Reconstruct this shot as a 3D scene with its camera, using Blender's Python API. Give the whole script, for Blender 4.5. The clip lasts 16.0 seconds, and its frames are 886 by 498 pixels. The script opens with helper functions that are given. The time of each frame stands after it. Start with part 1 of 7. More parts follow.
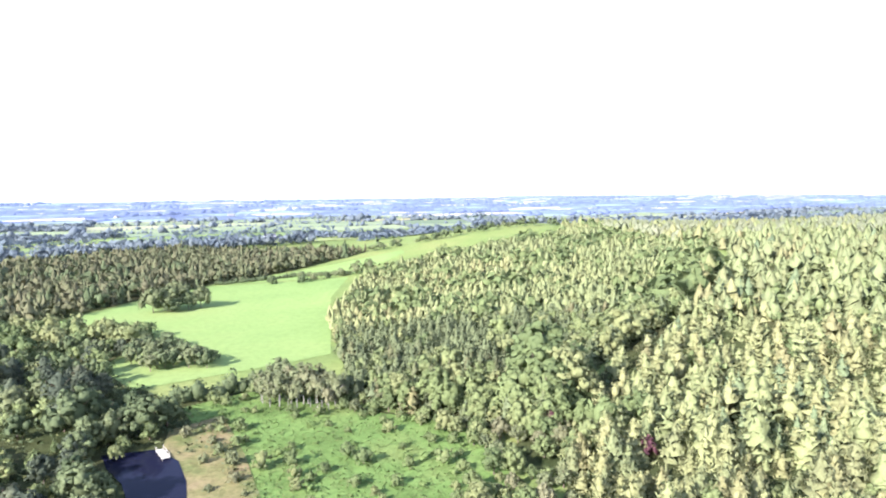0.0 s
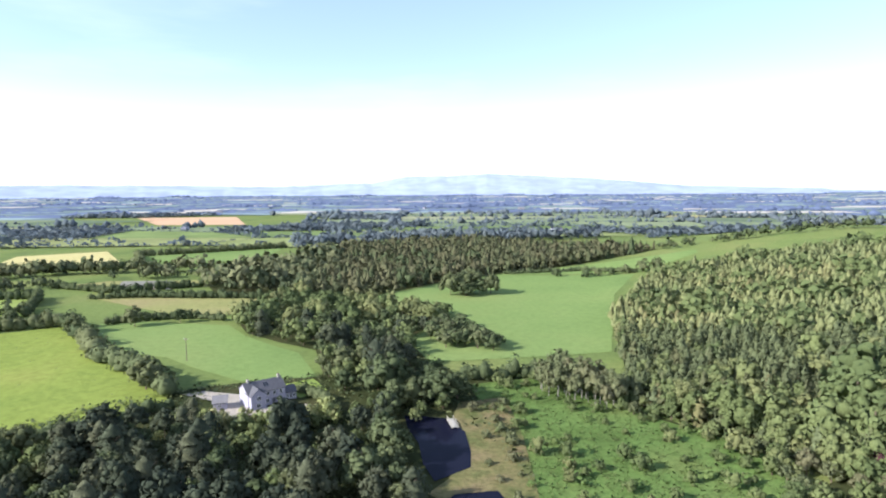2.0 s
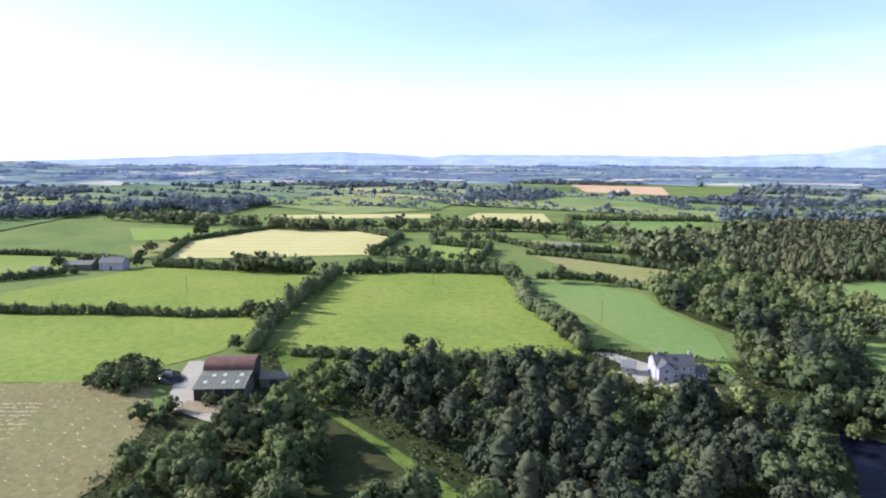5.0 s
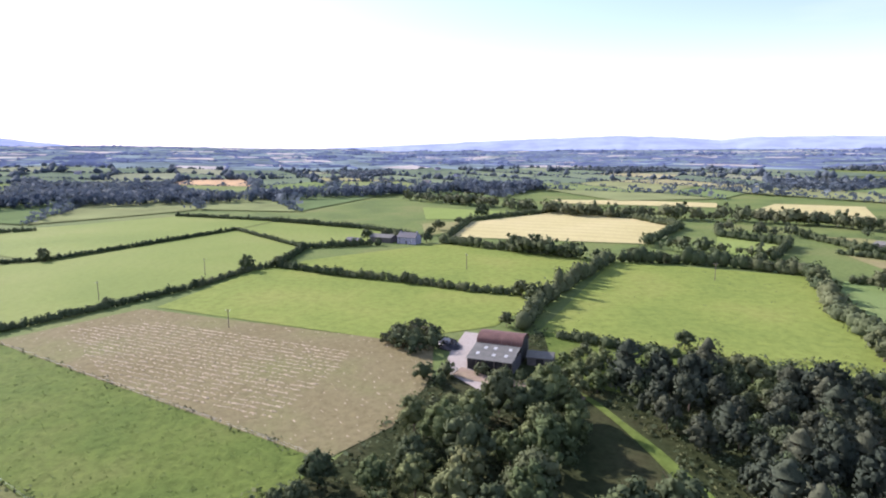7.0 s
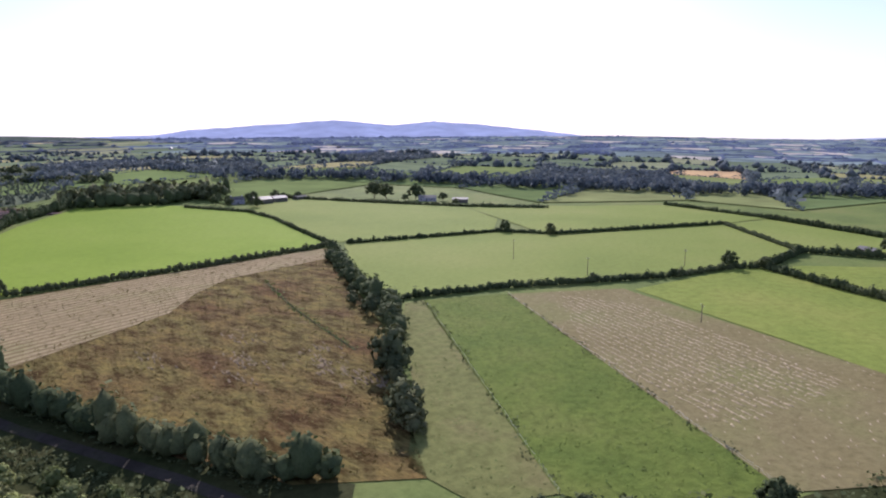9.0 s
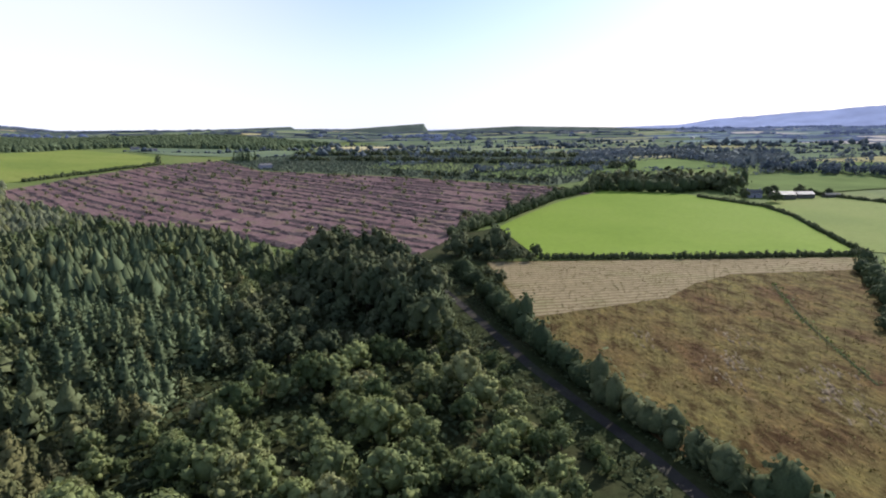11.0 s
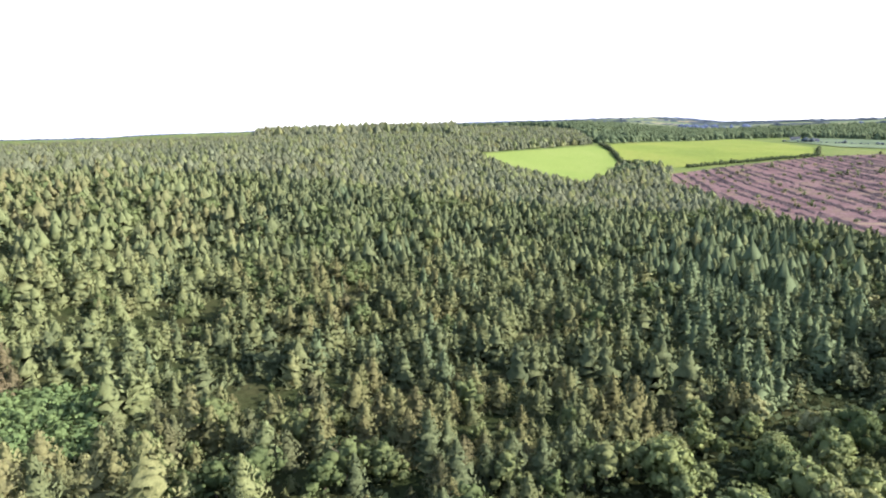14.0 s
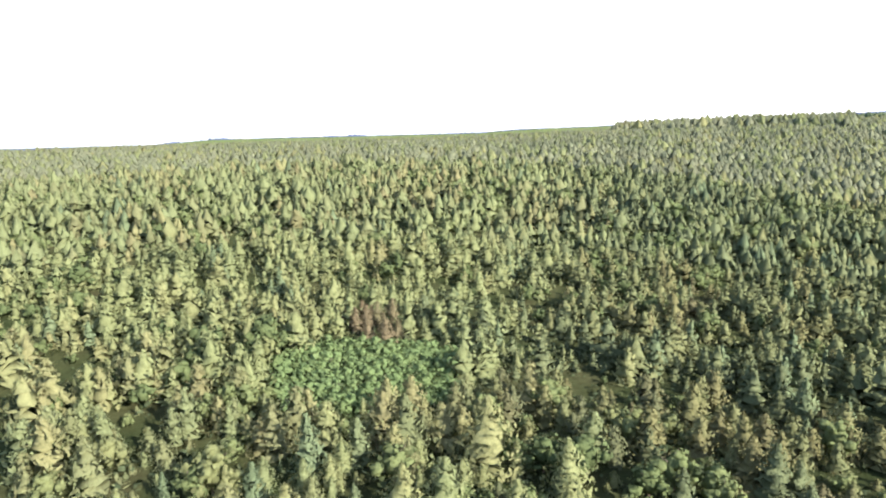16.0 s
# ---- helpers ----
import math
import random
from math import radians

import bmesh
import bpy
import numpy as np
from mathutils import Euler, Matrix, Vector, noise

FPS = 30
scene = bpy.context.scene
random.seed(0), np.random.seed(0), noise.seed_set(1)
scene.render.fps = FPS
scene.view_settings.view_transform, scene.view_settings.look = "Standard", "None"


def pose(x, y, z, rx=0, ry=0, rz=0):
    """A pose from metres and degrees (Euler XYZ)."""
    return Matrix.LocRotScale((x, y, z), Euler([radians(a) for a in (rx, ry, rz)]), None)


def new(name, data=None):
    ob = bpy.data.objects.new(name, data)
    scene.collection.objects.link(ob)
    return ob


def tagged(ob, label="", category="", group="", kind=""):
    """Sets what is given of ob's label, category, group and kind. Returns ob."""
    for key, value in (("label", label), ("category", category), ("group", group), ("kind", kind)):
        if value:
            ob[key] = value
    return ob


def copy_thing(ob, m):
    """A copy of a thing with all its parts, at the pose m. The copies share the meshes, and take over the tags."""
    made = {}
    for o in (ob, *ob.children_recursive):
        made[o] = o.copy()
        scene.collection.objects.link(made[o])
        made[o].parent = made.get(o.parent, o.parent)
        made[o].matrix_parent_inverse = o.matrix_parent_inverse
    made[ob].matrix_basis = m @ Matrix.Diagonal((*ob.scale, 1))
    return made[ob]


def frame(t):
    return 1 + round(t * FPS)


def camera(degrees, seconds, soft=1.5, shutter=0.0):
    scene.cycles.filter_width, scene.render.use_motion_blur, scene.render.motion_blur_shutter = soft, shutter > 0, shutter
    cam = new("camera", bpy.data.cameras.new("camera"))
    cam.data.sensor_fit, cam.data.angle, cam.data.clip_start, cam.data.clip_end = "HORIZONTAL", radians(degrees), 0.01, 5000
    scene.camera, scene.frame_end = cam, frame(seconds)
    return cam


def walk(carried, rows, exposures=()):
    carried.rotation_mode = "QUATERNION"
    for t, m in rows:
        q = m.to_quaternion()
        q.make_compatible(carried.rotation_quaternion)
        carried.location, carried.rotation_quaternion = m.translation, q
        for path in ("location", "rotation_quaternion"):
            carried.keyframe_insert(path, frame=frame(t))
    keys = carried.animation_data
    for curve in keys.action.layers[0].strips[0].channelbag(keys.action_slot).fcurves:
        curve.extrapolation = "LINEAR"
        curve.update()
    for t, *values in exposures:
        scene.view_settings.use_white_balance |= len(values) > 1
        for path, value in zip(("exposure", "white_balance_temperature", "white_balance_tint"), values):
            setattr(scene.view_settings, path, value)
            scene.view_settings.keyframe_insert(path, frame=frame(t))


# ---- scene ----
cam = camera(72.0, 16.0, soft=2.05)

# the drone hangs in one place and turns: seconds, heading, pitch, roll
EYE = (0.0, 0.0, 60.0)
TURN = [
    (0.0, 0.04, -5.38, -0.50), (0.5, 7.00, -5.51, -0.50), (1.0, 14.65, -5.59, -0.41), (1.5, 19.65, -5.65, -0.43),
    (2.0, 26.49, -5.71, -0.33), (2.5, 34.05, -5.82, -0.33), (3.0, 41.75, -5.90, -0.28), (3.5, 48.61, -6.01, -0.24),
    (4.0, 54.15, -6.96, -0.25), (4.2, 56.15, -7.34, -0.15), (6.3, 80.13, -9.55, -0.34), (6.5, 82.56, -9.69, -0.51),
    (7.0, 90.27, -9.73, -0.54), (7.5, 99.06, -9.84, -0.55), (8.0, 109.35, -9.92, -0.52), (8.5, 122.77, -10.07, -0.48),
    (8.7, 127.50, -10.14, -0.47), (10.8, 174.02, -10.70, -0.57), (11.0, 179.78, -10.76, -0.60), (11.5, 194.06, -10.84, -0.62),
    (12.0, 205.99, -10.88, -0.69), (12.5, 214.28, -10.87, -0.74), (13.0, 220.74, -10.89, -0.80), (13.5, 227.32, -10.89, -0.85),
    (14.0, 235.98, -10.85, -1.02), (14.5, 243.14, -10.82, -1.18), (15.0, 250.46, -10.78, -1.23), (15.5, 258.78, -10.76, -1.28),
    (16.0, 268.28, -10.71, -1.41)]
EXPOSURES = [(0.0, 2.12, 5900, 18), (0.5, 1.9, 5900, 16), (1.0, 1.62, 5950, 14), (1.5, 1.38, 6050, 12), (2.0, 1.15, 6000, 11), (3.5, 0.98, 5900, 11), (4.0, 0.98, 5850, 11), (6.5, 0.86, 5700, 18), (7.0, 0.92, 5850, 27), (7.5, 0.86, 5850, 40), (8.0, 0.64, 5850, 40), (8.5, 0.44, 5850, 37), (8.7, 0.42, 5900, 32), (10.8, 0.24, 6150, 14), (11.0, 0.34, 6100, 14), (11.5, 0.6, 6100, 13), (12.0, 0.88, 6130, 13), (12.5, 1.11, 6150, 13), (13.0, 1.24, 6200, 13), (14.5, 1.36, 6250, 13), (16.0, 1.5, 6300, 13)]
walk(cam, [(t, pose(*EYE, 90 + p, 0, y) @ pose(0, 0, 0, 0, 0, r)) for t, y, p, r in TURN], EXPOSURES)

# ---- sky and sun ----
SUN_HEADING, SUN_HEIGHT = 138.0, 28.0
world = bpy.data.worlds.new("sky")
scene.world = world
world.use_nodes = True
wn = world.node_tree.nodes
wl = world.node_tree.links
sky = wn.new("ShaderNodeTexSky")
sky.sky_type = "NISHITA"
sky.sun_disc = False
sky.sun_elevation = radians(SUN_HEIGHT)
sky.sun_rotation = radians(-SUN_HEADING)
sky.altitude, sky.air_density, sky.dust_density, sky.ozone_density = 200, 1.0, 0.7, 1.2
tc = wn.new("ShaderNodeTexCoord")
sep = wn.new("ShaderNodeSeparateXYZ")
wl.new(tc.outputs["Generated"], sep.inputs[0])
low = wn.new("ShaderNodeMapRange")
low.interpolation_type = "SMOOTHERSTEP"
for k, v in (("From Min", 0.22), ("From Max", -0.02), ("To Min", 0.14), ("To Max", 0.75)):
    low.inputs[k].default_value = v
wl.new(sep.outputs["Z"], low.inputs["Value"])
veil = wn.new("ShaderNodeMix")
veil.data_type = "RGBA"
veil.inputs[7].default_value = (6.4, 7.0, 7.9, 1)
wl.new(low.outputs[0], veil.inputs[0])
wl.new(sky.outputs[0], veil.inputs[6])
stretch = wn.new("ShaderNodeMapping")
stretch.inputs["Scale"].default_value = (1.6, 1.6, 9.0)
wl.new(tc.outputs["Generated"], stretch.inputs[0])
wisps = wn.new("ShaderNodeTexNoise")
wisps.inputs["Scale"].default_value, wisps.inputs["Detail"].default_value, wisps.inputs["Roughness"].default_value = 1.7, 6, 0.55
wl.new(stretch.outputs[0], wisps.inputs["Vector"])
thin = wn.new("ShaderNodeMapRange")
for k, v in (("From Min", 0.54), ("From Max", 0.75), ("To Min", 0.0), ("To Max", 0.08)):
    thin.inputs[k].default_value = v
wl.new(wisps.outputs["Fac"], thin.inputs["Value"])
# thin high cloud thickens towards the south-east
side = wn.new("ShaderNodeVectorMath")
side.operation = "DOT_PRODUCT"
side.inputs[1].default_value = (0.80, -0.60, 0.0)
wl.new(tc.outputs["Generated"], side.inputs[0])
cover = wn.new("ShaderNodeMapRange")
cover.interpolation_type = "SMOOTHERSTEP"
for k, v in (("From Min", 0.55), ("From Max", 1.0), ("To Min", 0.0), ("To Max", 0.65)):
    cover.inputs[k].default_value = v
wl.new(side.outputs["Value"], cover.inputs["Value"])
both = wn.new("ShaderNodeMath")
both.operation = "MAXIMUM"
wl.new(thin.outputs[0], both.inputs[0])
wl.new(cover.outputs[0], both.inputs[1])
cloud = wn.new("ShaderNodeMix")
cloud.data_type = "RGBA"
cloud.inputs[7].default_value = (8.6, 8.6, 8.9, 1)
wl.new(both.outputs[0], cloud.inputs[0])
wl.new(veil.outputs[2], cloud.inputs[6])
wl.new(cloud.outputs[2], wn["Background"].inputs[0])
wn["Background"].inputs[1].default_value = 0.112
sun_data = bpy.data.lights.new("sun", "SUN")
sun_data.energy, sun_data.angle, sun_data.color = 5.0, radians(0.53), (1.0, 0.93, 0.80)
sun = new("sun", sun_data)
a, h = radians(SUN_HEADING), radians(SUN_HEIGHT)
to_sun = Vector((-math.sin(a) * math.cos(h), math.cos(a) * math.cos(h), math.sin(h)))
sun.matrix_world = Matrix.Translation((0, 0, 300)) @ to_sun.to_track_quat("Z", "Y").to_matrix().to_4x4()


# ---- lie of the land ----
def sm(v, a, b):
    q = np.clip((v - a) / (b - a), 0, 1)
    return q * q * (3 - 2 * q)


def land(x, y):
    """Height of the ground: a plain, a wooded hill to the east and south, high country beyond."""
    x, y = np.asarray(x, float), np.asarray(y, float)
    e = 0.87 * x + 0.5 * y
    fall = 1 - 0.6 * sm(y - 0.25 * x, 300, 800) * sm(x, 60, 240)
    z = (30 * sm(e, 50, 400) * (1 - sm(y - 0.8 * x, 480, 900)) + 16 * sm(x, 250, 620)) * fall
    z = z + 22 * sm(-y, 250, 900) + 40 * sm(-y, 900, 2600)
    z = z + 8 * np.exp(-(((x - 790) / 230) ** 2 + ((y + 330) / 230) ** 2))
    z = z + 12 * sm(np.hypot(x, y), 2500, 4900)
    return z


def inside(poly, x, y):
    """Which of the points lie in the polygon."""
    x, y = np.asarray(x), np.asarray(y)
    res = np.zeros(x.shape, bool)
    n = len(poly)
    for i in range(n):
        (x1, y1), (x2, y2) = poly[i], poly[(i + 1) % n]
        if y1 == y2:
            continue
        cond = ((y1 > y) != (y2 > y)) & (x < (x2 - x1) * (y - y1) / (y2 - y1) + x1)
        res ^= cond
    return res


# ---- materials ----
def nodes_of(name):
    m = bpy.data.materials.new(name)
    m.use_nodes = True
    return m, m.node_tree.nodes, m.node_tree.links


def ramp(n, stops, inter="LINEAR"):
    r = n.new("ShaderNodeValToRGB")
    r.color_ramp.interpolation = inter
    e = r.color_ramp.elements
    while len(e) < len(stops):
        e.new(0.5)
    for k, (p, c) in enumerate(stops):
        e[k].position, e[k].color = p, (*c, 1)
    return r


def noise_at(n, l, scale, detail=4, src=None, rough=0.55):
    t = n.new("ShaderNodeTexNoise")
    t.inputs["Scale"].default_value, t.inputs["Detail"].default_value, t.inputs["Roughness"].default_value = scale, detail, rough
    if src is not None:
        l.new(src, t.inputs["Vector"])
    return t.outputs["Fac"]


def mixc(n, l, a, b, fac, mode="MIX"):
    m = n.new("ShaderNodeMix")
    m.data_type, m.blend_type = "RGBA", mode
    for s, v in ((0, fac), (6, a), (7, b)):
        if isinstance(v, (int, float)):
            m.inputs[s].default_value = v
        elif isinstance(v, tuple):
            m.inputs[s].default_value = (*v, 1)
        else:
            l.new(v, m.inputs[s])
    return m.outputs[2]


def math_node(n, l, op, a, b=0.0):
    m = n.new("ShaderNodeMath")
    m.operation = op
    for s, v in ((0, a), (1, b)):
        if isinstance(v, (int, float)):
            m.inputs[s].default_value = v
        else:
            l.new(v, m.inputs[s])
    return m.outputs[0]


def place_of(n):
    return n.new("ShaderNodeNewGeometry").outputs["Position"]


def foliage(name, stops, glow=0.25, rough=0.85, grain=2.2):
    """Leaves: each tree its own tint, each spray its own shade, light comes through."""
    m, n, l = nodes_of(name)
    p = n["Principled BSDF"]
    at = n.new("ShaderNodeAttribute")
    at.attribute_name = "tint"
    info = n.new("ShaderNodeObjectInfo")
    fac = math_node(n, l, "FRACT", math_node(n, l, "ADD", at.outputs["Fac"], info.outputs["Random"]))
    r = ramp(n, stops)
    l.new(fac, r.inputs[0])
    g = n.new("ShaderNodeNewGeometry")
    isl = n.new("ShaderNodeMapRange")
    isl.inputs["To Min"].default_value, isl.inputs["To Max"].default_value = 0.9, 1.1
    l.new(g.outputs["Random Per Island"], isl.inputs["Value"])
    c = mixc(n, l, r.outputs[0], isl.outputs[0], 1.0, "MULTIPLY")
    fine = noise_at(n, l, grain, 3, g.outputs["Position"], 0.7)
    speck = ramp(n, [(0.34, (0.82, 0.82, 0.82)), (0.5, (1.0, 1.0, 1.0)), (0.66, (1.12, 1.12, 1.1))])
    l.new(fine, speck.inputs[0])
    c = mixc(n, l, c, speck.outputs[0], 1.0, "MULTIPLY")
    bump = n.new("ShaderNodeBump")
    bump.inputs["Strength"].default_value, bump.inputs["Distance"].default_value = 0.35, 0.3
    l.new(fine, bump.inputs["Height"])
    l.new(bump.outputs[0], p.inputs["Normal"])
    l.new(c, p.inputs["Base Color"])
    p.inputs["Roughness"].default_value = rough
    p.inputs["Specular IOR Level"].default_value = 0.04
    tr = n.new("ShaderNodeBsdfTranslucent")
    l.new(c, tr.inputs["Color"])
    mx = n.new("ShaderNodeMixShader")
    mx.inputs[0].default_value = glow
    l.new(p.outputs[0], mx.inputs[1])
    l.new(tr.outputs[0], mx.inputs[2])
    l.new(mx.outputs[0], n["Material Output"].inputs[0])
    return m


def turf(name, c1, c2, c3, scale=0.02, fine=0.6, tuft=0.35, stripe=None):
    """Grass or crop: broad patches, fine tufts, an uneven surface, maybe rows (heading in degrees, spacing, strength, colour)."""
    m, n, l = nodes_of(name)
    p = n["Principled BSDF"]
    pos = place_of(n)
    broad = ramp(n, [(0.35, c1), (0.5, c2), (0.68, c3)])
    l.new(noise_at(n, l, scale, 5, pos), broad.inputs[0])
    small = noise_at(n, l, fine, 6, pos, 0.7)
    dark = ramp(n, [(0.3, (0.55, 0.55, 0.5)), (0.55, (1, 1, 1)), (0.75, (1.25, 1.2, 1.1))])
    l.new(small, dark.inputs[0])
    col = mixc(n, l, broad.outputs[0], dark.outputs[0], tuft, "MULTIPLY")
    if stripe:
        head, gap, k, colour = stripe
        mp = n.new("ShaderNodeMapping")
        mp.inputs["Rotation"].default_value = (0, 0, radians(head))
        l.new(pos, mp.inputs[0])
        w = n.new("ShaderNodeTexWave")
        w.inputs["Scale"].default_value = 0.314 / gap
        w.inputs["Distortion"].default_value = 2.0
        w.inputs["Detail"].default_value = 3
        w.inputs["Detail Scale"].default_value = 1.5
        l.new(mp.outputs[0], w.inputs[0])
        wr = ramp(n, [(0.5, (0, 0, 0)), (0.8, (1, 1, 1))])
        l.new(w.outputs["Fac"], wr.inputs[0])
        broken = math_node(n, l, "MULTIPLY", wr.outputs[0], math_node(n, l, "MULTIPLY", noise_at(n, l, 0.05, 3, pos), 2 * k))
        col = mixc(n, l, col, colour, broken)
    l.new(col, p.inputs["Base Color"])
    p.inputs["Roughness"].default_value = 0.85
    p.inputs["Specular IOR Level"].default_value = 0.02
    b = n.new("ShaderNodeBump")
    b.inputs["Strength"].default_value, b.inputs["Distance"].default_value = 0.6, 0.5
    l.new(small, b.inputs["Height"])
    l.new(b.outputs[0], p.inputs["Normal"])
    return m


def bog_turf():
    """Rough wet pasture: red-brown rushes, olive grass and bleached streaks, drawn out along the slope."""
    m, n, l = nodes_of("rough bog grass")
    p = n["Principled BSDF"]
    mp = n.new("ShaderNodeMapping")
    mp.inputs["Rotation"].default_value = (0, 0, radians(28))
    mp.inputs["Scale"].default_value = (1.0, 0.45, 1.0)
    l.new(place_of(n), mp.inputs[0])
    pos = mp.outputs[0]
    broad = ramp(n, [(0.36, (0.112, 0.070, 0.034)), (0.46, (0.138, 0.102, 0.042)), (0.58, (0.144, 0.122, 0.046)), (0.7, (0.120, 0.078, 0.038))])
    l.new(noise_at(n, l, 0.045, 5, pos, 0.6), broad.inputs[0])
    blotch = ramp(n, [(0.40, (0.50, 0.42, 0.40)), (0.50, (1.0, 1.0, 1.0)), (0.62, (1.35, 1.3, 1.2))])
    l.new(noise_at(n, l, 0.22, 6, pos, 0.68), blotch.inputs[0])
    col = mixc(n, l, broad.outputs[0], blotch.outputs[0], 1.0, "MULTIPLY")
    streak = ramp(n, [(0.60, (0, 0, 0)), (0.70, (1, 1, 1))])
    l.new(noise_at(n, l, 0.13, 7, pos, 0.75), streak.inputs[0])
    col = mixc(n, l, col, (0.255, 0.190, 0.118), math_node(n, l, "MULTIPLY", streak.outputs[0], 0.7))
    small = noise_at(n, l, 0.9, 5, pos, 0.7)
    tuft = ramp(n, [(0.35, (0.6, 0.58, 0.55)), (0.55, (1.0, 1.0, 1.0)), (0.75, (1.25, 1.22, 1.1))])
    l.new(small, tuft.inputs[0])
    l.new(mixc(n, l, col, tuft.outputs[0], 1.0, "MULTIPLY"), p.inputs["Base Color"])
    p.inputs["Roughness"].default_value = 0.9
    p.inputs["Specular IOR Level"].default_value = 0.02
    b = n.new("ShaderNodeBump")
    b.inputs["Strength"].default_value, b.inputs["Distance"].default_value = 0.8, 0.6
    l.new(small, b.inputs["Height"])
    l.new(b.outputs[0], p.inputs["Normal"])
    return m


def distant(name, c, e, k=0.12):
    """Far country: the haze of miles of air is put into its colour and glow."""
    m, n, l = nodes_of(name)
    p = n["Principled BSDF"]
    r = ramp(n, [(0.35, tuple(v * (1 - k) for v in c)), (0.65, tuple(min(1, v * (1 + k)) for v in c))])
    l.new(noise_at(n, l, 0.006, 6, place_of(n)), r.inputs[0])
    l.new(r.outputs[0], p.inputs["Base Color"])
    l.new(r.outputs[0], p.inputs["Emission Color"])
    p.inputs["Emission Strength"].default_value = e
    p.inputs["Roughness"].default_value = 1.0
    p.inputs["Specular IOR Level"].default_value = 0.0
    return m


def plain(name, c1, c2, scale=2.0, rough=0.7, metal=0.0, bump=0.2, spec=0.4):
    m, n, l = nodes_of(name)
    p = n["Principled BSDF"]
    tc = n.new("ShaderNodeTexCoord").outputs["Object"]
    f1 = noise_at(n, l, scale, 6, tc, 0.65)
    r = ramp(n, [(0.3, c1), (0.7, c2)])
    l.new(f1, r.inputs[0])
    l.new(r.outputs[0], p.inputs["Base Color"])
    p.inputs["Roughness"].default_value, p.inputs["Metallic"].default_value = rough, metal
    p.inputs["Specular IOR Level"].default_value = spec
    b = n.new("ShaderNodeBump")
    b.inputs["Strength"].default_value, b.inputs["Distance"].default_value = bump, 0.05
    l.new(noise_at(n, l, scale * 8, 4, tc), b.inputs["Height"])
    l.new(b.outputs[0], p.inputs["Normal"])
    return m


LEAF_OAK = foliage("broad leaves", [(0.0, (0.090, 0.118, 0.052)), (0.35, (0.118, 0.148, 0.062)), (0.7, (0.144, 0.172, 0.074)), (1.0, (0.172, 0.184, 0.084))])
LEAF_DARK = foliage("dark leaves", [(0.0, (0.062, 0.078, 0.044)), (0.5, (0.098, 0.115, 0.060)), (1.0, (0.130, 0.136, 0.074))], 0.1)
LEAF_SCOTS = foliage("dark pine needles", [(0.0, (0.040, 0.050, 0.036)), (0.5, (0.058, 0.070, 0.046)), (1.0, (0.080, 0.086, 0.054))], 0.08)
LEAF_WILLOW = foliage("pale leaves", [(0.0, (0.176, 0.206, 0.092)), (0.5, (0.228, 0.260, 0.106)), (1.0, (0.284, 0.280, 0.140))], 0.24)
LEAF_SPRUCE = foliage("spruce needles", [(0.0, (0.106, 0.140, 0.078)), (0.5, (0.126, 0.160, 0.086)), (1.0, (0.150, 0.178, 0.092))], 0.14)
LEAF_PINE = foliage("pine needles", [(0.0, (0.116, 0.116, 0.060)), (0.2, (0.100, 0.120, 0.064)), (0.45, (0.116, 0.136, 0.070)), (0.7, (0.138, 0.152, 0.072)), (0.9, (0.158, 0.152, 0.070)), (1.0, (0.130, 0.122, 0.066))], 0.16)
# yellow-green larch, brightened in colour for the front-lit slope
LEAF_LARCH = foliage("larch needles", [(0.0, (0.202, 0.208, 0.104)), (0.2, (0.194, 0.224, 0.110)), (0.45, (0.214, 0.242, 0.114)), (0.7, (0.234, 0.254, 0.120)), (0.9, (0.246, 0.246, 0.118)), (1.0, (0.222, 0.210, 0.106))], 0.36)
# paled and greyed in colour for the haze over the far hill
LEAF_HILL = foliage("hilltop needles with haze", [(0.0, (0.158, 0.178, 0.110)), (0.5, (0.180, 0.196, 0.120)), (1.0, (0.198, 0.202, 0.126))], 0.2)
LEAF_BROWN = foliage("brown-green leaves", [(0.0, (0.070, 0.090, 0.046)), (0.5, (0.086, 0.100, 0.052)), (1.0, (0.104, 0.100, 0.058))], 0.15)
LEAF_HEDGE = foliage("hedge leaves", [(0.0, (0.062, 0.082, 0.042)), (0.5, (0.090, 0.112, 0.056)), (1.0, (0.120, 0.134, 0.068))], 0.18)
LEAF_BIRCH = foliage("birch leaves", [(0.0, (0.122, 0.142, 0.074)), (0.5, (0.142, 0.156, 0.082)), (1.0, (0.170, 0.166, 0.096))], 0.3)
LEAF_FERN = foliage("bracken", [(0.0, (0.100, 0.146, 0.052)), (0.5, (0.122, 0.174, 0.060)), (1.0, (0.150, 0.180, 0.070))], 0.3)
LEAF_RED = foliage("copper leaves", [(0.0, (0.066, 0.030, 0.040)), (1.0, (0.096, 0.044, 0.052))], 0.1)
LEAF_GLADE = foliage("young glade leaves", [(0.0, (0.136, 0.196, 0.082)), (0.5, (0.160, 0.224, 0.094)), (1.0, (0.190, 0.236, 0.100))], 0.35)
LEAF_DEAD = foliage("dead needles", [(0.0, (0.134, 0.108, 0.066)), (0.5, (0.158, 0.130, 0.078)), (1.0, (0.146, 0.138, 0.076))], 0.15)
# bluish: the haze of distance is mixed into this leaf colour
LEAF_FAR = foliage("far trees with haze tint", [(0.0, (0.094, 0.118, 0.150)), (0.5, (0.118, 0.144, 0.170)), (1.0, (0.140, 0.164, 0.176))], 0.3)
BARK = plain("bark", (0.09, 0.065, 0.045), (0.17, 0.13, 0.10), 3.0, 0.9)
BARK_PALE = plain("pale bark", (0.150, 0.142, 0.125), (0.230, 0.220, 0.195), 2.0, 0.8)

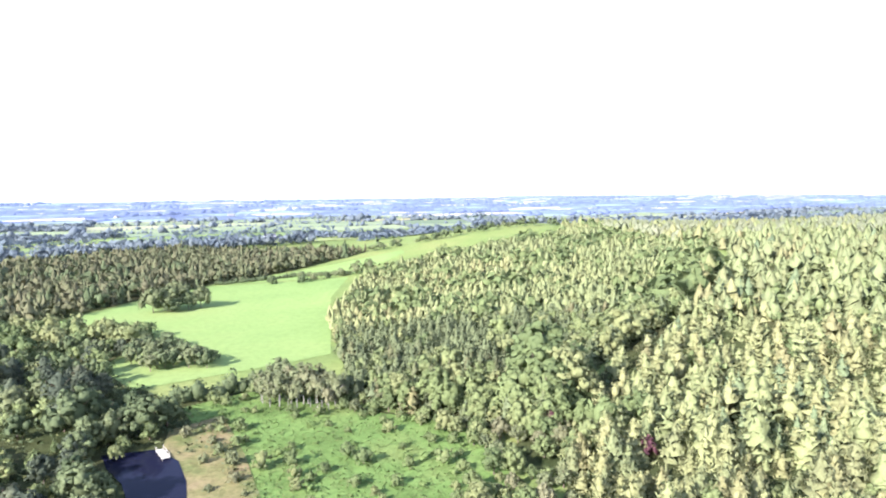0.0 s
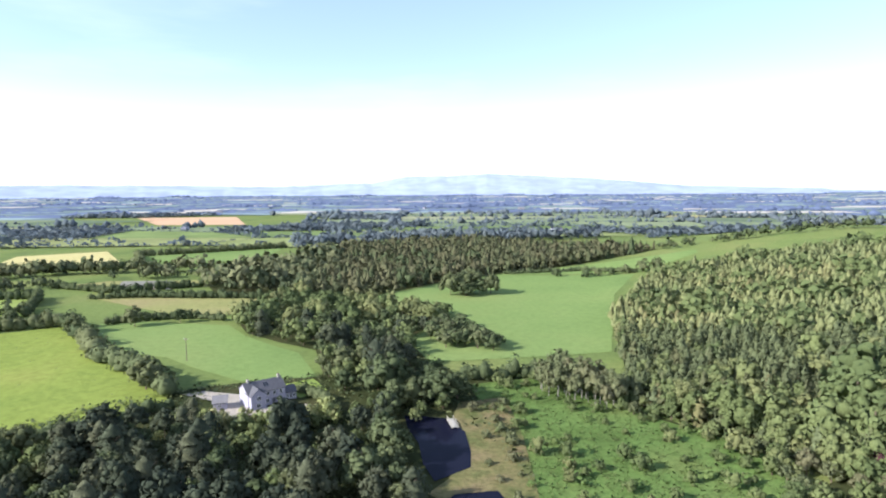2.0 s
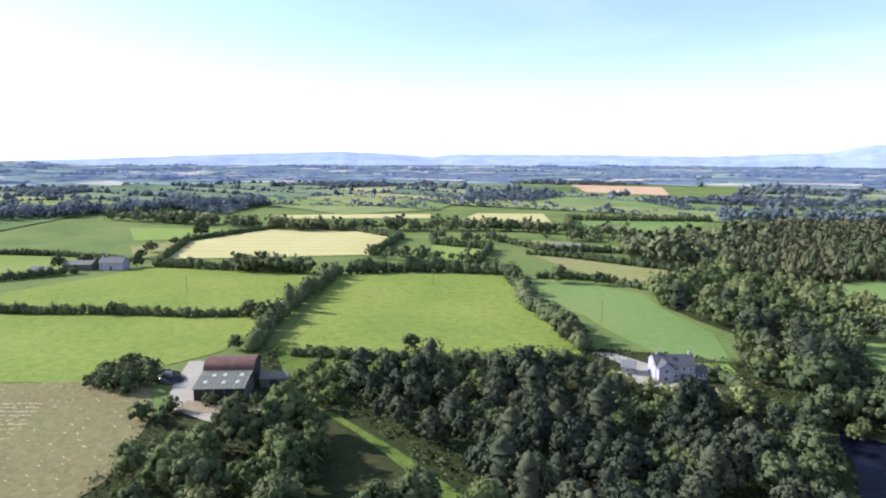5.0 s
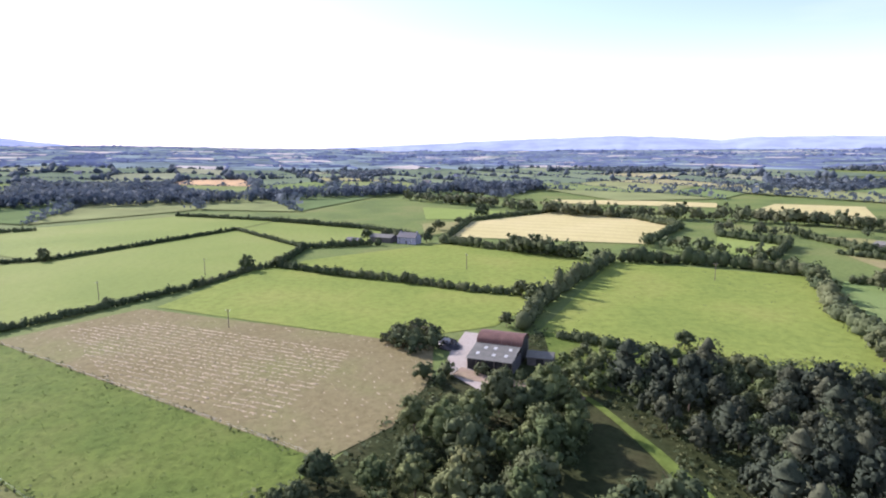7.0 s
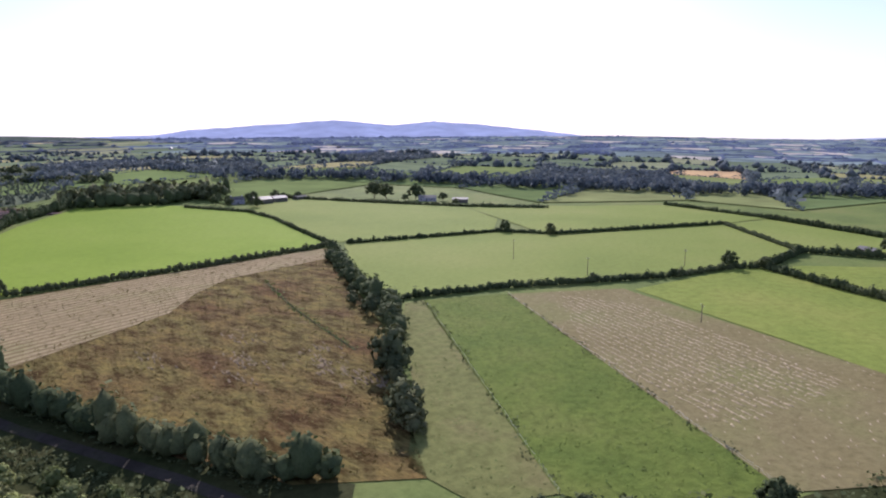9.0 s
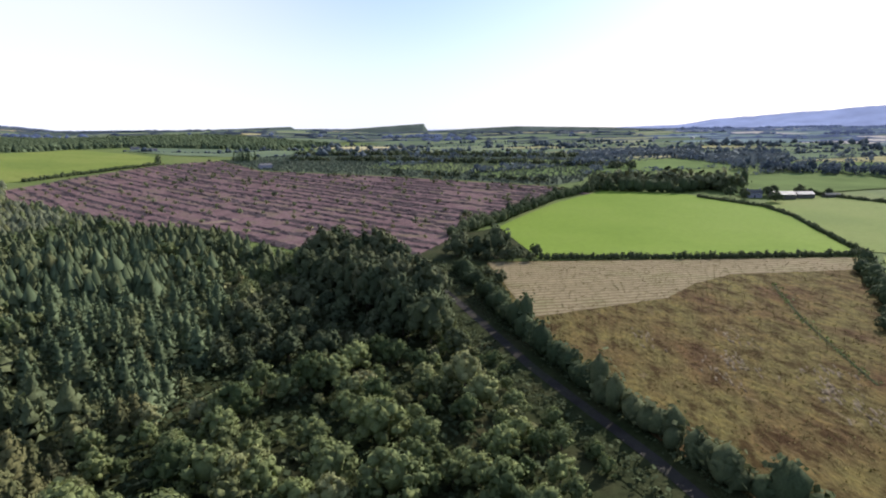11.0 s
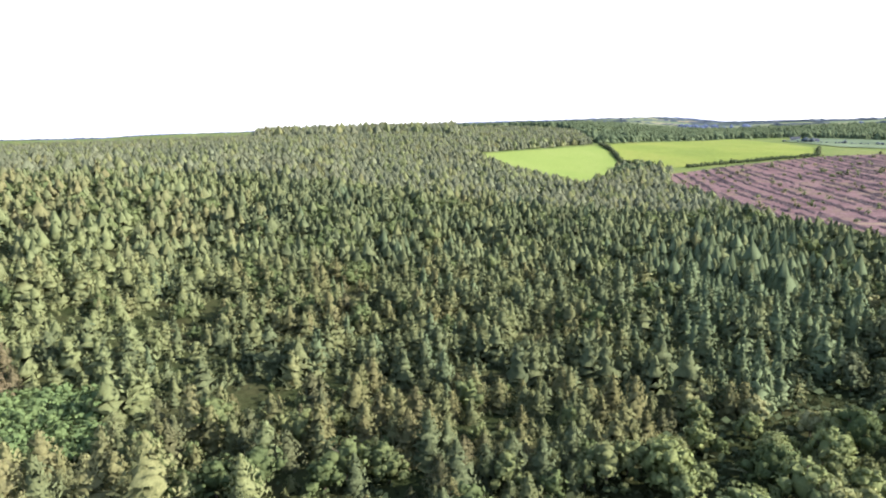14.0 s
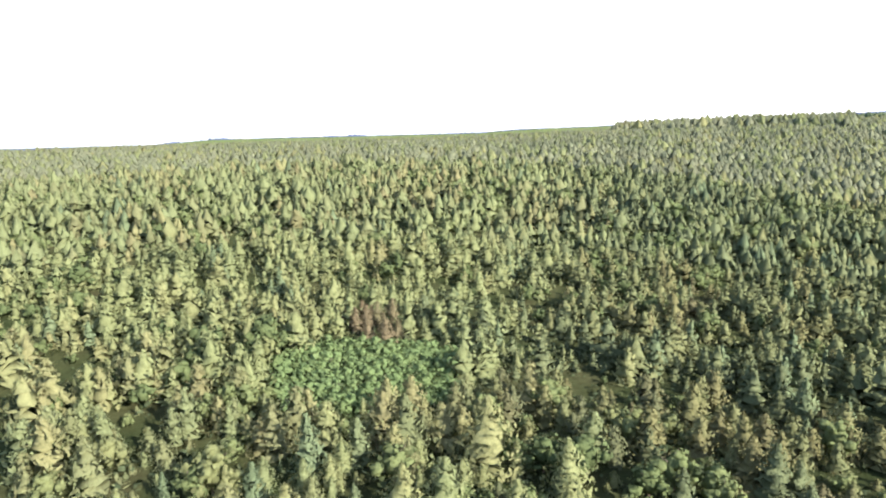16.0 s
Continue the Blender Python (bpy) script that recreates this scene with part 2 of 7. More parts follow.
GROUND = turf("rough ground", (0.111, 0.149, 0.052), (0.138, 0.179, 0.058), (0.168, 0.189, 0.069), 0.02, 0.4, 0.5)
# dark litter colour, also standing in for shade in gaps, ride and verge
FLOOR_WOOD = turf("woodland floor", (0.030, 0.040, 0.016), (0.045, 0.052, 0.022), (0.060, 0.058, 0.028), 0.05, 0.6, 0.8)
GRASS_BRIGHT = turf("bright pasture", (0.176, 0.236, 0.062), (0.198, 0.256, 0.070), (0.216, 0.266, 0.080), 0.012, 0.35, 0.35)
GRASS_PLAIN = turf("pasture", (0.162, 0.210, 0.050), (0.192, 0.236, 0.056), (0.222, 0.246, 0.066), 0.02, 0.3, 0.55)
GRASS_SOFT = turf("soft green pasture", (0.134, 0.196, 0.066), (0.156, 0.220, 0.074), (0.180, 0.230, 0.082), 0.012, 0.35, 0.35)
GRASS_MOWN = turf("evenly grazed pasture", (0.164, 0.212, 0.056), (0.186, 0.232, 0.062), (0.208, 0.242, 0.072), 0.012, 0.35, 0.35)
GRASS_PALE = turf("worn pasture", (0.210, 0.214, 0.085), (0.236, 0.234, 0.096), (0.245, 0.215, 0.106), 0.03, 0.35, 0.5)
GRASS_DEEP = turf("lush meadow", (0.098, 0.140, 0.032), (0.116, 0.156, 0.036), (0.134, 0.162, 0.044), 0.05, 0.45, 0.8)
GRASS_VIVID = turf("vivid pasture", (0.170, 0.250, 0.036), (0.190, 0.270, 0.042), (0.205, 0.278, 0.050), 0.012, 0.35, 0.3)
HAY = turf("cut hay", (0.186, 0.158, 0.080), (0.200, 0.172, 0.090), (0.184, 0.180, 0.078), 0.03, 0.5, 0.6)
WHEAT = turf("ripe corn", (0.420, 0.370, 0.170), (0.460, 0.405, 0.195), (0.490, 0.430, 0.220), 0.01, 0.3, 0.3, (25, 16.0, 0.35, (0.340, 0.305, 0.140)))
STUBBLE = turf("orange stubble", (0.44, 0.28, 0.18), (0.48, 0.32, 0.21), (0.46, 0.33, 0.22), 0.01, 0.2, 0.2)
BOG = bog_turf()
BOG_CUT = turf("mown bog grass", (0.260, 0.208, 0.122), (0.305, 0.245, 0.150), (0.270, 0.238, 0.126), 0.05, 0.6, 0.7, (-100, 3.6, 0.85, (0.17, 0.13, 0.07)))
RUSH = foliage("rushes", [(0.0, (0.115, 0.078, 0.036)), (0.5, (0.150, 0.116, 0.048)), (1.0, (0.170, 0.155, 0.058))], 0.2)
GRASS_WORN = turf("worn green strip", (0.140, 0.152, 0.056), (0.156, 0.168, 0.062), (0.172, 0.162, 0.072), 0.06, 0.35, 0.8)
# greyed needles: part of the haze is in their colour
LEAF_YOUNG = foliage("hazy young plantation needles", [(0.0, (0.110, 0.142, 0.112)), (0.5, (0.130, 0.160, 0.124)), (1.0, (0.150, 0.172, 0.130))], 0.45)
CUTOVER = turf("felled ground", (0.150, 0.094, 0.098), (0.205, 0.130, 0.136), (0.178, 0.138, 0.098), 0.05, 0.3, 1.0)
BRASH = plain("brash", (0.038, 0.026, 0.030), (0.088, 0.058, 0.064), 0.6, 0.95)
HAYROW = plain("hay rows", (0.275, 0.222, 0.140), (0.400, 0.328, 0.222), 1.2, 0.95)
SCRUB = turf("bracken slope", (0.088, 0.138, 0.040), (0.112, 0.176, 0.052), (0.134, 0.176, 0.058), 0.05, 0.7, 0.8)
DRY = turf("dry bank grass", (0.104, 0.118, 0.046), (0.158, 0.144, 0.066), (0.190, 0.152, 0.084), 0.12, 0.8, 0.9)
GRAVEL = turf("gravel", (0.330, 0.295, 0.260), (0.390, 0.350, 0.310), (0.360, 0.310, 0.270), 0.1, 2.0, 0.4)
# lane earth darkened in colour for the hedge's shade
LANE = turf("worn lane with shade tone", (0.040, 0.036, 0.034), (0.056, 0.050, 0.046), (0.050, 0.052, 0.034), 0.1, 1.0, 0.5)
GRAVEL_BOG = turf("scraped bog", (0.150, 0.110, 0.068), (0.205, 0.165, 0.120), (0.150, 0.125, 0.060), 0.25, 0.8, 0.9)
HEATH = turf("grey-green heath", (0.086, 0.112, 0.072), (0.108, 0.134, 0.084), (0.130, 0.150, 0.092), 0.02, 0.2, 0.6)
EARTH = turf("bare earth track", (0.240, 0.180, 0.130), (0.290, 0.220, 0.165), (0.260, 0.220, 0.130), 0.1, 1.0, 0.5)


# ---- mesh helpers ----
def mesh_from(name, V, F, mats, tint=None, smooth=False, soft=None):
    """A mesh from arrays of corners and triangles; tint: one number a corner; soft: shading normals of the leaves."""
    V, F = np.asarray(V, np.float32), np.asarray(F, np.int32)
    me = bpy.data.meshes.new(name)
    me.vertices.add(len(V))
    me.vertices.foreach_set("co", V.ravel())
    k = F.shape[1]
    me.loops.add(F.size)
    me.loops.foreach_set("vertex_index", F.ravel())
    me.polygons.add(len(F))
    me.polygons.foreach_set("loop_start", np.arange(0, F.size, k, dtype=np.int32))
    if tint is not None:
        at = me.attributes.new("tint", "FLOAT", "POINT")
        at.data.foreach_set("value", np.asarray(tint, np.float32))
    if soft is not None:
        at = me.attributes.new("custom_normal", "FLOAT_VECTOR", "POINT")
        at.data.foreach_set("vector", np.asarray(soft, np.float32).ravel())
    for m in mats if isinstance(mats, (list, tuple)) else [mats]:
        me.materials.append(m)
    me.update(calc_edges=True)
    if smooth:
        me.polygons.foreach_set("use_smooth", np.ones(len(F), bool))
    return me


def part(name, bm, material, parent=None, label="", smooth=False):
    """Links a bmesh as one mesh object under a thing or under a part."""
    me = bpy.data.meshes.new(name)
    bm.normal_update()
    bm.to_mesh(me)
    bm.free()
    me.materials.append(material)
    if smooth:
        me.polygons.foreach_set("use_smooth", np.ones(len(me.polygons), bool))
    ob = new(name, me)
    ob.parent = parent
    return tagged(ob, label)


def box(bm, x0, y0, z0, x1, y1, z1, bevel=0.0):
    r = bmesh.ops.create_cube(bm, size=1)
    bmesh.ops.transform(bm, matrix=Matrix.Translation(((x0 + x1) / 2, (y0 + y1) / 2, (z0 + z1) / 2)) @ Matrix.Diagonal((x1 - x0, y1 - y0, z1 - z0, 1)), verts=r["verts"])
    if bevel:
        es = list({e for v in r["verts"] for e in v.link_edges})
        bmesh.ops.bevel(bm, geom=es, offset=bevel, segments=1, affect="EDGES")
    return bm


def rod(bm, p, q, r1, r2, seg=6):
    p, q = Vector(p), Vector(q)
    r = bmesh.ops.create_cone(bm, cap_ends=True, segments=seg, radius1=r1, radius2=r2, depth=(q - p).length)
    m = Matrix.Translation((p + q) / 2) @ (q - p).to_track_quat("Z", "Y").to_matrix().to_4x4()
    bmesh.ops.transform(bm, matrix=m, verts=r["verts"])
    return bm


# ---- ground sheet ----
def ground_sheet():
    rings = np.concatenate([[0.0], np.geomspace(14, 4950, 170)])
    seg = 240
    a = np.linspace(0, 2 * np.pi, seg, endpoint=False)
    R, A = np.meshgrid(rings, a, indexing="ij")
    X, Y = -R * np.sin(A), R * np.cos(A)
    V = np.stack([X, Y, land(X, Y)], -1).reshape(-1, 3)
    i, j = np.meshgrid(np.arange(len(rings) - 1), np.arange(seg), indexing="ij")
    q = lambda i, j: (i * seg + j % seg).ravel()
    F = np.stack([q(i, j), q(i + 1, j), q(i + 1, j + 1), q(i, j + 1)], 1)
    me = mesh_from("ground", V, F, GROUND, smooth=True)
    return tagged(new("ground", me), "rough green ground that rolls away to the horizon", "ground", kind="structure")


ground_sheet()


def sheet(name, poly, material, label, lift=0.15, step=10.0, cat="field", rise=None):
    """A piece of land cut along its boundary and laid on the ground."""
    bm = bmesh.new()
    vs = [bm.verts.new((x, y, 0)) for x, y in poly]
    f = bm.faces.new(vs)
    bmesh.ops.triangulate(bm, faces=[f])
    xs, ys = [p[0] for p in poly], [p[1] for p in poly]
    for k, (lo, hi) in enumerate(((min(xs), max(xs)), (min(ys), max(ys)))):
        v = lo + step
        while v < hi:
            co, no = ((v, 0, 0), (1, 0, 0)) if k == 0 else ((0, v, 0), (0, 1, 0))
            bmesh.ops.bisect_plane(bm, geom=bm.verts[:] + bm.edges[:] + bm.faces[:], plane_co=co, plane_no=no)
            v += step
    for v in bm.verts:
        v.co.z = float(land(v.co.x, v.co.y)) + lift + (rise(v.co.x, v.co.y) if rise else 0)
    bmesh.ops.recalc_face_normals(bm, faces=bm.faces)
    if sum(f.normal.z for f in bm.faces) < 0:
        bmesh.ops.reverse_faces(bm, faces=bm.faces)
    ob = part(name, bm, material, smooth=True)
    return tagged(ob, label, cat, kind="structure")


# boundaries that several pieces share
BIG = [(-190, 30), (-300, 82), (-306, 90), (-268, 162), (-155, 121), (-144, 116), (-146, 98), (-154, 85), (-165, 69), (-176, 48)]
FIELD_B = [(-240, 32), (-300, -82), (-318, -74), (-370, -2), (-318, 72), (-303, 80), (-262, 56), (-243, 45)]
FIELD_C = [(-224, -110), (-290, -94), (-300, -84), (-240, 29), (-222, 32), (-196, 16), (-182, -17)]
HAY_P = [(-184, -143), (-222, -114), (-182, -16), (-178, -4), (-150, -4), (-123, -12), (-109, -24)]
LUSH = [(-155, -161), (-184, -143), (-109, -24), (-88, -32), (-82, -52)]
PALE = [(-148, -163), (-156, -161), (-82, -52), (-70, -60), (-70, -77), (-100, -108), (-124, -138)]
BOG_P = [(-20, -281), (-197, -282), (-150, -195), (-120, -140), (-95, -108), (-70, -72), (-52, -88), (-42, -112), (-32, -147), (-26, -190)]
FIELD_H = [(-36, -374), (-60, -420), (-90, -470), (-142, -532), (-205, -506), (-238, -440), (-228, -380), (-203, -288), (-47, -288)]
FIELD_I = [(-155, -168), (-160, -205), (-211, -284), (-308, -247), (-322, -208), (-438, -153), (-356, -85), (-308, -86), (-237, -132)]
FIELD_J = [(-332, -240), (-320, -212), (-440, -153), (-488, -138), (-530, -233), (-400, -363), (-358, -286)]
COWS = [(-212, -292), (-238, -440), (-250, -465), (-303, -510), (-394, -355), (-356, -287), (-306, -250)]
CORN = [(-360, 120), (-395, 4), (-470, 20), (-536, 99), (-480, 150), (-426, 164)]
HOUSE_F = [(-258, 172), (-246, 183), (-213, 192), (-203, 195), (-183, 184), (-164, 177), (-145, 172), (-121, 152), (-139, 138), (-165, 142), (-184, 147), (-198, 145), (-229, 151)]
HILL_F = [(-189, 264), (-171, 335), (-150, 392), (-62, 395), (-62, 331), (-42, 221), (-96, 182), (-117, 204), (-121, 258), (-165, 262)]
HILL_U = [(-150, 396), (-118, 428), (-33, 488), (-30, 470), (-60, 400)]
SLOPE = [(-74, 166), (-57, 182), (-38, 200), (-30, 166), (5, 151), (16, 118), (0, 90), (-36, 110), (-51, 133)]
CUT = [(18, -282), (60, -300), (93, -326), (150, -380), (237, -400), (342, -455), (385, -515), (373, -640), (353, -779), (317, -889), (210, -720), (62, -655), (-106, -560), (-128, -515), (-100, -508), (-42, -400), (-10, -349)]
FAR_1 = [(515, -393), (530, -446), (566, -640), (520, -606), (447, -536), (392, -458), (376, -408), (410, -398), (443, -390), (470, -390)]
FAR_2 = [(572, -650), (605, -1016), (416, -911), (360, -790), (380, -681), (404, -592), (415, -560), (455, -552), (520, -612)]
POND = [(-79, 135), (-68, 138), (-60, 132), (-54, 122), (-51, 115), (-55, 106), (-61, 112), (-67, 121), (-74, 128)]

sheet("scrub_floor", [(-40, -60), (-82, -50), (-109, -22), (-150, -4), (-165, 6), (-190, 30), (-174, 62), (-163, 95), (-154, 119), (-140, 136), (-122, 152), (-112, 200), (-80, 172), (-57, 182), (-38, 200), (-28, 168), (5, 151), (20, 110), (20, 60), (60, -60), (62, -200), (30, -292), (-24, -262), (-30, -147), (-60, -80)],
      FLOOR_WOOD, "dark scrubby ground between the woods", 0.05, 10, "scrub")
FIELDS = []
for nm, poly, mat, lab in (
        ("field_1", BIG, GRASS_PLAIN, "large grazed yellow-green pasture with low thistles"),
        ("field_2", FIELD_B, GRASS_PLAIN, "green pasture with a worn brown patch"),
        ("field_3", FIELD_C, GRASS_PLAIN, "yellow-green grazed pasture beside the hay field"),
        ("field_4", HAY_P, HAY, "mown hay field with pale rows of cut grass"),
        ("field_5", LUSH, GRASS_DEEP, "strip of lush dark green uncut grass"),
        ("field_6", PALE, GRASS_WORN, "strip of pale worn grass along a hedge"),
        ("field_7", BOG_P, BOG, "rough reddish brown bog field with rushes"),
        ("field_8", FIELD_H, GRASS_VIVID, "smooth bright green pasture behind a low hedge"),
        ("field_9", FIELD_I, GRASS_MOWN, "smooth green field with electricity poles"),
        ("field_10", FIELD_J, GRASS_MOWN, "gently rounded green pasture"),
        ("field_11", COWS, GRASS_MOWN, "green pasture beside a farmyard"),
        ("field_12", CORN, WHEAT, "pale ripe corn field with tramlines"),
        ("field_13", HOUSE_F, GRASS_SOFT, "green field behind the white house"),
        ("field_14", HILL_F, GRASS_SOFT, "smooth green hill pasture beside the plantation"),
        ("field_15", HILL_U, GRASS_SOFT, "narrow green pasture above the bushes"),
        ("field_16", SLOPE, SCRUB, "bracken-covered green slope below the plantation"),
        ("field_17", CUT, CUTOVER, "felled forest ground in purple-brown rows of brash"),
        ("field_18", FAR_1, GRASS_BRIGHT, "bright green field enclosed by forest"),
        ("field_19", FAR_2, GRASS_PLAIN, "yellow-green field enclosed by forest"),
        ("field_20", [(-387, 174), (-349, 198), (-304, 167), (-332, 149)], GRASS_BRIGHT, "bright green field beside the corn"),
        ("field_21", [(-502, 242), (-590, 319), (-556, 383), (-427, 309), (-446, 284)], WHEAT, "pale ripe corn field behind a tree belt"),
        ("field_22", [(-656, 112), (-640, 190), (-603, 268), (-560, 252), (-614, 122)], WHEAT, "narrow strip of ripe corn"),
        ("field_23", [(-490, 365), (-414, 312), (-393, 353), (-382, 410), (-419, 483)], GRASS_SOFT, "green field behind a tree belt"),
        ("field_30", [(-386, 227), (-374, 258), (-320, 288), (-300, 270), (-332, 229)], GRASS_PALE, "pale grass behind the long shed"),
        ("field_24", [(-321, 212), (-301, 224), (-237, 251), (-228, 249), (-218, 219), (-222, 210), (-231, 204), (-256, 202)], GRASS_PALE, "pale grass strip with rows of cut hay"),
        ("field_25", [(-588, -22), (-538, 61), (-489, 40), (-492, -16)], GRASS_BRIGHT, "small bright field with a hedge"),
        ("field_26", [(-465, -18), (-480, 25), (-429, 14), (-402, -14)], GRASS_PALE, "small pale field with scattered trees"),
        ("field_27", [(-890, 705), (-1160, 870), (-985, 980), (-755, 770)], STUBBLE, "orange stubble field with single trees"),
        ("field_28", [(120, 612), (77, 626), (30, 690), (180, 745), (430, 590), (388, 532)], GRASS_PALE, "pale fields on the ridge behind the plantation"),
        ("field_29", [(-440, -150), (-490, -135), (-445, -60), (-400, -20), (-362, -80)], GRASS_MOWN, "soft green field sloping to the houses"),
):
    FIELDS.append(poly)
    reach_out = max(abs(c) for p in poly for c in p)
    sheet(nm, poly, mat, lab, 0.15 if reach_out < 500 else 0.4, 12 if reach_out < 500 else 30)
sheet("rough_grass", [(-148, 24), (-172, 30), (-189, 31), (-175, 61), (-166, 72), (-154, 58), (-140, 42)], GRASS_DEEP, "rough green grass between barn and pasture", 0.3, 8, cat="grass")
sheet("lane_head", [(26, -270), (12, -256), (-20, -258), (-22, -284), (-48, -290), (-38, -376), (-10, -351), (19, -284)], FLOOR_WOOD, "dark rough ground at the head of the lane", 0.25, 10, "scrub")
sheet("lawn", [(-126, 140), (-121, 150), (-110, 143), (-113, 134)], GRASS_BRIGHT, "bright mown lawn beside the house", 0.2, cat="lawn")
sheet("bank", [(-66, 136), (-70, 150), (-60, 160), (-46, 135), (-36, 114), (-28, 96), (-40, 96), (-54, 101), (-53, 108), (-54, 115), (-57, 124), (-62, 132)], DRY, "dry yellow grass bank beside the pond", 0.25, 6, cat="bank")
sheet("yard", [(-190, 6), (-186, 14), (-176, 12), (-164, 8), (-158, 6), (-146, 11), (-142, 8), (-156, -1), (-170, 1)], GRAVEL, "pale gravel farmyard beside the barn", 0.3, 6, cat="yard")
sheet("drive", [(-146, 121), (-143, 126), (-127, 129), (-118, 122), (-108, 131), (-106, 128), (-121, 112), (-127, 112), (-130, 121)], GRAVEL, "pale gravel drive round the house", 0.3, 6, cat="drive")
sheet("grass_ride", [(-146, 30), (-134, 35.5), (-122, 39), (-112, 42), (-98, 45), (-84, 48), (-82, 45), (-97, 41.5), (-112, 39), (-122, 37), (-134, 33.5), (-145, 28.5)], GRASS_DEEP, "bright mown grass ride between the woods", 0.3, 6, cat="ride")
sheet("track", [(-158, 4), (-150, 12), (-146, 29), (-137, 33), (-133, 31), (-142, 26), (-146, 10), (-152, 1)], EARTH, "narrow earth track between woods", 0.36, 6, cat="track")
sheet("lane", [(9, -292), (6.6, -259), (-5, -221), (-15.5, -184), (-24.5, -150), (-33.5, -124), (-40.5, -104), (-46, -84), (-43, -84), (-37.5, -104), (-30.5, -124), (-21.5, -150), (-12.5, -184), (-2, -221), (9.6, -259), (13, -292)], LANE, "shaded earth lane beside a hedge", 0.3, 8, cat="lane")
sheet("forest_road", [(173, -388), (139, -413), (135, -409), (170, -382)], EARTH, "short pale forest road", 0.5, 8, cat="road")


# ---- plants ----
def unit(rng, n):
    v = rng.normal(size=(n, 3))
    return v / np.linalg.norm(v, axis=1)[:, None]


def sprays(rng, C, N, size, flat=0.5, along=None, stout=(0.55, 1.0), soft=None):
    """One ragged leaf spray (two triangles) at every centre C, roughly facing N; shaded as part of the round crown."""
    n = len(C)
    d = N + flat * rng.normal(size=(n, 3))
    d /= np.linalg.norm(d, axis=1)[:, None]
    u = np.cross(d, unit(rng, n)) if along is None else along - d * np.sum(along * d, 1)[:, None]
    u /= np.linalg.norm(u, axis=1)[:, None] + 1e-9
    w = np.cross(d, u)
    s = size * rng.uniform(0.6, 1.35, (n, 1))
    t = s * rng.uniform(*stout, (n, 1))
    V = np.stack([C - u * s, C - w * t + d * s * 0.2, C + u * s, C + w * t - d * s * 0.15], 1).reshape(-1, 3)
    k = np.arange(n)[:, None] * 4
    F = np.concatenate([k + [0, 1, 2], k + [0, 2, 3]], 0)
    S = (N if soft is None else soft) * 0.85 + d * 0.27
    S = S / np.linalg.norm(S, axis=1)[:, None]
    return V, F, np.repeat(S, 4, axis=0)


ICO_V, ICO_F = None, None


def ico():
    global ICO_V, ICO_F
    if ICO_V is None:
        bm = bmesh.new()
        bmesh.ops.create_icosphere(bm, subdivisions=1, radius=1)
        ICO_V = np.array([v.co[:] for v in bm.verts])
        ICO_F = np.array([[v.index for v in f.verts] for f in bm.faces])
        bm.free()
    return ICO_V, ICO_F


def join(parts):
    Vs, Fs, Ns, o = [], [], [], 0
    for V, F, N in parts:
        Vs.append(V)
        Fs.append(F + o)
        Ns.append(N)
        o += len(V)
    return np.concatenate(Vs), np.concatenate(Fs), np.concatenate(Ns)


def crown_round(seed, n, size, lobes=9, wide=1.0, low=0.05):
    """A leafy crown one unit high: lobes over an uneven egg, covered with sprays, dark inside."""
    rng = np.random.default_rng(seed)
    C, N, cores = [], [], []
    iv, jf = ico()
    mid, half = (1 + low) / 2 - 0.02, (1 - low) / 2
    lean = rng.uniform(-0.06, 0.06, 2)
    for k in range(lobes):
        z = 1 - 1.72 * (k + 0.5) / lobes
        a = 2.4 * k + rng.uniform(-0.5, 0.5)
        ring = math.sqrt(max(0.0, 1 - z * z))
        rad = rng.uniform(0.7, 1.25) * 0.58 / math.sqrt(lobes)
        egg = 0.30 * wide * rng.uniform(0.75, 1.15) * (1.0 - 0.25 * z)
        c = np.array([ring * egg * math.cos(a) + lean[0] * z, ring * egg * math.sin(a) + lean[1] * z, mid + z * (half - rad) * rng.uniform(0.85, 1.05)])
        m = max(3, n // lobes)
        d = unit(rng, m) + 0.7 * np.array([ring * math.cos(a), ring * math.sin(a), z * 0.6 + 0.25])
        d /= np.linalg.norm(d, axis=1)[:, None]
        e = np.array([wide ** 0.5, wide ** 0.5, 0.95])
        C.append(c + d * e * rad * rng.uniform(0.8, 1.15, (m, 1)))
        N.append(d)
        puff = iv + 0.45 * rng.normal(size=iv.shape)
        cores.append((iv * e * rad * 0.8 * rng.uniform(0.72, 1.16, (len(iv), 1)) + c, jf, puff / np.linalg.norm(puff, axis=1)[:, None]))
    C, N = np.concatenate(C), np.concatenate(N)
    whole = C - np.array([0, 0, mid - 0.08])
    whole /= np.linalg.norm(whole, axis=1)[:, None] + 1e-6
    leaves = sprays(rng, C, N, size, 0.4, soft=0.5 * N + 0.7 * whole)
    heart_v = iv * np.array([0.2 * wide, 0.2 * wide, half * 0.62]) * rng.uniform(0.8, 1.2, (len(iv), 1)) + [0, 0, mid]
    keep = cores if n > 240 else cores[::2] if n > 100 else []
    return join([leaves] + ([(heart_v, jf, iv)] if n > 20 else []) + keep)


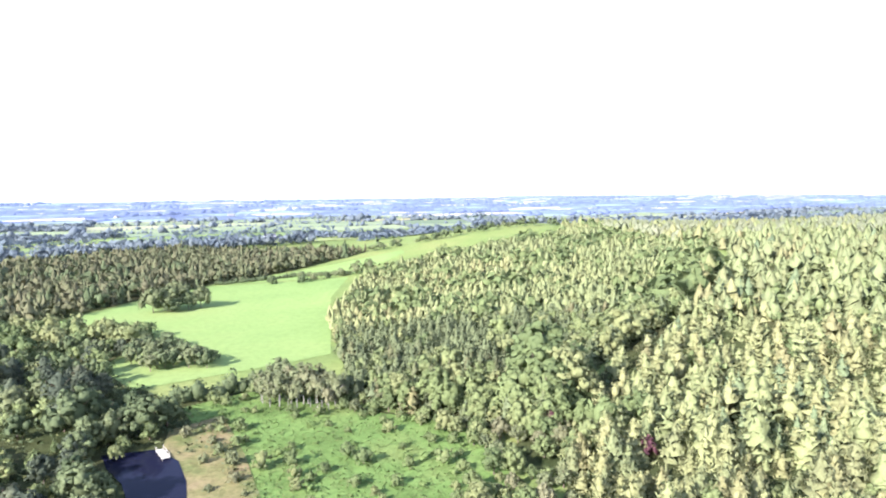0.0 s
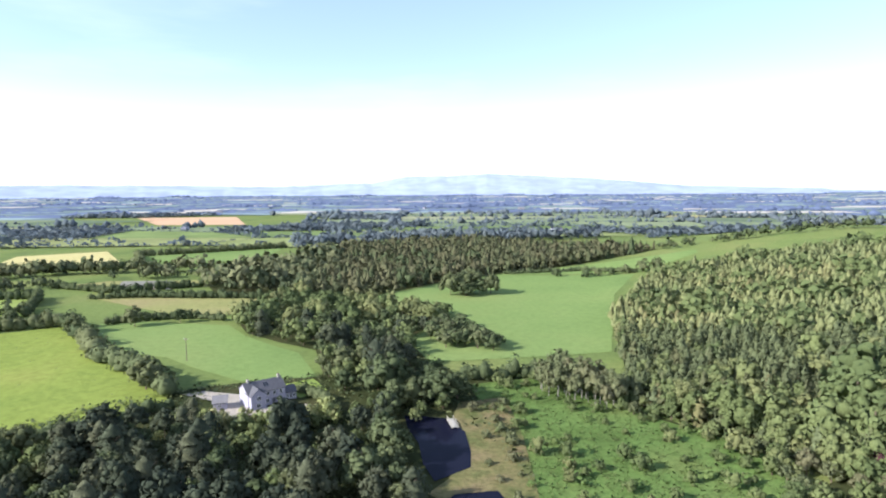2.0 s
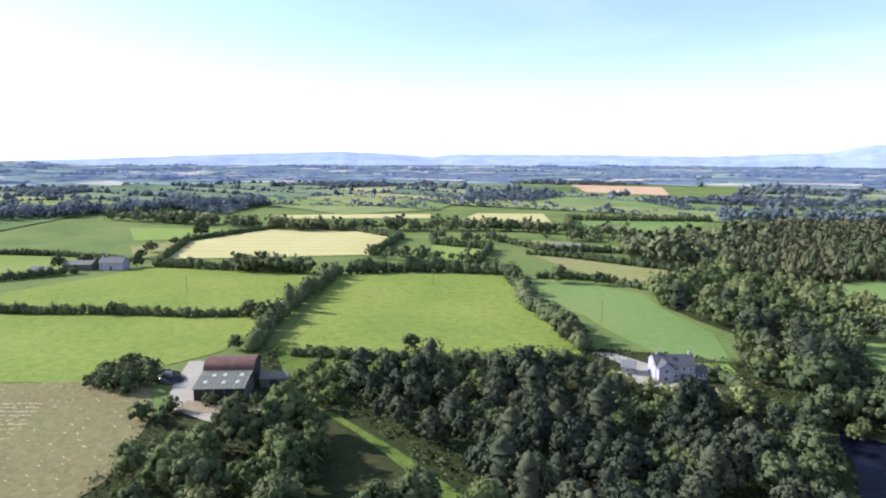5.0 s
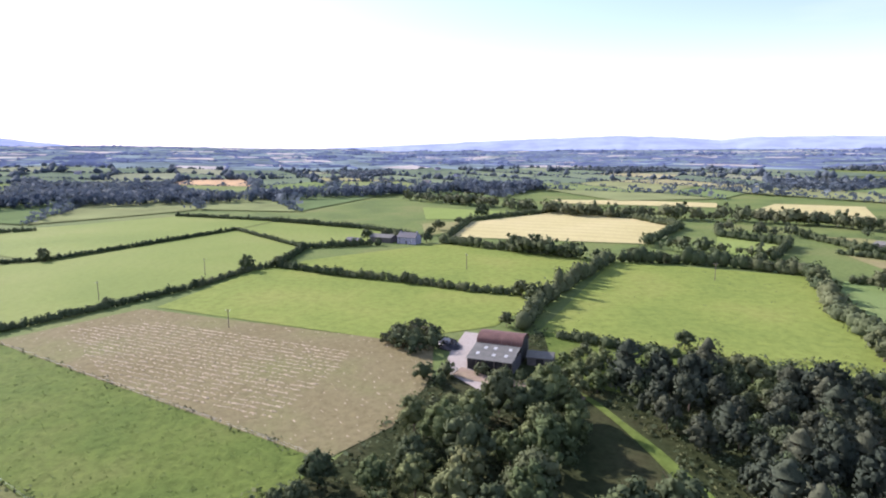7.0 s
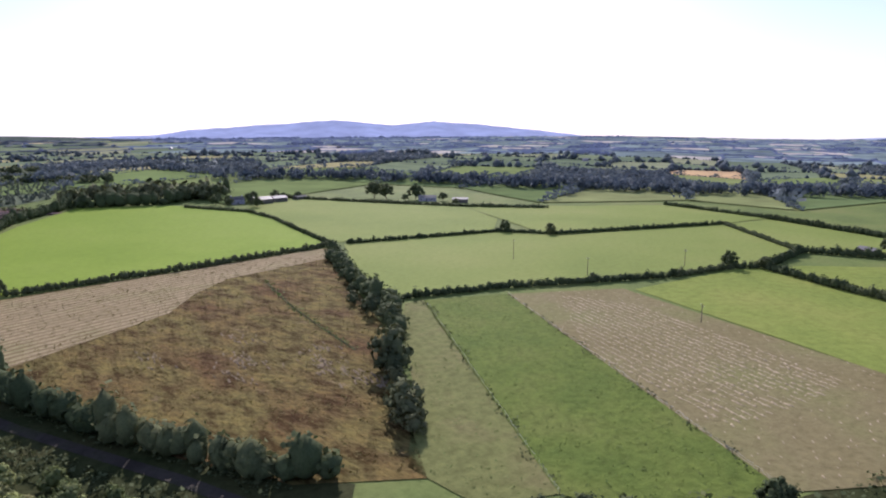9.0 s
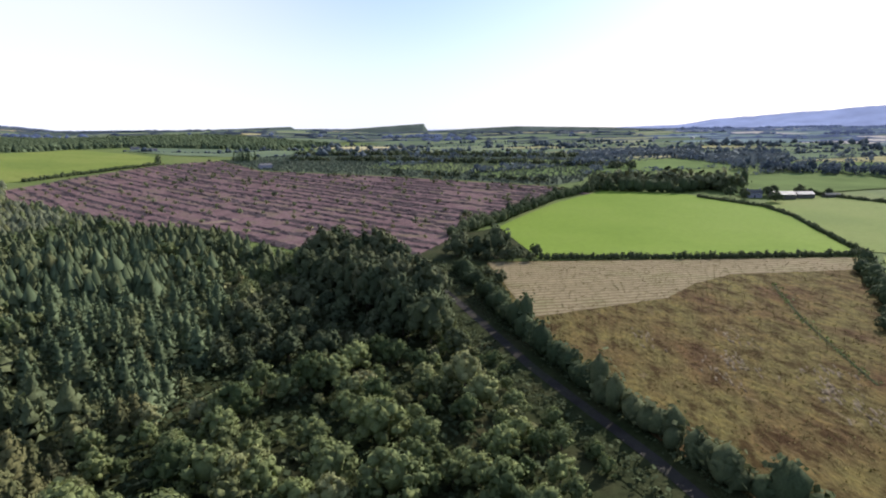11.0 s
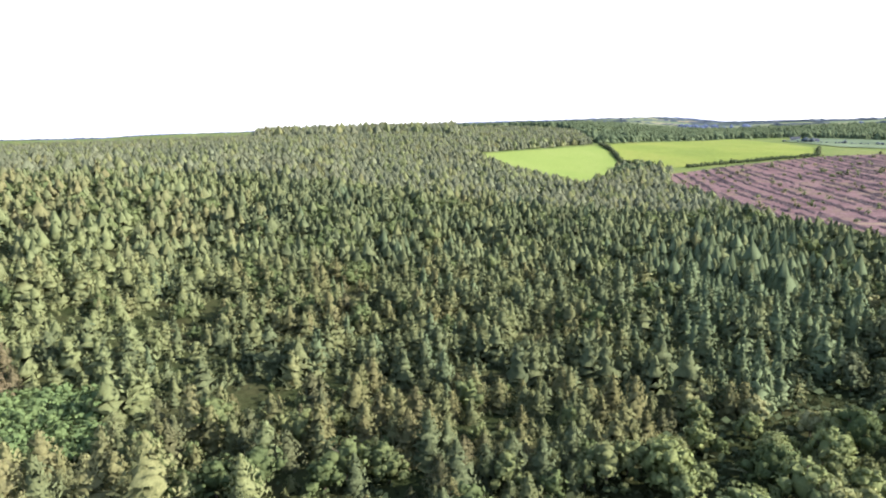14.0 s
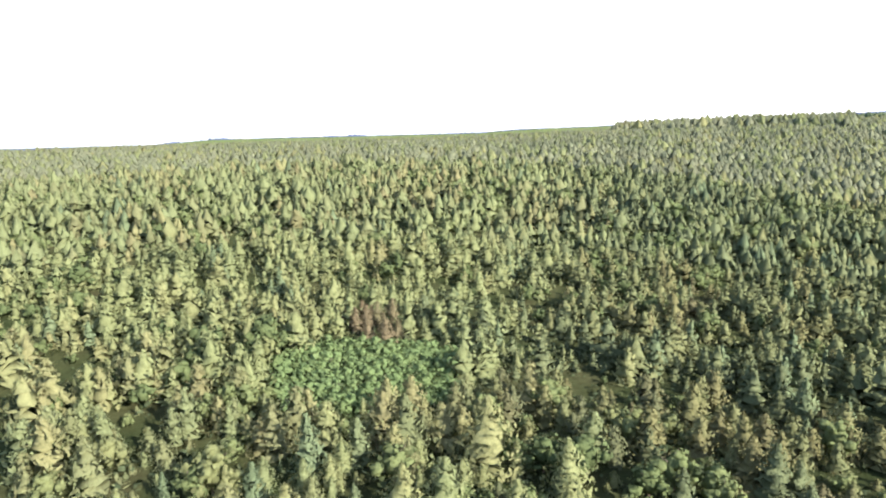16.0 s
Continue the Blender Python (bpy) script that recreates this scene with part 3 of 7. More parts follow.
def boughs(rng, wide, blunt, tiers, seg):
    """The body of a conifer: ragged tiers of boughs, each overhanging the one below it."""
    V, N, F = [], [], []
    for k in range(tiers):
        lo, hi = 0.08 + 0.86 * k / tiers, 0.08 + 0.86 * (k + 0.82) / tiers
        for z, cut, up in ((lo, 1.0, 0.3), (hi, 0.62, -0.15)):
            R = wide * max(0.02, 1.0 - z) ** blunt * cut
            a0 = rng.uniform(0, 6.28)
            for m in range(seg):
                a = a0 + 6.2832 * (m + rng.uniform(-0.25, 0.25)) / seg
                q = R * rng.uniform(0.68, 1.18)
                V.append((q * math.cos(a), q * math.sin(a), z + rng.uniform(-0.35, 0.35) * 0.86 / tiers))
                N.append((math.cos(a) + rng.normal() * 0.25, math.sin(a) + rng.normal() * 0.25, up + 0.3 + rng.normal() * 0.2))
    V.append((0, 0, 1.0))
    N.append((0, 0, 1.0))
    for k in range(2 * tiers - 1):
        for m in range(seg):
            a, b, c, d = k * seg + m, k * seg + (m + 1) % seg, (k + 1) * seg + (m + 1) % seg, (k + 1) * seg + m
            F += [(a, b, c), (a, c, d)]
    t = (2 * tiers - 1) * seg
    F += [(t + m, t + (m + 1) % seg, len(V) - 1) for m in range(seg)]
    N = np.array(N)
    return np.array(V), np.array(F), N / np.linalg.norm(N, axis=1)[:, None]


def crown_fir(seed, n, size, wide=0.3, blunt=0.75, whorls=9, stout=(0.28, 0.5), body=(4, 7), full=0.85):
    """A plantation conifer one unit high: feathery boughs in uneven whorls, reaching out and up."""
    rng = np.random.default_rng(seed)
    q = rng.uniform(0, 1, n) ** 1.1
    lev = (np.floor(q * whorls) + 0.5) / whorls
    z = 0.08 + 0.92 * (0.3 * lev + 0.7 * q)
    a = rng.uniform(0, 2 * np.pi, n)
    lump = 1 + 0.22 * np.sin(2 * a + 5 * lev * seed) + 0.16 * np.sin(5 * a + 11 * lev + seed)
    r = wide * np.clip(1.02 - z, 0.015, 1) ** blunt * lump * rng.uniform(0.72, 1.08, n)
    out = np.stack([np.cos(a), np.sin(a), np.zeros(n)], 1)
    C = out * r[:, None]
    C[:, 2] = z - 0.10 * r
    N = out * 0.75 + np.array([0, 0, 0.45])
    S = out * 1.25 + np.array([0, 0, 0.75])
    S /= np.linalg.norm(S, axis=1)[:, None]
    leaves = sprays(rng, C, N, size * (0.7 + 0.5 * (1 - z))[:, None], 0.45, out * 0.8 + np.array([0, 0, 1.0]), stout, S)
    tip = np.array([(0, 0, 1.04), (0.02, 0, 0.86), (-0.012, 0.017, 0.86), (-0.012, -0.017, 0.86)])
    crest = (tip, np.array([(0, 1, 2), (0, 2, 3), (0, 3, 1)]), np.array([(0, 0, 1.0), (1, 0, 0), (-0.5, 0.87, 0), (-0.5, -0.87, 0)]))
    return join([leaves, boughs(rng, wide * full, blunt, *body), crest])


def stand(name, pts, protos, tall, mat, label, cat="trees", wide=1.0, seed=1, kind="stuff", sink=0.0, spread=0.18):
    """Many trees in one mesh: each point takes a prototype, a turn, a height and a tint."""
    rng = np.random.default_rng(seed)
    pts = np.asarray(pts, float)
    if not len(pts):
        return None
    pick = rng.integers(0, len(protos), len(pts))
    Vs, Fs, Ts, Ns, o = [], [], [], [], 0
    for k, (V, F, S) in enumerate(protos):
        P = pts[pick == k]
        n = len(P)
        if not n:
            continue
        a = rng.uniform(0, 2 * np.pi, n)
        hh = tall * rng.normal(1, spread, n).clip(0.55, 1.5)
        if P.shape[1] > 2:
            hh = hh * P[:, 2]
        ww = hh * wide * rng.uniform(0.85, 1.2, n)
        c, s = np.cos(a)[:, None], np.sin(a)[:, None]
        X = (V[None, :, 0] * c - V[None, :, 1] * s) * ww[:, None] + P[:, 0:1]
        Y = (V[None, :, 0] * s + V[None, :, 1] * c) * ww[:, None] + P[:, 1:2]
        Z = V[None, :, 2] * hh[:, None] + (land(P[:, 0], P[:, 1]) - sink)[:, None]
        Vs.append(np.stack([X, Y, Z], -1).reshape(-1, 3))
        Ns.append(np.stack([S[None, :, 0] * c - S[None, :, 1] * s, S[None, :, 0] * s + S[None, :, 1] * c, np.repeat(S[None, :, 2], n, 0)], -1).reshape(-1, 3))
        Fs.append((F[None] + (np.arange(n) * len(V))[:, None, None]).reshape(-1, 3) + o)
        patch = 0.5 + 0.3 * np.sin(P[:, 0] * 0.031 + 1.3 * np.sin(P[:, 1] * 0.023)) * np.cos(P[:, 1] * 0.037) + 0.2 * np.sin(P[:, 0] * 0.09 + P[:, 1] * 0.05) * np.sin(P[:, 1] * 0.11)
        tint = (0.4 * rng.uniform(0, 1, n) + 0.6 * patch) * 0.98
        Ts.append(np.repeat(tint, len(V)))
        o += n * len(V)
    me = mesh_from(name, np.concatenate(Vs), np.concatenate(Fs), mat, np.concatenate(Ts), soft=np.concatenate(Ns))
    return tagged(new(name, me), label, cat, kind=kind)


def spots(poly, gap, seed, jitter=0.42, rows=0.0):
    """Points about gap apart in a polygon."""
    rng = np.random.default_rng(seed)
    xs, ys = [p[0] for p in poly], [p[1] for p in poly]
    X, Y = np.meshgrid(np.arange(min(xs), max(xs), gap), np.arange(min(ys), max(ys), gap * 0.9))
    X = X + (np.arange(X.shape[0]) % 2)[:, None] * gap / 2
    X = (X + rng.uniform(-jitter, jitter, X.shape) * gap).ravel()
    Y = (Y + rng.uniform(-jitter, jitter, Y.shape) * gap).ravel()
    k = inside(poly, X, Y)
    return np.stack([X[k], Y[k]], 1)


def strewn(poly, n, seed):
    """n points anywhere in a polygon."""
    rng = np.random.default_rng(seed)
    xs, ys = [p[0] for p in poly], [p[1] for p in poly]
    X, Y = rng.uniform(min(xs), max(xs), n * 3), rng.uniform(min(ys), max(ys), n * 3)
    k = inside(poly, X, Y)
    return np.stack([X[k], Y[k]], 1)[:n]


def trunk_bm(h, r, limbs=4, seed=0, lean=0.0):
    rng = np.random.default_rng(seed)
    bm = bmesh.new()
    rod(bm, (0, 0, -0.3), (lean * 0.3, 0, h * 0.45), r, r * 0.7, 7)
    rod(bm, (lean * 0.3, 0, h * 0.44), (lean, 0, h * 0.85), r * 0.7, r * 0.2, 6)
    for k in range(limbs):
        a, z = rng.uniform(0, 6.28), rng.uniform(0.3, 0.6) * h
        rod(bm, (lean * 0.4, 0, z), (0.26 * h * np.cos(a), 0.26 * h * np.sin(a), z + 0.22 * h), r * 0.4, r * 0.12, 5)
    return bm


def tree_kind(name, crowns, height, wide, mat, bark, label, cat="tree", limbs=4, r=0.2, group=""):
    """Finished trees of one kind, waiting to be copied."""
    out = []
    for k, (V, F, S) in enumerate(crowns):
        base = new(name)
        tagged(base, label, cat, group)
        me = mesh_from("crown", V * np.array([height * wide, height * wide, height]), F, mat, soft=S)
        c = new("crown", me)
        c.parent = base
        part("trunk", trunk_bm(height, r, limbs, k), bark, base)
        out.append(base)
    return out


def plant(kinds, pts, seed, lo=0.75, hi=1.25):
    """Sets copies of the finished trees on the ground; the first of each kind is itself set too."""
    rng = np.random.default_rng(seed)
    used = [False] * len(kinds)
    for i, p in enumerate(pts):
        k = i % len(kinds)
        s = rng.uniform(lo, hi) * (p[2] if len(p) > 2 else 1.0)
        m = pose(p[0], p[1], float(land(p[0], p[1])) - 0.05, 0, 0, rng.uniform(0, 360)) @ Matrix.Diagonal((s * rng.uniform(0.92, 1.1), s * rng.uniform(0.92, 1.1), s, 1))
        if used[k]:
            copy_thing(kinds[k], m)
        else:
            used[k] = True
            kinds[k].matrix_basis = m
    for k, u in zip(kinds, used):
        if not u:
            for o in (*k.children_recursive, k):
                bpy.data.objects.remove(o)


def hedge(line, width, height, label, seed, mat=None, dense=26, gaps=0.0, rag=0.26):
    """A hedgerow along a line: sections of bushes, clumps of sprays over a solid heart, uneven in height."""
    rng = np.random.default_rng(seed)
    iv, jf = ico()
    base = new("hedge")
    ox, oy = line[0]
    oz = float(land(ox, oy))
    base.matrix_basis = pose(ox, oy, oz)
    for (x1, y1), (x2, y2) in zip(line[:-1], line[1:]):
        C, N, cores = [], [], []
        L = math.hypot(x2 - x1, y2 - y1)
        m = max(2, int(L / (width * 0.42)))
        for k in range(m):
            if k > 1 and rng.uniform() < gaps:
                continue
            q = (k + rng.uniform(0, 1)) / m
            x, y = x1 + (x2 - x1) * q + rng.normal() * width * 0.12, y1 + (y2 - y1) * q + rng.normal() * width * 0.12
            hh = height * max(0.45, rng.normal(1, rag))
            ww = width * rng.uniform(0.42, 0.68)
            c = np.array([x - ox, y - oy, float(land(x, y)) - oz + hh * 0.42])
            d = unit(rng, dense)
            d[:, 2] = np.where(d[:, 2] < -0.4, -d[:, 2], d[:, 2])
            e = np.array([ww, ww, hh * 0.56])
            C.append(c + d * e * rng.uniform(0.85, 1.12, (dense, 1)))
            N.append(d)
            cores.append((iv * e * 0.86 * rng.uniform(0.88, 1.1, (len(iv), 1)) + c, jf, iv))
        V, F, S = join([sprays(rng, np.concatenate(C), np.concatenate(N), 0.22 * width ** 0.6)] + cores)
        new("bushes", mesh_from("bushes", V, F, mat or LEAF_HEDGE, np.full(len(V), 0.1), soft=S)).parent = base
    return tagged(base, label, "hedge")


def crown_cone(seed):
    """A far conifer: a ragged ring of boughs and a tip, ten faces."""
    rng = np.random.default_rng(seed)
    V, F = [], []
    for z0, z1, R in ((0.05, 0.8, 0.27), (0.45, 1.0, 0.20)):
        a0 = rng.uniform(0, 6.28)
        for j in range(5):
            a, b = a0 + 1.257 * j, a0 + 1.257 * (j + 1.15)
            r1, r2 = R * rng.uniform(0.7, 1.2), R * rng.uniform(0.7, 1.2)
            k = len(V)
            V += [(0, 0, z1), (r1 * math.cos(a), r1 * math.sin(a), z0 * rng.uniform(0.8, 1.2)), (r2 * math.cos(b), r2 * math.sin(b), z0 * rng.uniform(0.8, 1.2))]
            F.append((k, k + 1, k + 2))
    V = np.array(V)
    N = V * np.array([1, 1, 0])
    N = N / (np.linalg.norm(N, axis=1)[:, None] + 1e-3) + [0, 0, 0.5]
    return V, np.array(F), N / np.linalg.norm(N, axis=1)[:, None]


def crown_octa(seed):
    rng = np.random.default_rng(seed)
    V = np.array([(0.5, 0, 0.4), (0, 0.5, 0.45), (-0.5, 0, 0.4), (0, -0.5, 0.45), (0.05, 0.1, 1.0), (0, 0, -0.1)]) * rng.uniform(0.75, 1.2, (6, 1))
    N = V - V.mean(0)
    return V, np.array([(0, 1, 4), (1, 2, 4), (2, 3, 4), (3, 0, 4), (1, 0, 5), (2, 1, 5), (3, 2, 5), (0, 3, 5)]), N / np.linalg.norm(N, axis=1)[:, None]


# prototypes
SPRUCE_NEAR = [crown_fir(s, 220, 0.058, 0.31, 0.85, 10, (0.22, 0.4), (6, 7), 0.68) for s in range(80, 84)]
SPRUCE_MID = [crown_fir(s, 60, 0.080, 0.31, 0.85, 8, (0.2, 0.4), (5, 6)) for s in range(84, 89)]
CONE_FAR = [crown_cone(s) for s in range(20, 28)]
PINE_FINE = [crown_fir(s, 520, 0.046, 0.36 + 0.05 * (s % 3), 0.58 + 0.14 * (s % 3), 9, (0.2, 0.36), (7, 8), 0.64) for s in range(6)]
SPRUCE_FINE = [crown_fir(s, 480, 0.046, 0.30 + 0.03 * (s % 2), 0.88, 12, (0.2, 0.36), (8, 8), 0.66) for s in range(80, 84)]
PINE_NEAR = [crown_fir(s, 230, 0.056, 0.36 + 0.05 * (s % 3), 0.58 + 0.14 * (s % 3), 8, (0.22, 0.4), (5, 7), 0.68) for s in range(6)]
PINE_MID = [crown_fir(s, 74, 0.080, 0.38 + 0.05 * (s % 3), 0.58 + 0.13 * (s % 3), 6, (0.22, 0.42), (4, 5), 0.74) for s in range(10, 17)]
PINE_LOW = [crown_fir(s, 10, 0.12, 0.42, 0.55 + 0.1 * (s % 3), 4, (0.25, 0.45), (2, 5)) for s in range(20, 30)]
PINE_SOFT = [crown_fir(s, 88, 0.072, 0.42 + 0.05 * (s % 3), 0.40 + 0.08 * (s % 3), 5, (0.25, 0.45), (3, 5), 0.72) for s in range(120, 127)]
PINE_BLUNT = [crown_fir(s, 12, 0.12, 0.46, 0.38 + 0.08 * (s % 3), 4, (0.28, 0.48), (2, 5)) for s in range(130, 138)]
ROUND_NEAR = [crown_round(s, 380, 0.034, 19 + s % 3, 1.15) for s in range(6)]
ROUND_HALF = [crown_round(s, 150, 0.044, 14, 1.15) for s in range(70, 75)]
ROUND_MID = [crown_round(s, 104, 0.060, 11, 1.15) for s in range(10, 16)]
ROUND_LOW = [crown_round(s, 28, 0.13, 7, 1.15) for s in range(16, 22)]
ROUND_TINY = [crown_round(s, 15, 0.2, 5, 1.25) for s in range(110, 116)]
OCTA_FAR = [crown_octa(s) for s in range(36, 40)]
BUSH_NEAR = [crown_round(s, 200, 0.065, 13, 1.5, -0.1) for s in range(40, 45)]
TUFT = [(V, F, N * 0.35 + np.array([0, 0, 0.75])) for V, F, N in (crown_round(s, 9, 0.22, 2, 1.6, -0.2) for s in range(46, 50))]
SLIM_NEAR = [crown_round(s, 190, 0.036, 13, 0.55, 0.24) for s in range(50, 54)]

# ---- the wooded hill ----
rngw = np.random.default_rng(7)
HILL_W = [(18, 60), (20, 100), (30, 140), (52, 184), (88, 221), (136, 285), (160, 340), (118, 548), (240, 560), (380, 520), (620, 470), (1000, 300), (1250, -100), (1200, -600), (900, -900), (580, -640), (522, -386),
          (470, -380), (443, -380), (410, -388), (374, -398), (386, -440), (402, -474), (438, -520), (428, -552), (396, -556), (342, -478), (237, -406), (147, -346), (125, -344), (74, -280), (62, -262), (70, -240), (64, -180), (60, -135), (66, -100), (60, -60), (40, 0)]
GLADE = [(147, 39), (156, 25), (156, 3), (151, -8), (123, -8), (121, 7), (117, 22), (118, 31)]
SITKA = [(185, -245), (199, -331), (148, -316), (83, -220), (41, -156), (34, -133), (43, -115), (72, -120), (103, -147)]
NORTH_W = [(-55, 284), (-33, 200), (-30, 172), (5, 152), (24, 138), (47, 186), (83, 224), (130, 288), (150, 340), (107, 545), (89, 454), (26, 443), (-32, 407), (-50, 380)]


def off_ride(p):
    """Distance from the shaded ride between the two plantations."""
    a, b = np.array([18.0, 126.0]), np.array([133.0, 287.0])
    q = np.clip(((p[:, :2] - a) @ (b - a)) / ((b - a) @ (b - a)), 0, 1)
    return np.linalg.norm(p[:, :2] - a - q[:, None] * (b - a), axis=1)


KNOLL = [(640, -455), (815, -579), (1000, -420), (954, -299), (740, -232)]


def waves(x, y, a, b):
    """A slow uneven swell over the plan, between -1 and 1."""
    return np.sin(x * a + 1.7 * np.sin(y * b)) * np.cos(y * a * 1.13 + 1.3 * np.sin(x * b * 0.9))


def sized(p, rng, lo=0.6, hi=1.3):
    """Adds to each point how tall its tree is: neighbours alike, some much smaller."""
    k = 0.95 + 0.16 * waves(p[:, 0], p[:, 1], 0.07, 0.031) + rng.normal(0, 0.24, len(p))
    return np.concatenate([p[:, :2], k.clip(lo, hi)[:, None]], 1)


pts = spots(HILL_W, 4.4, 1, 0.55)
r = np.hypot(pts[:, 0], pts[:, 1])
az = np.degrees(np.arctan2(-pts[:, 0], pts[:, 1])) % 360
in_glade = inside(GLADE, pts[:, 0], pts[:, 1])
in_sitka = inside(SITKA, pts[:, 0] + rngw.normal(0, 9, len(pts)), pts[:, 1] + rngw.normal(0, 9, len(pts))) & (rngw.uniform(0, 1, len(pts)) < 0.8)
dying = np.hypot(pts[:, 0] - 164, (pts[:, 1] - 14) * 1.2) < 10
keep = (r > 60) & ~in_glade & ~dying & (r < 420) & ~((az > 306) & (az < 322))
pts, r, in_sitka, az = pts[keep], r[keep], in_sitka[keep], az[keep]
low = np.zeros(len(pts), bool)
hole = spots(HILL_W, 19.0, 77, 0.5)
hole = hole[np.hypot(hole[:, 0], hole[:, 1]) < 330]
for (hx, hy), hr in zip(hole, rngw.uniform(2.0, 7.6, len(hole))):
    # hollows of lower growth lie open down the slope
    d = math.hypot(hx, hy)
    ux, uy = hx / d, hy / d
    dx, dy = pts[:, 0] - hx, pts[:, 1] - hy
    low |= np.hypot((dx * ux + dy * uy) * 0.75, (dy * ux - dx * uy) * 0.9) < hr
gap = (off_ride(pts) < 2.0) | (rngw.uniform(0, 1, len(pts)) < 0.05)
pts, r, in_sitka, az, low = pts[~gap], r[~gap], in_sitka[~gap], az[~gap], low[~gap]
pts = sized(pts, rngw)
pts[low, 2] *= rngw.uniform(0.3, 0.52, low.sum())
kind = rngw.uniform(0, 1, len(pts)) + 0.2 * waves(pts[:, 0], pts[:, 1], 0.05, 0.02)
is_spruce = in_sitka | (kind > 1.0)
is_leafy = ~in_sitka & (kind < 0.13 + 0.14 * waves(pts[:, 0], pts[:, 1], 0.033, 0.015))
# front-lit side of the hill, its brightness partly in the larch colour
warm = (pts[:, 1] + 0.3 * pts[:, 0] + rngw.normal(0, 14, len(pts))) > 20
things = np.zeros(len(pts), bool)
seen = np.where((az > 200) & (az < 335))[0]
things[seen[np.argsort(r[seen])[:330]]] = True
plant(tree_kind("pine_tree", PINE_FINE, 8.2, 1.1, LEAF_PINE, BARK, "olive-green plantation pine in a dense forest", limbs=0, r=0.14, group="plantation pines"),
      pts[things & ~is_spruce & ~is_leafy & ~warm], 3, 0.85, 1.15)
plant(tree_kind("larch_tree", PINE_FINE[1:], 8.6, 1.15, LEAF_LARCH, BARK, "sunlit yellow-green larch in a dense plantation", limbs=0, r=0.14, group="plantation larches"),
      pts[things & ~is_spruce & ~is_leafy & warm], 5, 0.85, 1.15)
plant(tree_kind("spruce_tree", SPRUCE_FINE, 9.4, 1.1, LEAF_SPRUCE, BARK, "green spruce with drooping boughs in the forest", limbs=0, r=0.14, group="plantation spruces"),
      pts[things & is_spruce], 4, 0.85, 1.15)
plant(tree_kind("rowan_tree", ROUND_HALF, 7.2, 0.95, LEAF_OAK, BARK, "small green broadleaf tree among plantation conifers", group="forest broadleaves"), pts[things & is_leafy], 9, 0.85, 1.15)
rest = ~things
for lo, hi, pines, spruces, tag in ((0, 135, PINE_NEAR, SPRUCE_NEAR, 0), (135, 240, PINE_MID, SPRUCE_MID, 1), (240, 420, PINE_LOW, CONE_FAR, 2)):
    band = rest & (r >= lo) & (r < hi)
    stand("pine_stand", pts[band & ~is_spruce & ~is_leafy & ~warm], pines, 8.0, LEAF_PINE, "dense olive-green plantation pines on the hill", wide=1.12, seed=11 + tag, spread=0.12)
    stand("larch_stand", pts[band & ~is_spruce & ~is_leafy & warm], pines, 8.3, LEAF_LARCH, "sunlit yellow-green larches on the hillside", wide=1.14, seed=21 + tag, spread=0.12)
    stand("broadleaf_stand", pts[band & is_leafy], (ROUND_HALF, ROUND_MID, ROUND_LOW)[tag], 6.8, LEAF_OAK, "small broadleaf trees among the conifers", wide=0.9, seed=41 + tag, spread=0.15)
    stand("spruce_stand", pts[band & is_spruce], spruces, 8.8, LEAF_SPRUCE, "dark green spruces on the hill", wide=1.1, seed=31 + tag, spread=0.15)
pts = spots(HILL_W, 5.4, 2)
r = np.hypot(pts[:, 0], pts[:, 1])
pts = pts[(r >= 420) & (r < 1050)]
pts = np.concatenate([pts, np.where(inside(KNOLL, pts[:, 0], pts[:, 1]), 1.75, 1.0)[:, None]], 1)
kind = rngw.uniform(0, 1, len(pts))
stand("forest", pts[(kind < 0.75)], CONE_FAR, 7.5, LEAF_HILL, "far plantation forest covering the hill", "forest", 1.7, 16)
stand("forest", pts[kind >= 0.75], CONE_FAR, 8.0, LEAF_LARCH, "far olive-green forest on the hill", "forest", 1.7, 17)
plant(tree_kind("clump_tree", ROUND_HALF[:3], 10.0, 1.0, LEAF_SPRUCE, BARK, "dark tree of a clump between the enclosed fields", group="field corner clump"),
      [(398, -476), (404, -484), (396, -492), (410, -496), (404, -506), (416, -508), (398, -512), (410, -522), (420, -530), (408, -536), (392, -466), (414, -544)], 13, 0.8, 1.2)
plant(tree_kind("spruce_tree", SPRUCE_MID[:3], 15.0, 1.0, LEAF_SPRUCE, BARK, "tall dark spruce of a clump beyond the felled ground", limbs=0, r=0.2, group="tall spruce clump"),
      [(283 + 7 * (k % 4) - 12 + 2 * math.sin(5 * k), -880 - 8 * (k // 4) + 2 * math.cos(3 * k)) for k in range(14)], 15, 0.75, 1.2)
BACK_W = [(585, -655), (625, -1030), (560, -1150), (330, -1260), (260, -1500), (700, -1700), (1250, -1200), (1230, -640), (900, -895)]
stand("forest", spots(BACK_W, 9.0, 44), CONE_FAR, 9.5, LEAF_SPRUCE, "dark forest behind the enclosed fields", "forest", 2.4, 45)
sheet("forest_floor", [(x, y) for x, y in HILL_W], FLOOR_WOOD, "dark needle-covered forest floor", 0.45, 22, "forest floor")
under = strewn(HILL_W, 60000, 47)
under = under[(np.hypot(under[:, 0], under[:, 1]) > 55) & (np.hypot(under[:, 0], under[:, 1]) < 190)]
stand("undergrowth", under[:4200], TUFT, 1.7, LEAF_HEDGE, "dark brambles and bushes under the plantation", "undergrowth", 1.3, 48, spread=0.4)
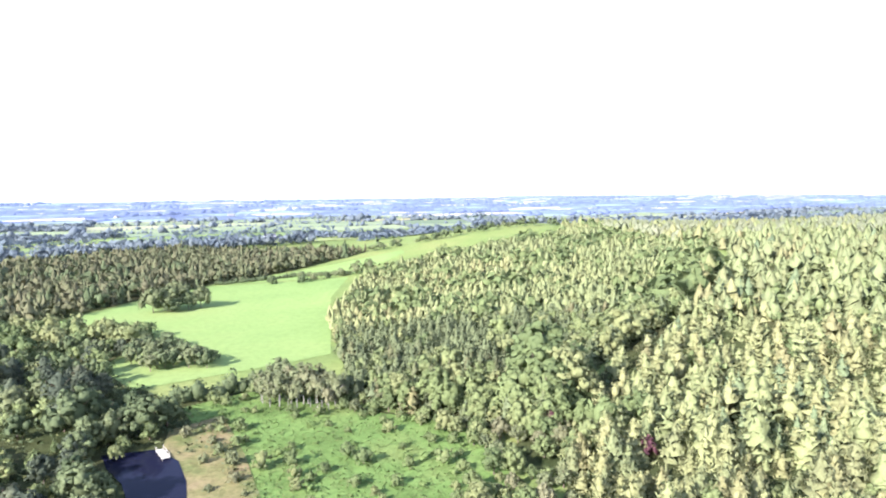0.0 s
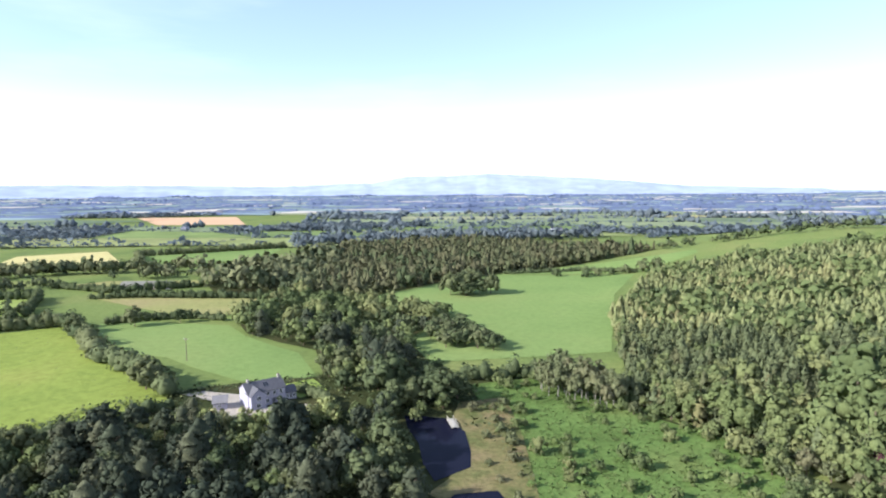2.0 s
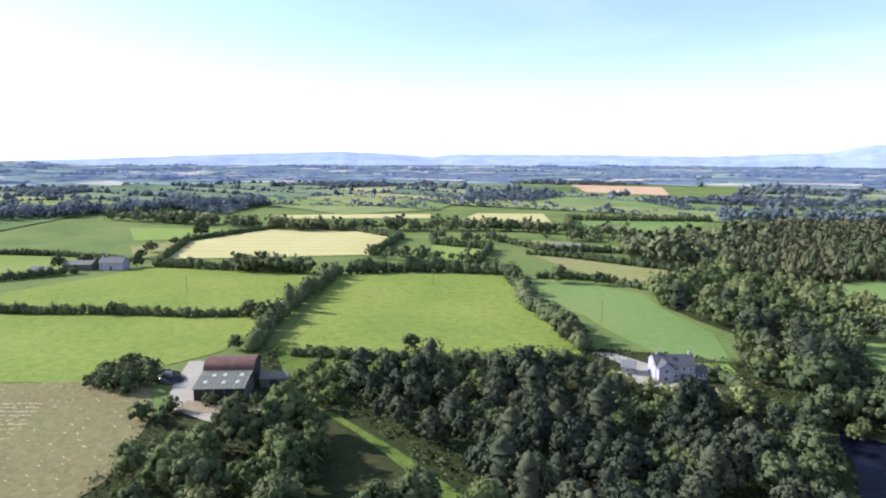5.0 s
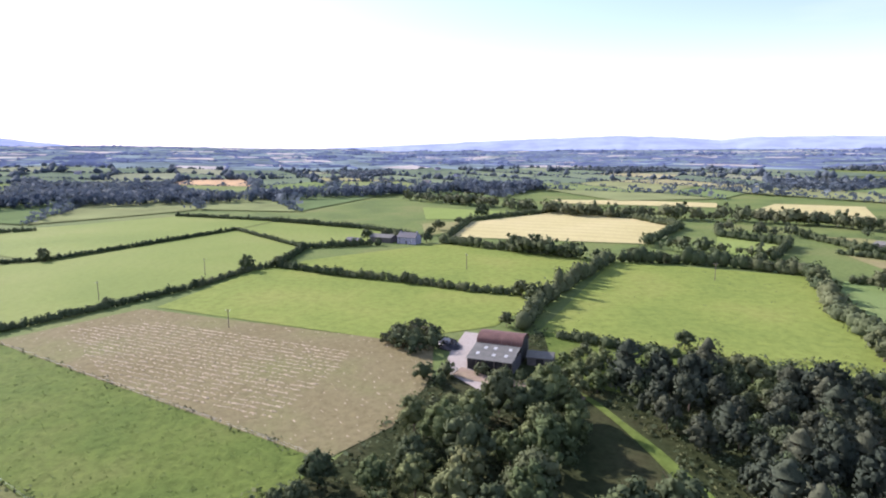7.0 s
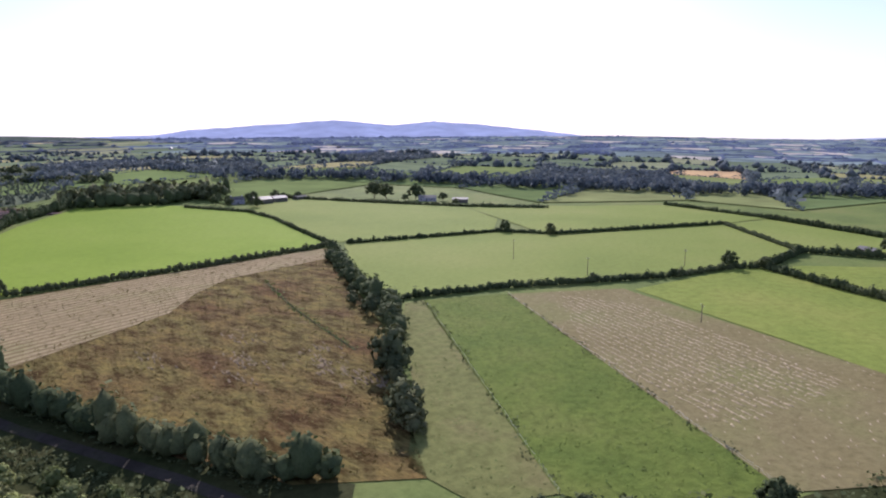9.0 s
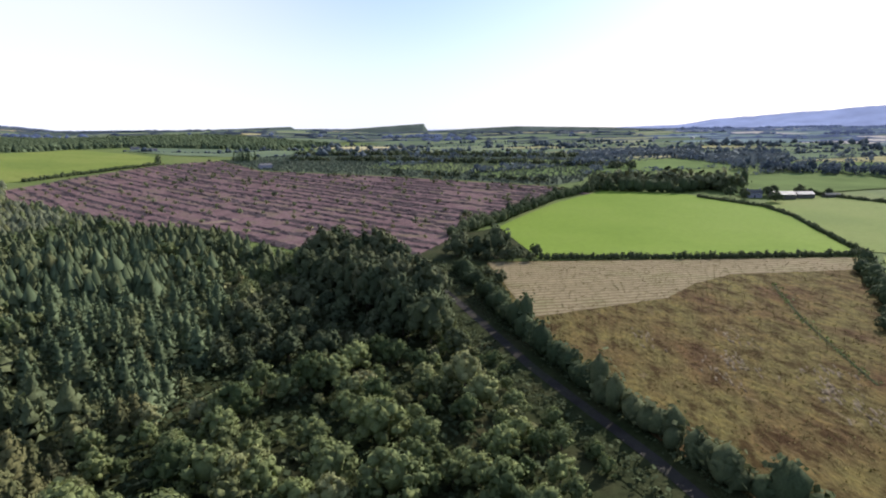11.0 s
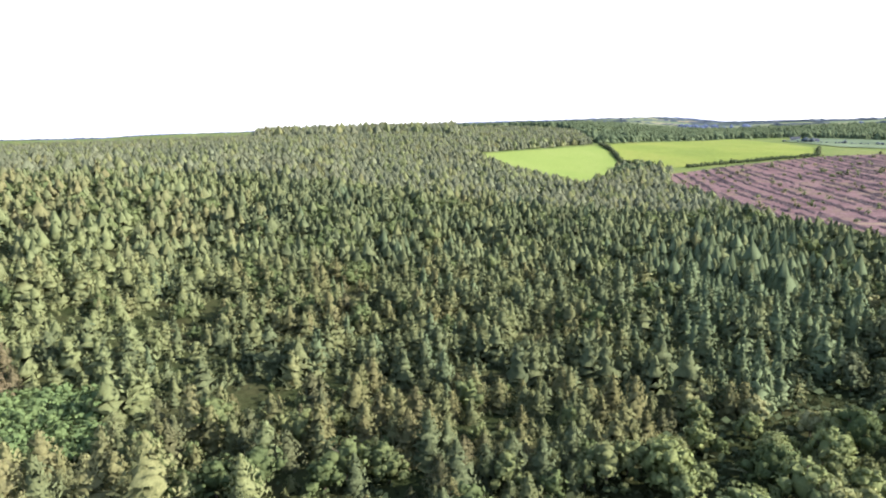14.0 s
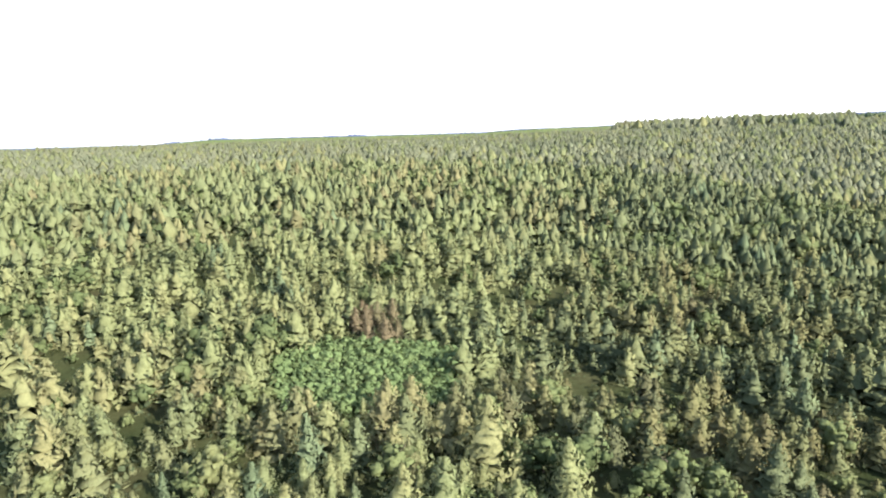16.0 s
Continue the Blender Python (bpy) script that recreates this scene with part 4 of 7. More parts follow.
# the glade: saplings and low green growth
stand("saplings", spots(GLADE, 2.1, 5), ROUND_LOW, 2.6, LEAF_GLADE, "bright green young broadleaf growth in a glade", "saplings", 1.2, 18)

plant(tree_kind("dead_pine_tree", PINE_FINE[:3], 6.5, 1.0, LEAF_DEAD, BARK, "browned dying pine above the glade", limbs=0, r=0.12, group="dying pines"),
      [(164, 20), (158, 16), (163, 12), (171, 10), (171, 16), (174, 19), (155, 11), (160, 8), (166, 17), (167, 14), (171, 23)], 14, 0.7, 1.2)

# ---- wood on the north slope ----
pts = spots(NORTH_W, 2.95, 6, 0.5)
pts = pts[off_ride(pts) > 2.2]
# a narrow extraction path bends through the plantation
path_y = np.interp(pts[:, 0], [-40, 0, 30, 60, 90], [262, 258, 252, 262, 290])
pts = pts[(np.abs(pts[:, 1] - path_y) > 2.6) | (pts[:, 0] < -12) | (pts[:, 0] > 62)]
pts = sized(pts, rngw, 0.7, 1.25)
pts[:, 2] *= 1 + 0.55 * (1 - sm(off_ride(pts), 5, 24))
r = np.hypot(pts[:, 0], pts[:, 1])
kind = rngw.uniform(0, 1, len(pts)) + 0.2 * waves(pts[:, 0], pts[:, 1], 0.06, 0.02)
leafy = (kind < 0.12) | ((off_ride(pts) < 26) & (kind < 0.62))
front = np.zeros(len(pts), bool)
front[np.argsort(r)[:110:2]] = True
plant(tree_kind("alder_tree", ROUND_NEAR, 7.5, 0.95, LEAF_OAK, BARK, "leafy green broadleaf tree at the plantation edge", group="woodland trees"), pts[front], 8, 0.8, 1.15)
a = (r < 250) & ~front
stand("mixed_wood", pts[a & leafy], ROUND_MID, 6.2, LEAF_OAK, "mixed green broadleaf wood beside the ride", "wood", 0.95, 19, spread=0.15)
stand("mixed_wood", pts[a & ~leafy], PINE_SOFT, 5.8, LEAF_PINE, "yellow-green conifers among broadleaf trees", "wood", 0.9, 20, spread=0.12)
a = (r >= 250) & ~front
stand("mixed_wood", pts[a & leafy], ROUND_LOW, 7.6, LEAF_OAK, "green broadleaf trees in the plantation", "wood", 0.95, 21, spread=0.15)
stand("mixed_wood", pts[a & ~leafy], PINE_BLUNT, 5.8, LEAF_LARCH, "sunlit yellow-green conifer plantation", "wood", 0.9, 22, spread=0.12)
sheet("wood_floor", NORTH_W, FLOOR_WOOD, "dark woodland floor", 0.35, 18, "forest floor")

# dark sheet gives the ride its shade by colour
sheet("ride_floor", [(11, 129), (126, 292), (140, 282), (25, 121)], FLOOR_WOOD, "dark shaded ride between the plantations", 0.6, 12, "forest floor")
# ---- woods near the drone, the house and the pond ----
WEST_W = [(-75, -8), (-100, -18), (-128, -6), (-142, 2), (-140, 20), (-128, 34), (-96, 46), (-75, 46)]
PINES_W = [(-75, 53), (-100, 51), (-136, 41), (-146, 39), (-154, 48), (-152, 64), (-139, 90), (-130, 106), (-124, 106), (-100, 118), (-88, 108), (-66, 84), (-60, 60)]
POND_W = [(-60, 84), (-68, 92), (-95, 116), (-116, 116), (-103, 128), (-84, 146), (-72, 150), (-69, 120), (-60, 100), (-45, 92)]
VALLEY_W = [(-120, 154), (-142, 178), (-162, 181), (-185, 187), (-208, 204), (-215, 230), (-226, 252), (-228, 268), (-214, 262), (-186, 262), (-166, 260), (-124, 256), (-119, 206), (-98, 180), (-86, 164), (-86, 150), (-104, 142)]
BELT_W = [(-299, 271), (-278, 256), (-247, 261), (-229, 258), (-214, 265), (-280, 380), (-353, 484), (-332, 469), (-319, 360), (-335, 327), (-328, 300)]
BROWN_W = [(-214, 266), (-353, 486), (-276, 622), (-62, 505), (-118, 432), (-152, 400), (-174, 338), (-190, 268)]
SOUTH_W = [(62, -70), (20, -60), (-20, -64), (-28, -86), (-16, -116), (-6, -146), (2, -156), (22, -150), (50, -132), (72, -112), (66, -90)]
BANK_W = [(96, -215), (66, -290), (30, -292), (40, -270), (60, -215), (70, -190)]
LANE_W = [(-2, -196), (-8, -168), (-17, -142), (-25, -118), (-33, -98), (-26, -90), (-12, -116), (2, -146), (6, -166)]
FOOT_W = [(2, 146), (-26, 160), (-36, 176), (-20, 174), (14, 160), (34, 160), (32, 138), (22, 100), (6, 94), (2, 112), (8, 130)]
TONGUE_W = [(-113, 204), (-96, 200), (-82, 204), (-78, 212), (-92, 226), (-118, 240)]
SHADY = [(0, -170), (10, -172), (32, -206), (54, -238), (58, -262), (36, -270), (12, -240), (2, -204)]
SHADE_IN = [(8, -162), (22, -150), (50, -135), (66, -150), (66, -200), (58, -236), (34, -203), (14, -170)]


def clear_of_buildings(p):
    """Drops points that would stand in or close before the house, garage and barn."""
    k = np.ones(len(p), bool)
    for x, y, d in ((-112, 118, 15), (-120, 124, 17), (-108, 132, 10), (-126, 116, 10), (-163, 14, 15), (-154, 5, 9), (-150, 14, 8), (-142, 10, 8), (-134, 10, 6), (-112, 36, 9), (-104, 33, 9), (-100, 26, 8), (-94, 38, 8), (-122, 34, 6), (-132, 32, 5)):
        k &= np.hypot(p[:, 0] - x, p[:, 1] - y) > d
    return p[k]


def wood(poly, gap, seed, near_count, kinds_near, protos, tall, wide, mat, label, lo=0.55, hi=1.25, drop=0.1):
    """A wood: the nearest trees stand singly, the rest in one mesh. kinds_near: lists of finished trees with their shares."""
    rng = np.random.default_rng(seed)
    p = clear_of_buildings(spots(poly, gap, seed))
    p = p[rng.uniform(0, 1, len(p)) > drop]
    o = np.argsort(np.hypot(p[:, 0], p[:, 1]))
    near, rest = p[o[:near_count]], p[o[near_count:]]
    if kinds_near:
        u = rng.uniform(0, 1, len(near))
        a = 0.0
        for k, (share, kinds) in enumerate(kinds_near):
            plant(kinds, near[(u >= a) & (u < a + share)], seed + k, lo, hi)
            a += share
    if len(rest):
        stand("wood", rest, protos, tall, mat, label, "wood", wide, seed, spread=0.25)


def oaks(k=0, label="rounded green broadleaf tree in the wood", mat=None, h=9.0, w=0.9, crowns=None):
    return tree_kind("ash_tree" if mat in (None, LEAF_OAK) else "oak_tree", (crowns or ROUND_NEAR)[k:k + 4], h, w, mat or LEAF_OAK, BARK, label, group="woodland trees")


def pines_dark(label="tall dark green pine with heavy tufted boughs"):
    return tree_kind("dark_pine_tree", DARK_CROWNS, 10.0, 1.0, LEAF_SCOTS, BARK, label, group="dark pines")


def willows(label="sunlit yellow-green willow with a rounded crown", h=7.0):
    return tree_kind("willow_tree", ROUND_NEAR[1:6], h, 0.95, LEAF_WILLOW, BARK, label, group="willows")


def bushes(label="low rounded bush at the wood edge", mat=None):
    return tree_kind("bush", BUSH_NEAR, 3.4, 0.9, mat or LEAF_OAK, BARK, label, "bush", 0, 0.08, "woodland bushes")


DARK_CROWNS = [crown_fir(s, 440, 0.048, 0.42, 0.30, 5, (0.25, 0.45), (5, 7), 0.7) for s in (60, 61)] + [crown_round(s, 400, 0.034, 21, 0.95) for s in (62, 63, 64)]
YARD_W = [(-132, 22), (-146, 26), (-158, 31), (-172, 41), (-164, 48), (-140, 40), (-128, 34)]
wood(YARD_W, 5.4, 45, 60, [(0.6, oaks(0, "sunlit green tree behind the barn", None, 6.5, 0.95)), (0.4, bushes("green bush behind the barn", LEAF_HEDGE))], ROUND_MID, 6, 1, LEAF_OAK, "trees", 0.7, 1.15)
NEAR_W = [(-74, -8), (-98, -18), (-108, -24), (-88, -32), (-80, -46), (-66, -56), (-58, -40), (-60, -10)]
wood(NEAR_W, 5.2, 46, 60, [(0.5, bushes("dark rounded bush beside the meadow", LEAF_HEDGE)), (0.5, oaks(1, "small dark green tree beside the meadow", LEAF_HEDGE, 6.0, 0.95))], ROUND_MID, 6, 1, LEAF_HEDGE, "trees", 0.7, 1.15, 0.05)
wood(WEST_W, 6.4, 31, 110, [(0.4, oaks(0, "rounded green broadleaf tree beside the track", None, 9.5, 0.85)), (0.4, oaks(1, "dark green broadleaf tree beside the track", LEAF_HEDGE, 10.0, 0.8)), (0.2, bushes("rounded bush beside the farm track", LEAF_HEDGE))], ROUND_MID, 8, 0.9, LEAF_OAK, "green broadleaf trees")
wood(PINES_W, 5.2, 32, 260, [(0.6, pines_dark()), (0.25, oaks(2, "green broadleaf tree among dark pines", LEAF_HEDGE, 8.0)), (0.15, oaks(0, "light green broadleaf tree among dark pines", LEAF_OAK, 6.5))], ROUND_MID, 9, 0.8, LEAF_DARK, "dark trees behind the pines", 0.6, 1.2)
wood(POND_W, 6.6, 33, 90, [(0.5, oaks(2, "green broadleaf tree between house and pond", LEAF_OAK, 7.5)), (0.25, pines_dark("dark pine between house and pond")), (0.25, bushes("light green bush between house and pond"))], ROUND_MID, 7, 0.95, LEAF_OAK, "green trees", 0.5, 1.05)
# shade of the tall trees put into a darker leaf colour
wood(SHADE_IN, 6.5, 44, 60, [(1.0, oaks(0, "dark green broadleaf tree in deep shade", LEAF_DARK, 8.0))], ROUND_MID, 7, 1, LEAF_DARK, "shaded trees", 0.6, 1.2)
wood(SOUTH_W, 6.0, 34, 260, [(0.6, willows(h=8.0)), (0.25, oaks(1, "green broadleaf tree among willows", LEAF_OAK, 7.5)), (0.15, bushes("yellow-green bush among willows", LEAF_WILLOW))], ROUND_MID, 7, 1, LEAF_WILLOW, "willows", 0.45, 1.3, 0.22)
wood(BANK_W, 5.6, 35, 80, [(0.7, willows("olive-green willow on the forest edge")), (0.3, oaks(0, "green broadleaf tree on the forest edge"))], ROUND_MID, 7, 1, LEAF_WILLOW, "willows on the forest edge")
wood(VALLEY_W, 6.4, 36, 100, [(0.4, oaks(0, "dense green broadleaf tree in the valley wood", LEAF_HEDGE, 7.5, 0.9, ROUND_HALF)), (0.45, oaks(1, "light green broadleaf tree in the valley wood", None, 7.8, 0.9, ROUND_HALF)), (0.15, pines_dark("dark pine in the valley wood"))], ROUND_MID, 7.8, 1.0, LEAF_OAK, "dense broadleaf wood in the valley", 0.6, 1.3)
wood(TONGUE_W, 5.6, 43, 30, [(1.0, oaks(1, "dense green tree of a wood reaching into the pasture", LEAF_HEDGE, 7.5, 1.0, ROUND_HALF))], ROUND_MID, 8, 1, LEAF_HEDGE, "trees", 0.7, 1.2)
wood(BELT_W, 8.5, 37, 0, None, ROUND_LOW, 11, 0.9, LEAF_DARK, "dark broadleaf wood in the valley bottom")
wood(BROWN_W, 5.6, 38, 0, None, PINE_LOW[:6] + ROUND_LOW[:4], 8.5, 0.85, LEAF_BROWN, "brown-green wood on the far slope", drop=0.05)
# their shaded side is given by the darker leaf colour
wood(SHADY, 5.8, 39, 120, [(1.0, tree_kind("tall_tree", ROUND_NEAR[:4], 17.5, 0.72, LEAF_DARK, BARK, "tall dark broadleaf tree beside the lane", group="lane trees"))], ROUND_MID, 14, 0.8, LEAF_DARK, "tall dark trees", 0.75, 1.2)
wood(LANE_W, 5.5, 41, 60, [(0.5, bushes("green bush beside the shaded lane")), (0.5, willows("small willow beside the shaded lane", 5.0))], ROUND_MID, 6, 1, LEAF_OAK, "lane bushes", 0.6, 1.2, 0.25)
wood(FOOT_W, 4.2, 42, 150, [(0.45, oaks(1, "small green broadleaf tree at the foot of the plantation", LEAF_OAK, 6.5)), (0.35, tree_kind("sallow_tree", ROUND_NEAR[2:5], 5.5, 0.9, LEAF_BIRCH, BARK, "grey-green sallow at the foot of the plantation", group="sallows")), (0.2, bushes("bright green bush at the foot of the plantation"))], ROUND_MID, 6, 1, LEAF_OAK, "scrub", 0.55, 1.2)
plant(tree_kind("pale_tree", ROUND_NEAR[3:5], 14.0, 0.85, LEAF_BIRCH, BARK, "tall pale grey-green tree beside the lane"), [(3, -166, 1.15), (-4, -158, 0.6)], 40)
# lane_verge: the dark floor colour takes the place of shade there
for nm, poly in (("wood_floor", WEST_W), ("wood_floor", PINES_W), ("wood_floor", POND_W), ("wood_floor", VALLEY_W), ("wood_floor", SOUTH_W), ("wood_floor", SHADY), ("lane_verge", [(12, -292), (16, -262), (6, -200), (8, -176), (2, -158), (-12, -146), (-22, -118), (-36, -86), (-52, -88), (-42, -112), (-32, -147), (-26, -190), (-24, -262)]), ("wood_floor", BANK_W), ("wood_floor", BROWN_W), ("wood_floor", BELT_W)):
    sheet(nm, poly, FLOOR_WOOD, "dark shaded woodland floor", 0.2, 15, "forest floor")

# ---- hedges ----
for i, (line, w, hh, lab) in enumerate((
        ([(-190, 24), (-222, 36), (-262, 58), (-306, 84)], 5.0, 5.0, "tall overgrown hedge between two pastures"),
        ([(-238, 31), (-243, 14), (-265, -22), (-277, -49), (-300, -84)], 3.0, 2.6, "bushy hedge between two green fields"),
        ([(-152, -168), (-191, -150), (-224, -128), (-256, -108), (-292, -95), (-304, -84)], 2.4, 2.0, "long trimmed hedge beside the hay field"),
        ([(-304, -84), (-356, -83), (-366, -40)], 3.4, 3.0, "bushy hedge leading to the farmhouse"),
        ([(-213, -284), (-308, -248), (-323, -214), (-431, -155), (-438, -152)], 2.2, 1.8, "low hedge across the rise"),
        ([(-438, -152), (-356, -84)], 2.2, 1.8, "low hedge on the slope"),
        ([(-189, -266), (-153, -199), (-139, -159), (-122, -139)], 7.0, 4.4, "thick hedge beside the rough field"),
        ([(-47, -286), (-122, -283), (-203, -285)], 2.4, 2.0, "low hedge below the bright pasture"),
        ([(-208, -492), (-236, -440), (-234, -399), (-205, -288)], 2.0, 1.8, "low hedge beside the bright pasture"),
        ([(-8, -262), (-12, -240), (-20, -200), (-27, -163), (-35, -133), (-43, -111), (-51, -92), (-60, -84)], 6.0, 5.2, "overgrown hedge along the lane"),
        ([(-140, 113), (-144, 98), (-152, 84), (-163, 68), (-174, 48), (-184, 34)], 3.4, 2.4, "dark hedge below the large pasture"),
        ([(-268, 164), (-236, 150), (-205, 136), (-170, 128), (-155, 122), (-147, 117)], 7.0, 4.8, "tall tree-like hedge beside the large pasture"),
        ([(-306, 90), (-300, 120), (-285, 145), (-268, 162)], 6.0, 5.0, "tall overgrown hedge behind the pasture"),
        ([(-320, 66), (-340, 38), (-372, -4)], 5.0, 4.0, "overgrown hedge beside the corn"),
        ([(-254, 172), (-243, 190), (-228, 200), (-213, 201)], 3.0, 2.6, "hedge behind the field beside the house"),
        ([(-57, 184), (-68, 174), (-78, 170)], 4.0, 4.0, "bushy hedge below the hill pasture"),
        ([(-118, 139), (-104, 134), (-96, 128)], 3.0, 2.4, "garden hedge beside the house"),
        ([(-360, 120), (-426, 166), (-480, 150)], 5.0, 4.0, "hedge beside the corn"),
        ([(-395, 2), (-480, 20), (-540, 98), (-480, 152)], 4.0, 3.0, "hedge round the corn field"),
        ([(-6, -345), (-42, -400), (-92, -490), (-140, -540)], 6.0, 6.0, "bushy edge between felled ground and pasture"),
        ([(-142, -536), (-205, -520), (-280, -560)], 10.0, 9.0, "wooded belt behind the bright pasture"),
        ([(-62, 400), (-100, 412), (-150, 396)], 2.6, 2.2, "low hedge on the hill pasture"),
        ([(-304, 166), (-349, 199), (-388, 175), (-414, 186)], 4.0, 4.0, "overgrown hedge round the bright field"),
        ([(-414, 312), (-446, 284), (-502, 242), (-520, 250)], 5.0, 4.5, "tall hedge below the far corn"),
        ([(-414, 314), (-490, 365), (-420, 484)], 5.0, 4.5, "tall hedge beside a green field"),
        ([(-322, 210), (-301, 226), (-237, 253)], 4.0, 3.0, "hedge behind the pale hay field"),
        ([(-386, 226), (-332, 228), (-300, 268)], 4.0, 3.5, "hedge below the long shed"),
        ([(-488, -138), (-440, -62)], 3.0, 2.6, "low hedge above the farmhouse"),
        ([(572, -645), (520, -609), (452, -546), (424, -560)], 5.0, 3.5, "hedge between the enclosed fields"),
        ([(400, -590), (380, -681), (360, -790), (416, -914)], 4.0, 2.6, "low broken hedge between field and felled ground"),
        ([(-300, -505), (-394, -356), (-440, -300)], 2.5, 2.2, "low hedge beside the farm"),
        ([(-530, -236), (-488, -138), (-440, -60), (-400, -20)], 2.6, 2.4, "low hedge on the rise"),
)):
    hedge(line, w, hh * 1.3, lab, 100 + i)

def belt(line, width, gap, tall, mat, label, seed):
    """A strip of trees along a line."""
    rng = np.random.default_rng(seed)
    out = []
    for (x1, y1), (x2, y2) in zip(line[:-1], line[1:]):
        L = math.hypot(x2 - x1, y2 - y1)
        n = int(L * width / gap ** 2)
        q, w = rng.uniform(0, 1, n), rng.uniform(-0.5, 0.5, n) * width
        out.append(np.stack([x1 + (x2 - x1) * q - (y2 - y1) / L * w, y1 + (y2 - y1) * q + (x2 - x1) / L * w], 1))
    stand("tree_belt", np.concatenate(out), ROUND_LOW, tall, mat, label, "trees", 0.95, seed, spread=0.3)


belt([(-680, -40), (-590, 40), (-505, 118), (-480, 190), (-440, 262), (-400, 296), (-350, 322)], 18, 6.5, 9, LEAF_DARK, "dark tree belt behind the corn field", 121)
belt([(-414, 186), (-388, 207), (-386, 222)], 12, 6, 7, LEAF_DARK, "dark trees behind the bright field", 122)
belt([(-384, 262), (-351, 290), (-322, 300)], 10, 6, 7, LEAF_DARK, "dark trees behind the long shed", 131)
belt([(-316, 74), (-330, 52), (-346, 34)], 12, 6, 8, LEAF_HEDGE, "rounded trees at the corner of the corn", 123)
belt([(-300, 172), (-338, 132), (-356, 118)], 12, 6.5, 7, LEAF_HEDGE, "trees between two fields", 124)
belt([(-140, -545), (-200, -560), (-262, -525)], 30, 7, 12, LEAF_DARK, "dark wood beside the farmyard", 125)
# the next belts take the leaf colour that has haze in it
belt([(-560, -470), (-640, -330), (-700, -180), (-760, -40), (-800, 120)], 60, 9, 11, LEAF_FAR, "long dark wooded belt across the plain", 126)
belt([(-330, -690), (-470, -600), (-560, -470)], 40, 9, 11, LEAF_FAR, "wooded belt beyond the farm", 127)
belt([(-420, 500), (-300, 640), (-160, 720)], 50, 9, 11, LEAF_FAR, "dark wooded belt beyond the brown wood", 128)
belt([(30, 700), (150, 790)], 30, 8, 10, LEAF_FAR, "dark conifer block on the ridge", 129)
belt([(-60, 505), (60, 560), (110, 560)], 12, 7, 7, LEAF_HEDGE, "trees along the ridge pasture", 130)

# single trees and bushes in the hedges and fields
plant(tree_kind("hedge_tree", ROUND_NEAR[:5], 7.5, 1.1, LEAF_HEDGE, BARK, "rounded dark green hedgerow tree", group="hedgerow trees"),
      [(-338, 40, 1.2), (-330, 52, 1.1), (-321, 62), (-310, 78), (-236, 30), (-226, 34, 0.9), (-196, 20, 0.9), (-262, -18, 0.7), (-300, -84, 0.9), (-306, -86, 0.8),
       (-292, -97, 0.7), (-256, -108, 0.5), (-226, -130, 0.5), (-320, -215, 0.9), (-330, -222, 1.0), (-312, -245, 0.7), (-372, -450, 2.4), (-378, -440, 2.2), (-264, -490, 1.3), (-250, -500, 1.2), (-290, -490, 1.1), (-240, -478, 1.2), (-234, -490, 1.3), (-300, -492, 1.2), (-312, -488, 1.1), (-256, -462, 0.8), (-274, -500, 1.4), (-400, -370, 1.1), (-412, -398, 1.2), (-384, -420, 1.1), (-398, -420, 1.2),
       (-286, 150, 1.2), (-275, 158, 1.2), (-262, 160, 1.3), (-250, 156, 1.1), (-240, 176, 1.1), (-228, 190, 1.1), (-300, 110, 1.1), (-308, 96, 1.2), (-165, 124, 1.1), (-160, 120, 1.0), (-172, 70, 0.8),
       (-430, -5, 1.0), (-460, 10, 1.1), (-405, -10, 1.0), (-500, 30, 1.1), (-380, -30, 1.0), (-374, -12, 1.1), (-390, -38, 1.1), (-385, -50, 0.9)], 50)
plant(tree_kind("field_tree", ROUND_NEAR[2:6], 11.0, 1.1, LEAF_HEDGE, BARK, "large rounded tree of a clump on the hill pasture", group="pasture clump"),
      [(-147, 304, 1.05), (-142, 309, 1.15), (-138, 305, 0.85), (-133, 313, 1.15), (-128, 317, 1.05), (-140, 315, 1.0), (-145, 312, 0.95)], 51)
plant(tree_kind("bush", BUSH_NEAR, 5.0, 0.9, LEAF_HEDGE, BARK, "rounded dark green bush on the pasture", "bush", 0, 0.1, "pasture bushes"),
      [(-110, 388, 1.2), (-90, 386, 1.3), (-84, 390, 1.3), (-76, 393, 1.4), (-68, 398, 1.3), (-58, 402, 1.5), (-50, 405, 1.4),
       (-153, 9, 0.6), (-150.5, 12, 0.55), (-149.5, 15, 0.6), (-148, 19, 0.7), (-172, -10, 1.0), (-176, -14, 1.1), (-180, -10, 1.2), (-174, -4, 1.0), (-182, -4, 1.0), (-150, -6, 1.0), (-146, -2, 0.9), (-152, 0, 0.9)], 52)
plant(tree_kind("bush", BUSH_NEAR[:4], 4.6, 1.15, LEAF_BROWN, BARK, "sprawling brown-green bramble bush beside the yard", "bush", 0, 0.1, "yard brambles"),
      [(-180, -18), (-184, -15), (-189, -12), (-192, -9), (-187, -6), (-182, -10), (-178, -13), (-184, -4)], 60, 0.8, 1.2)
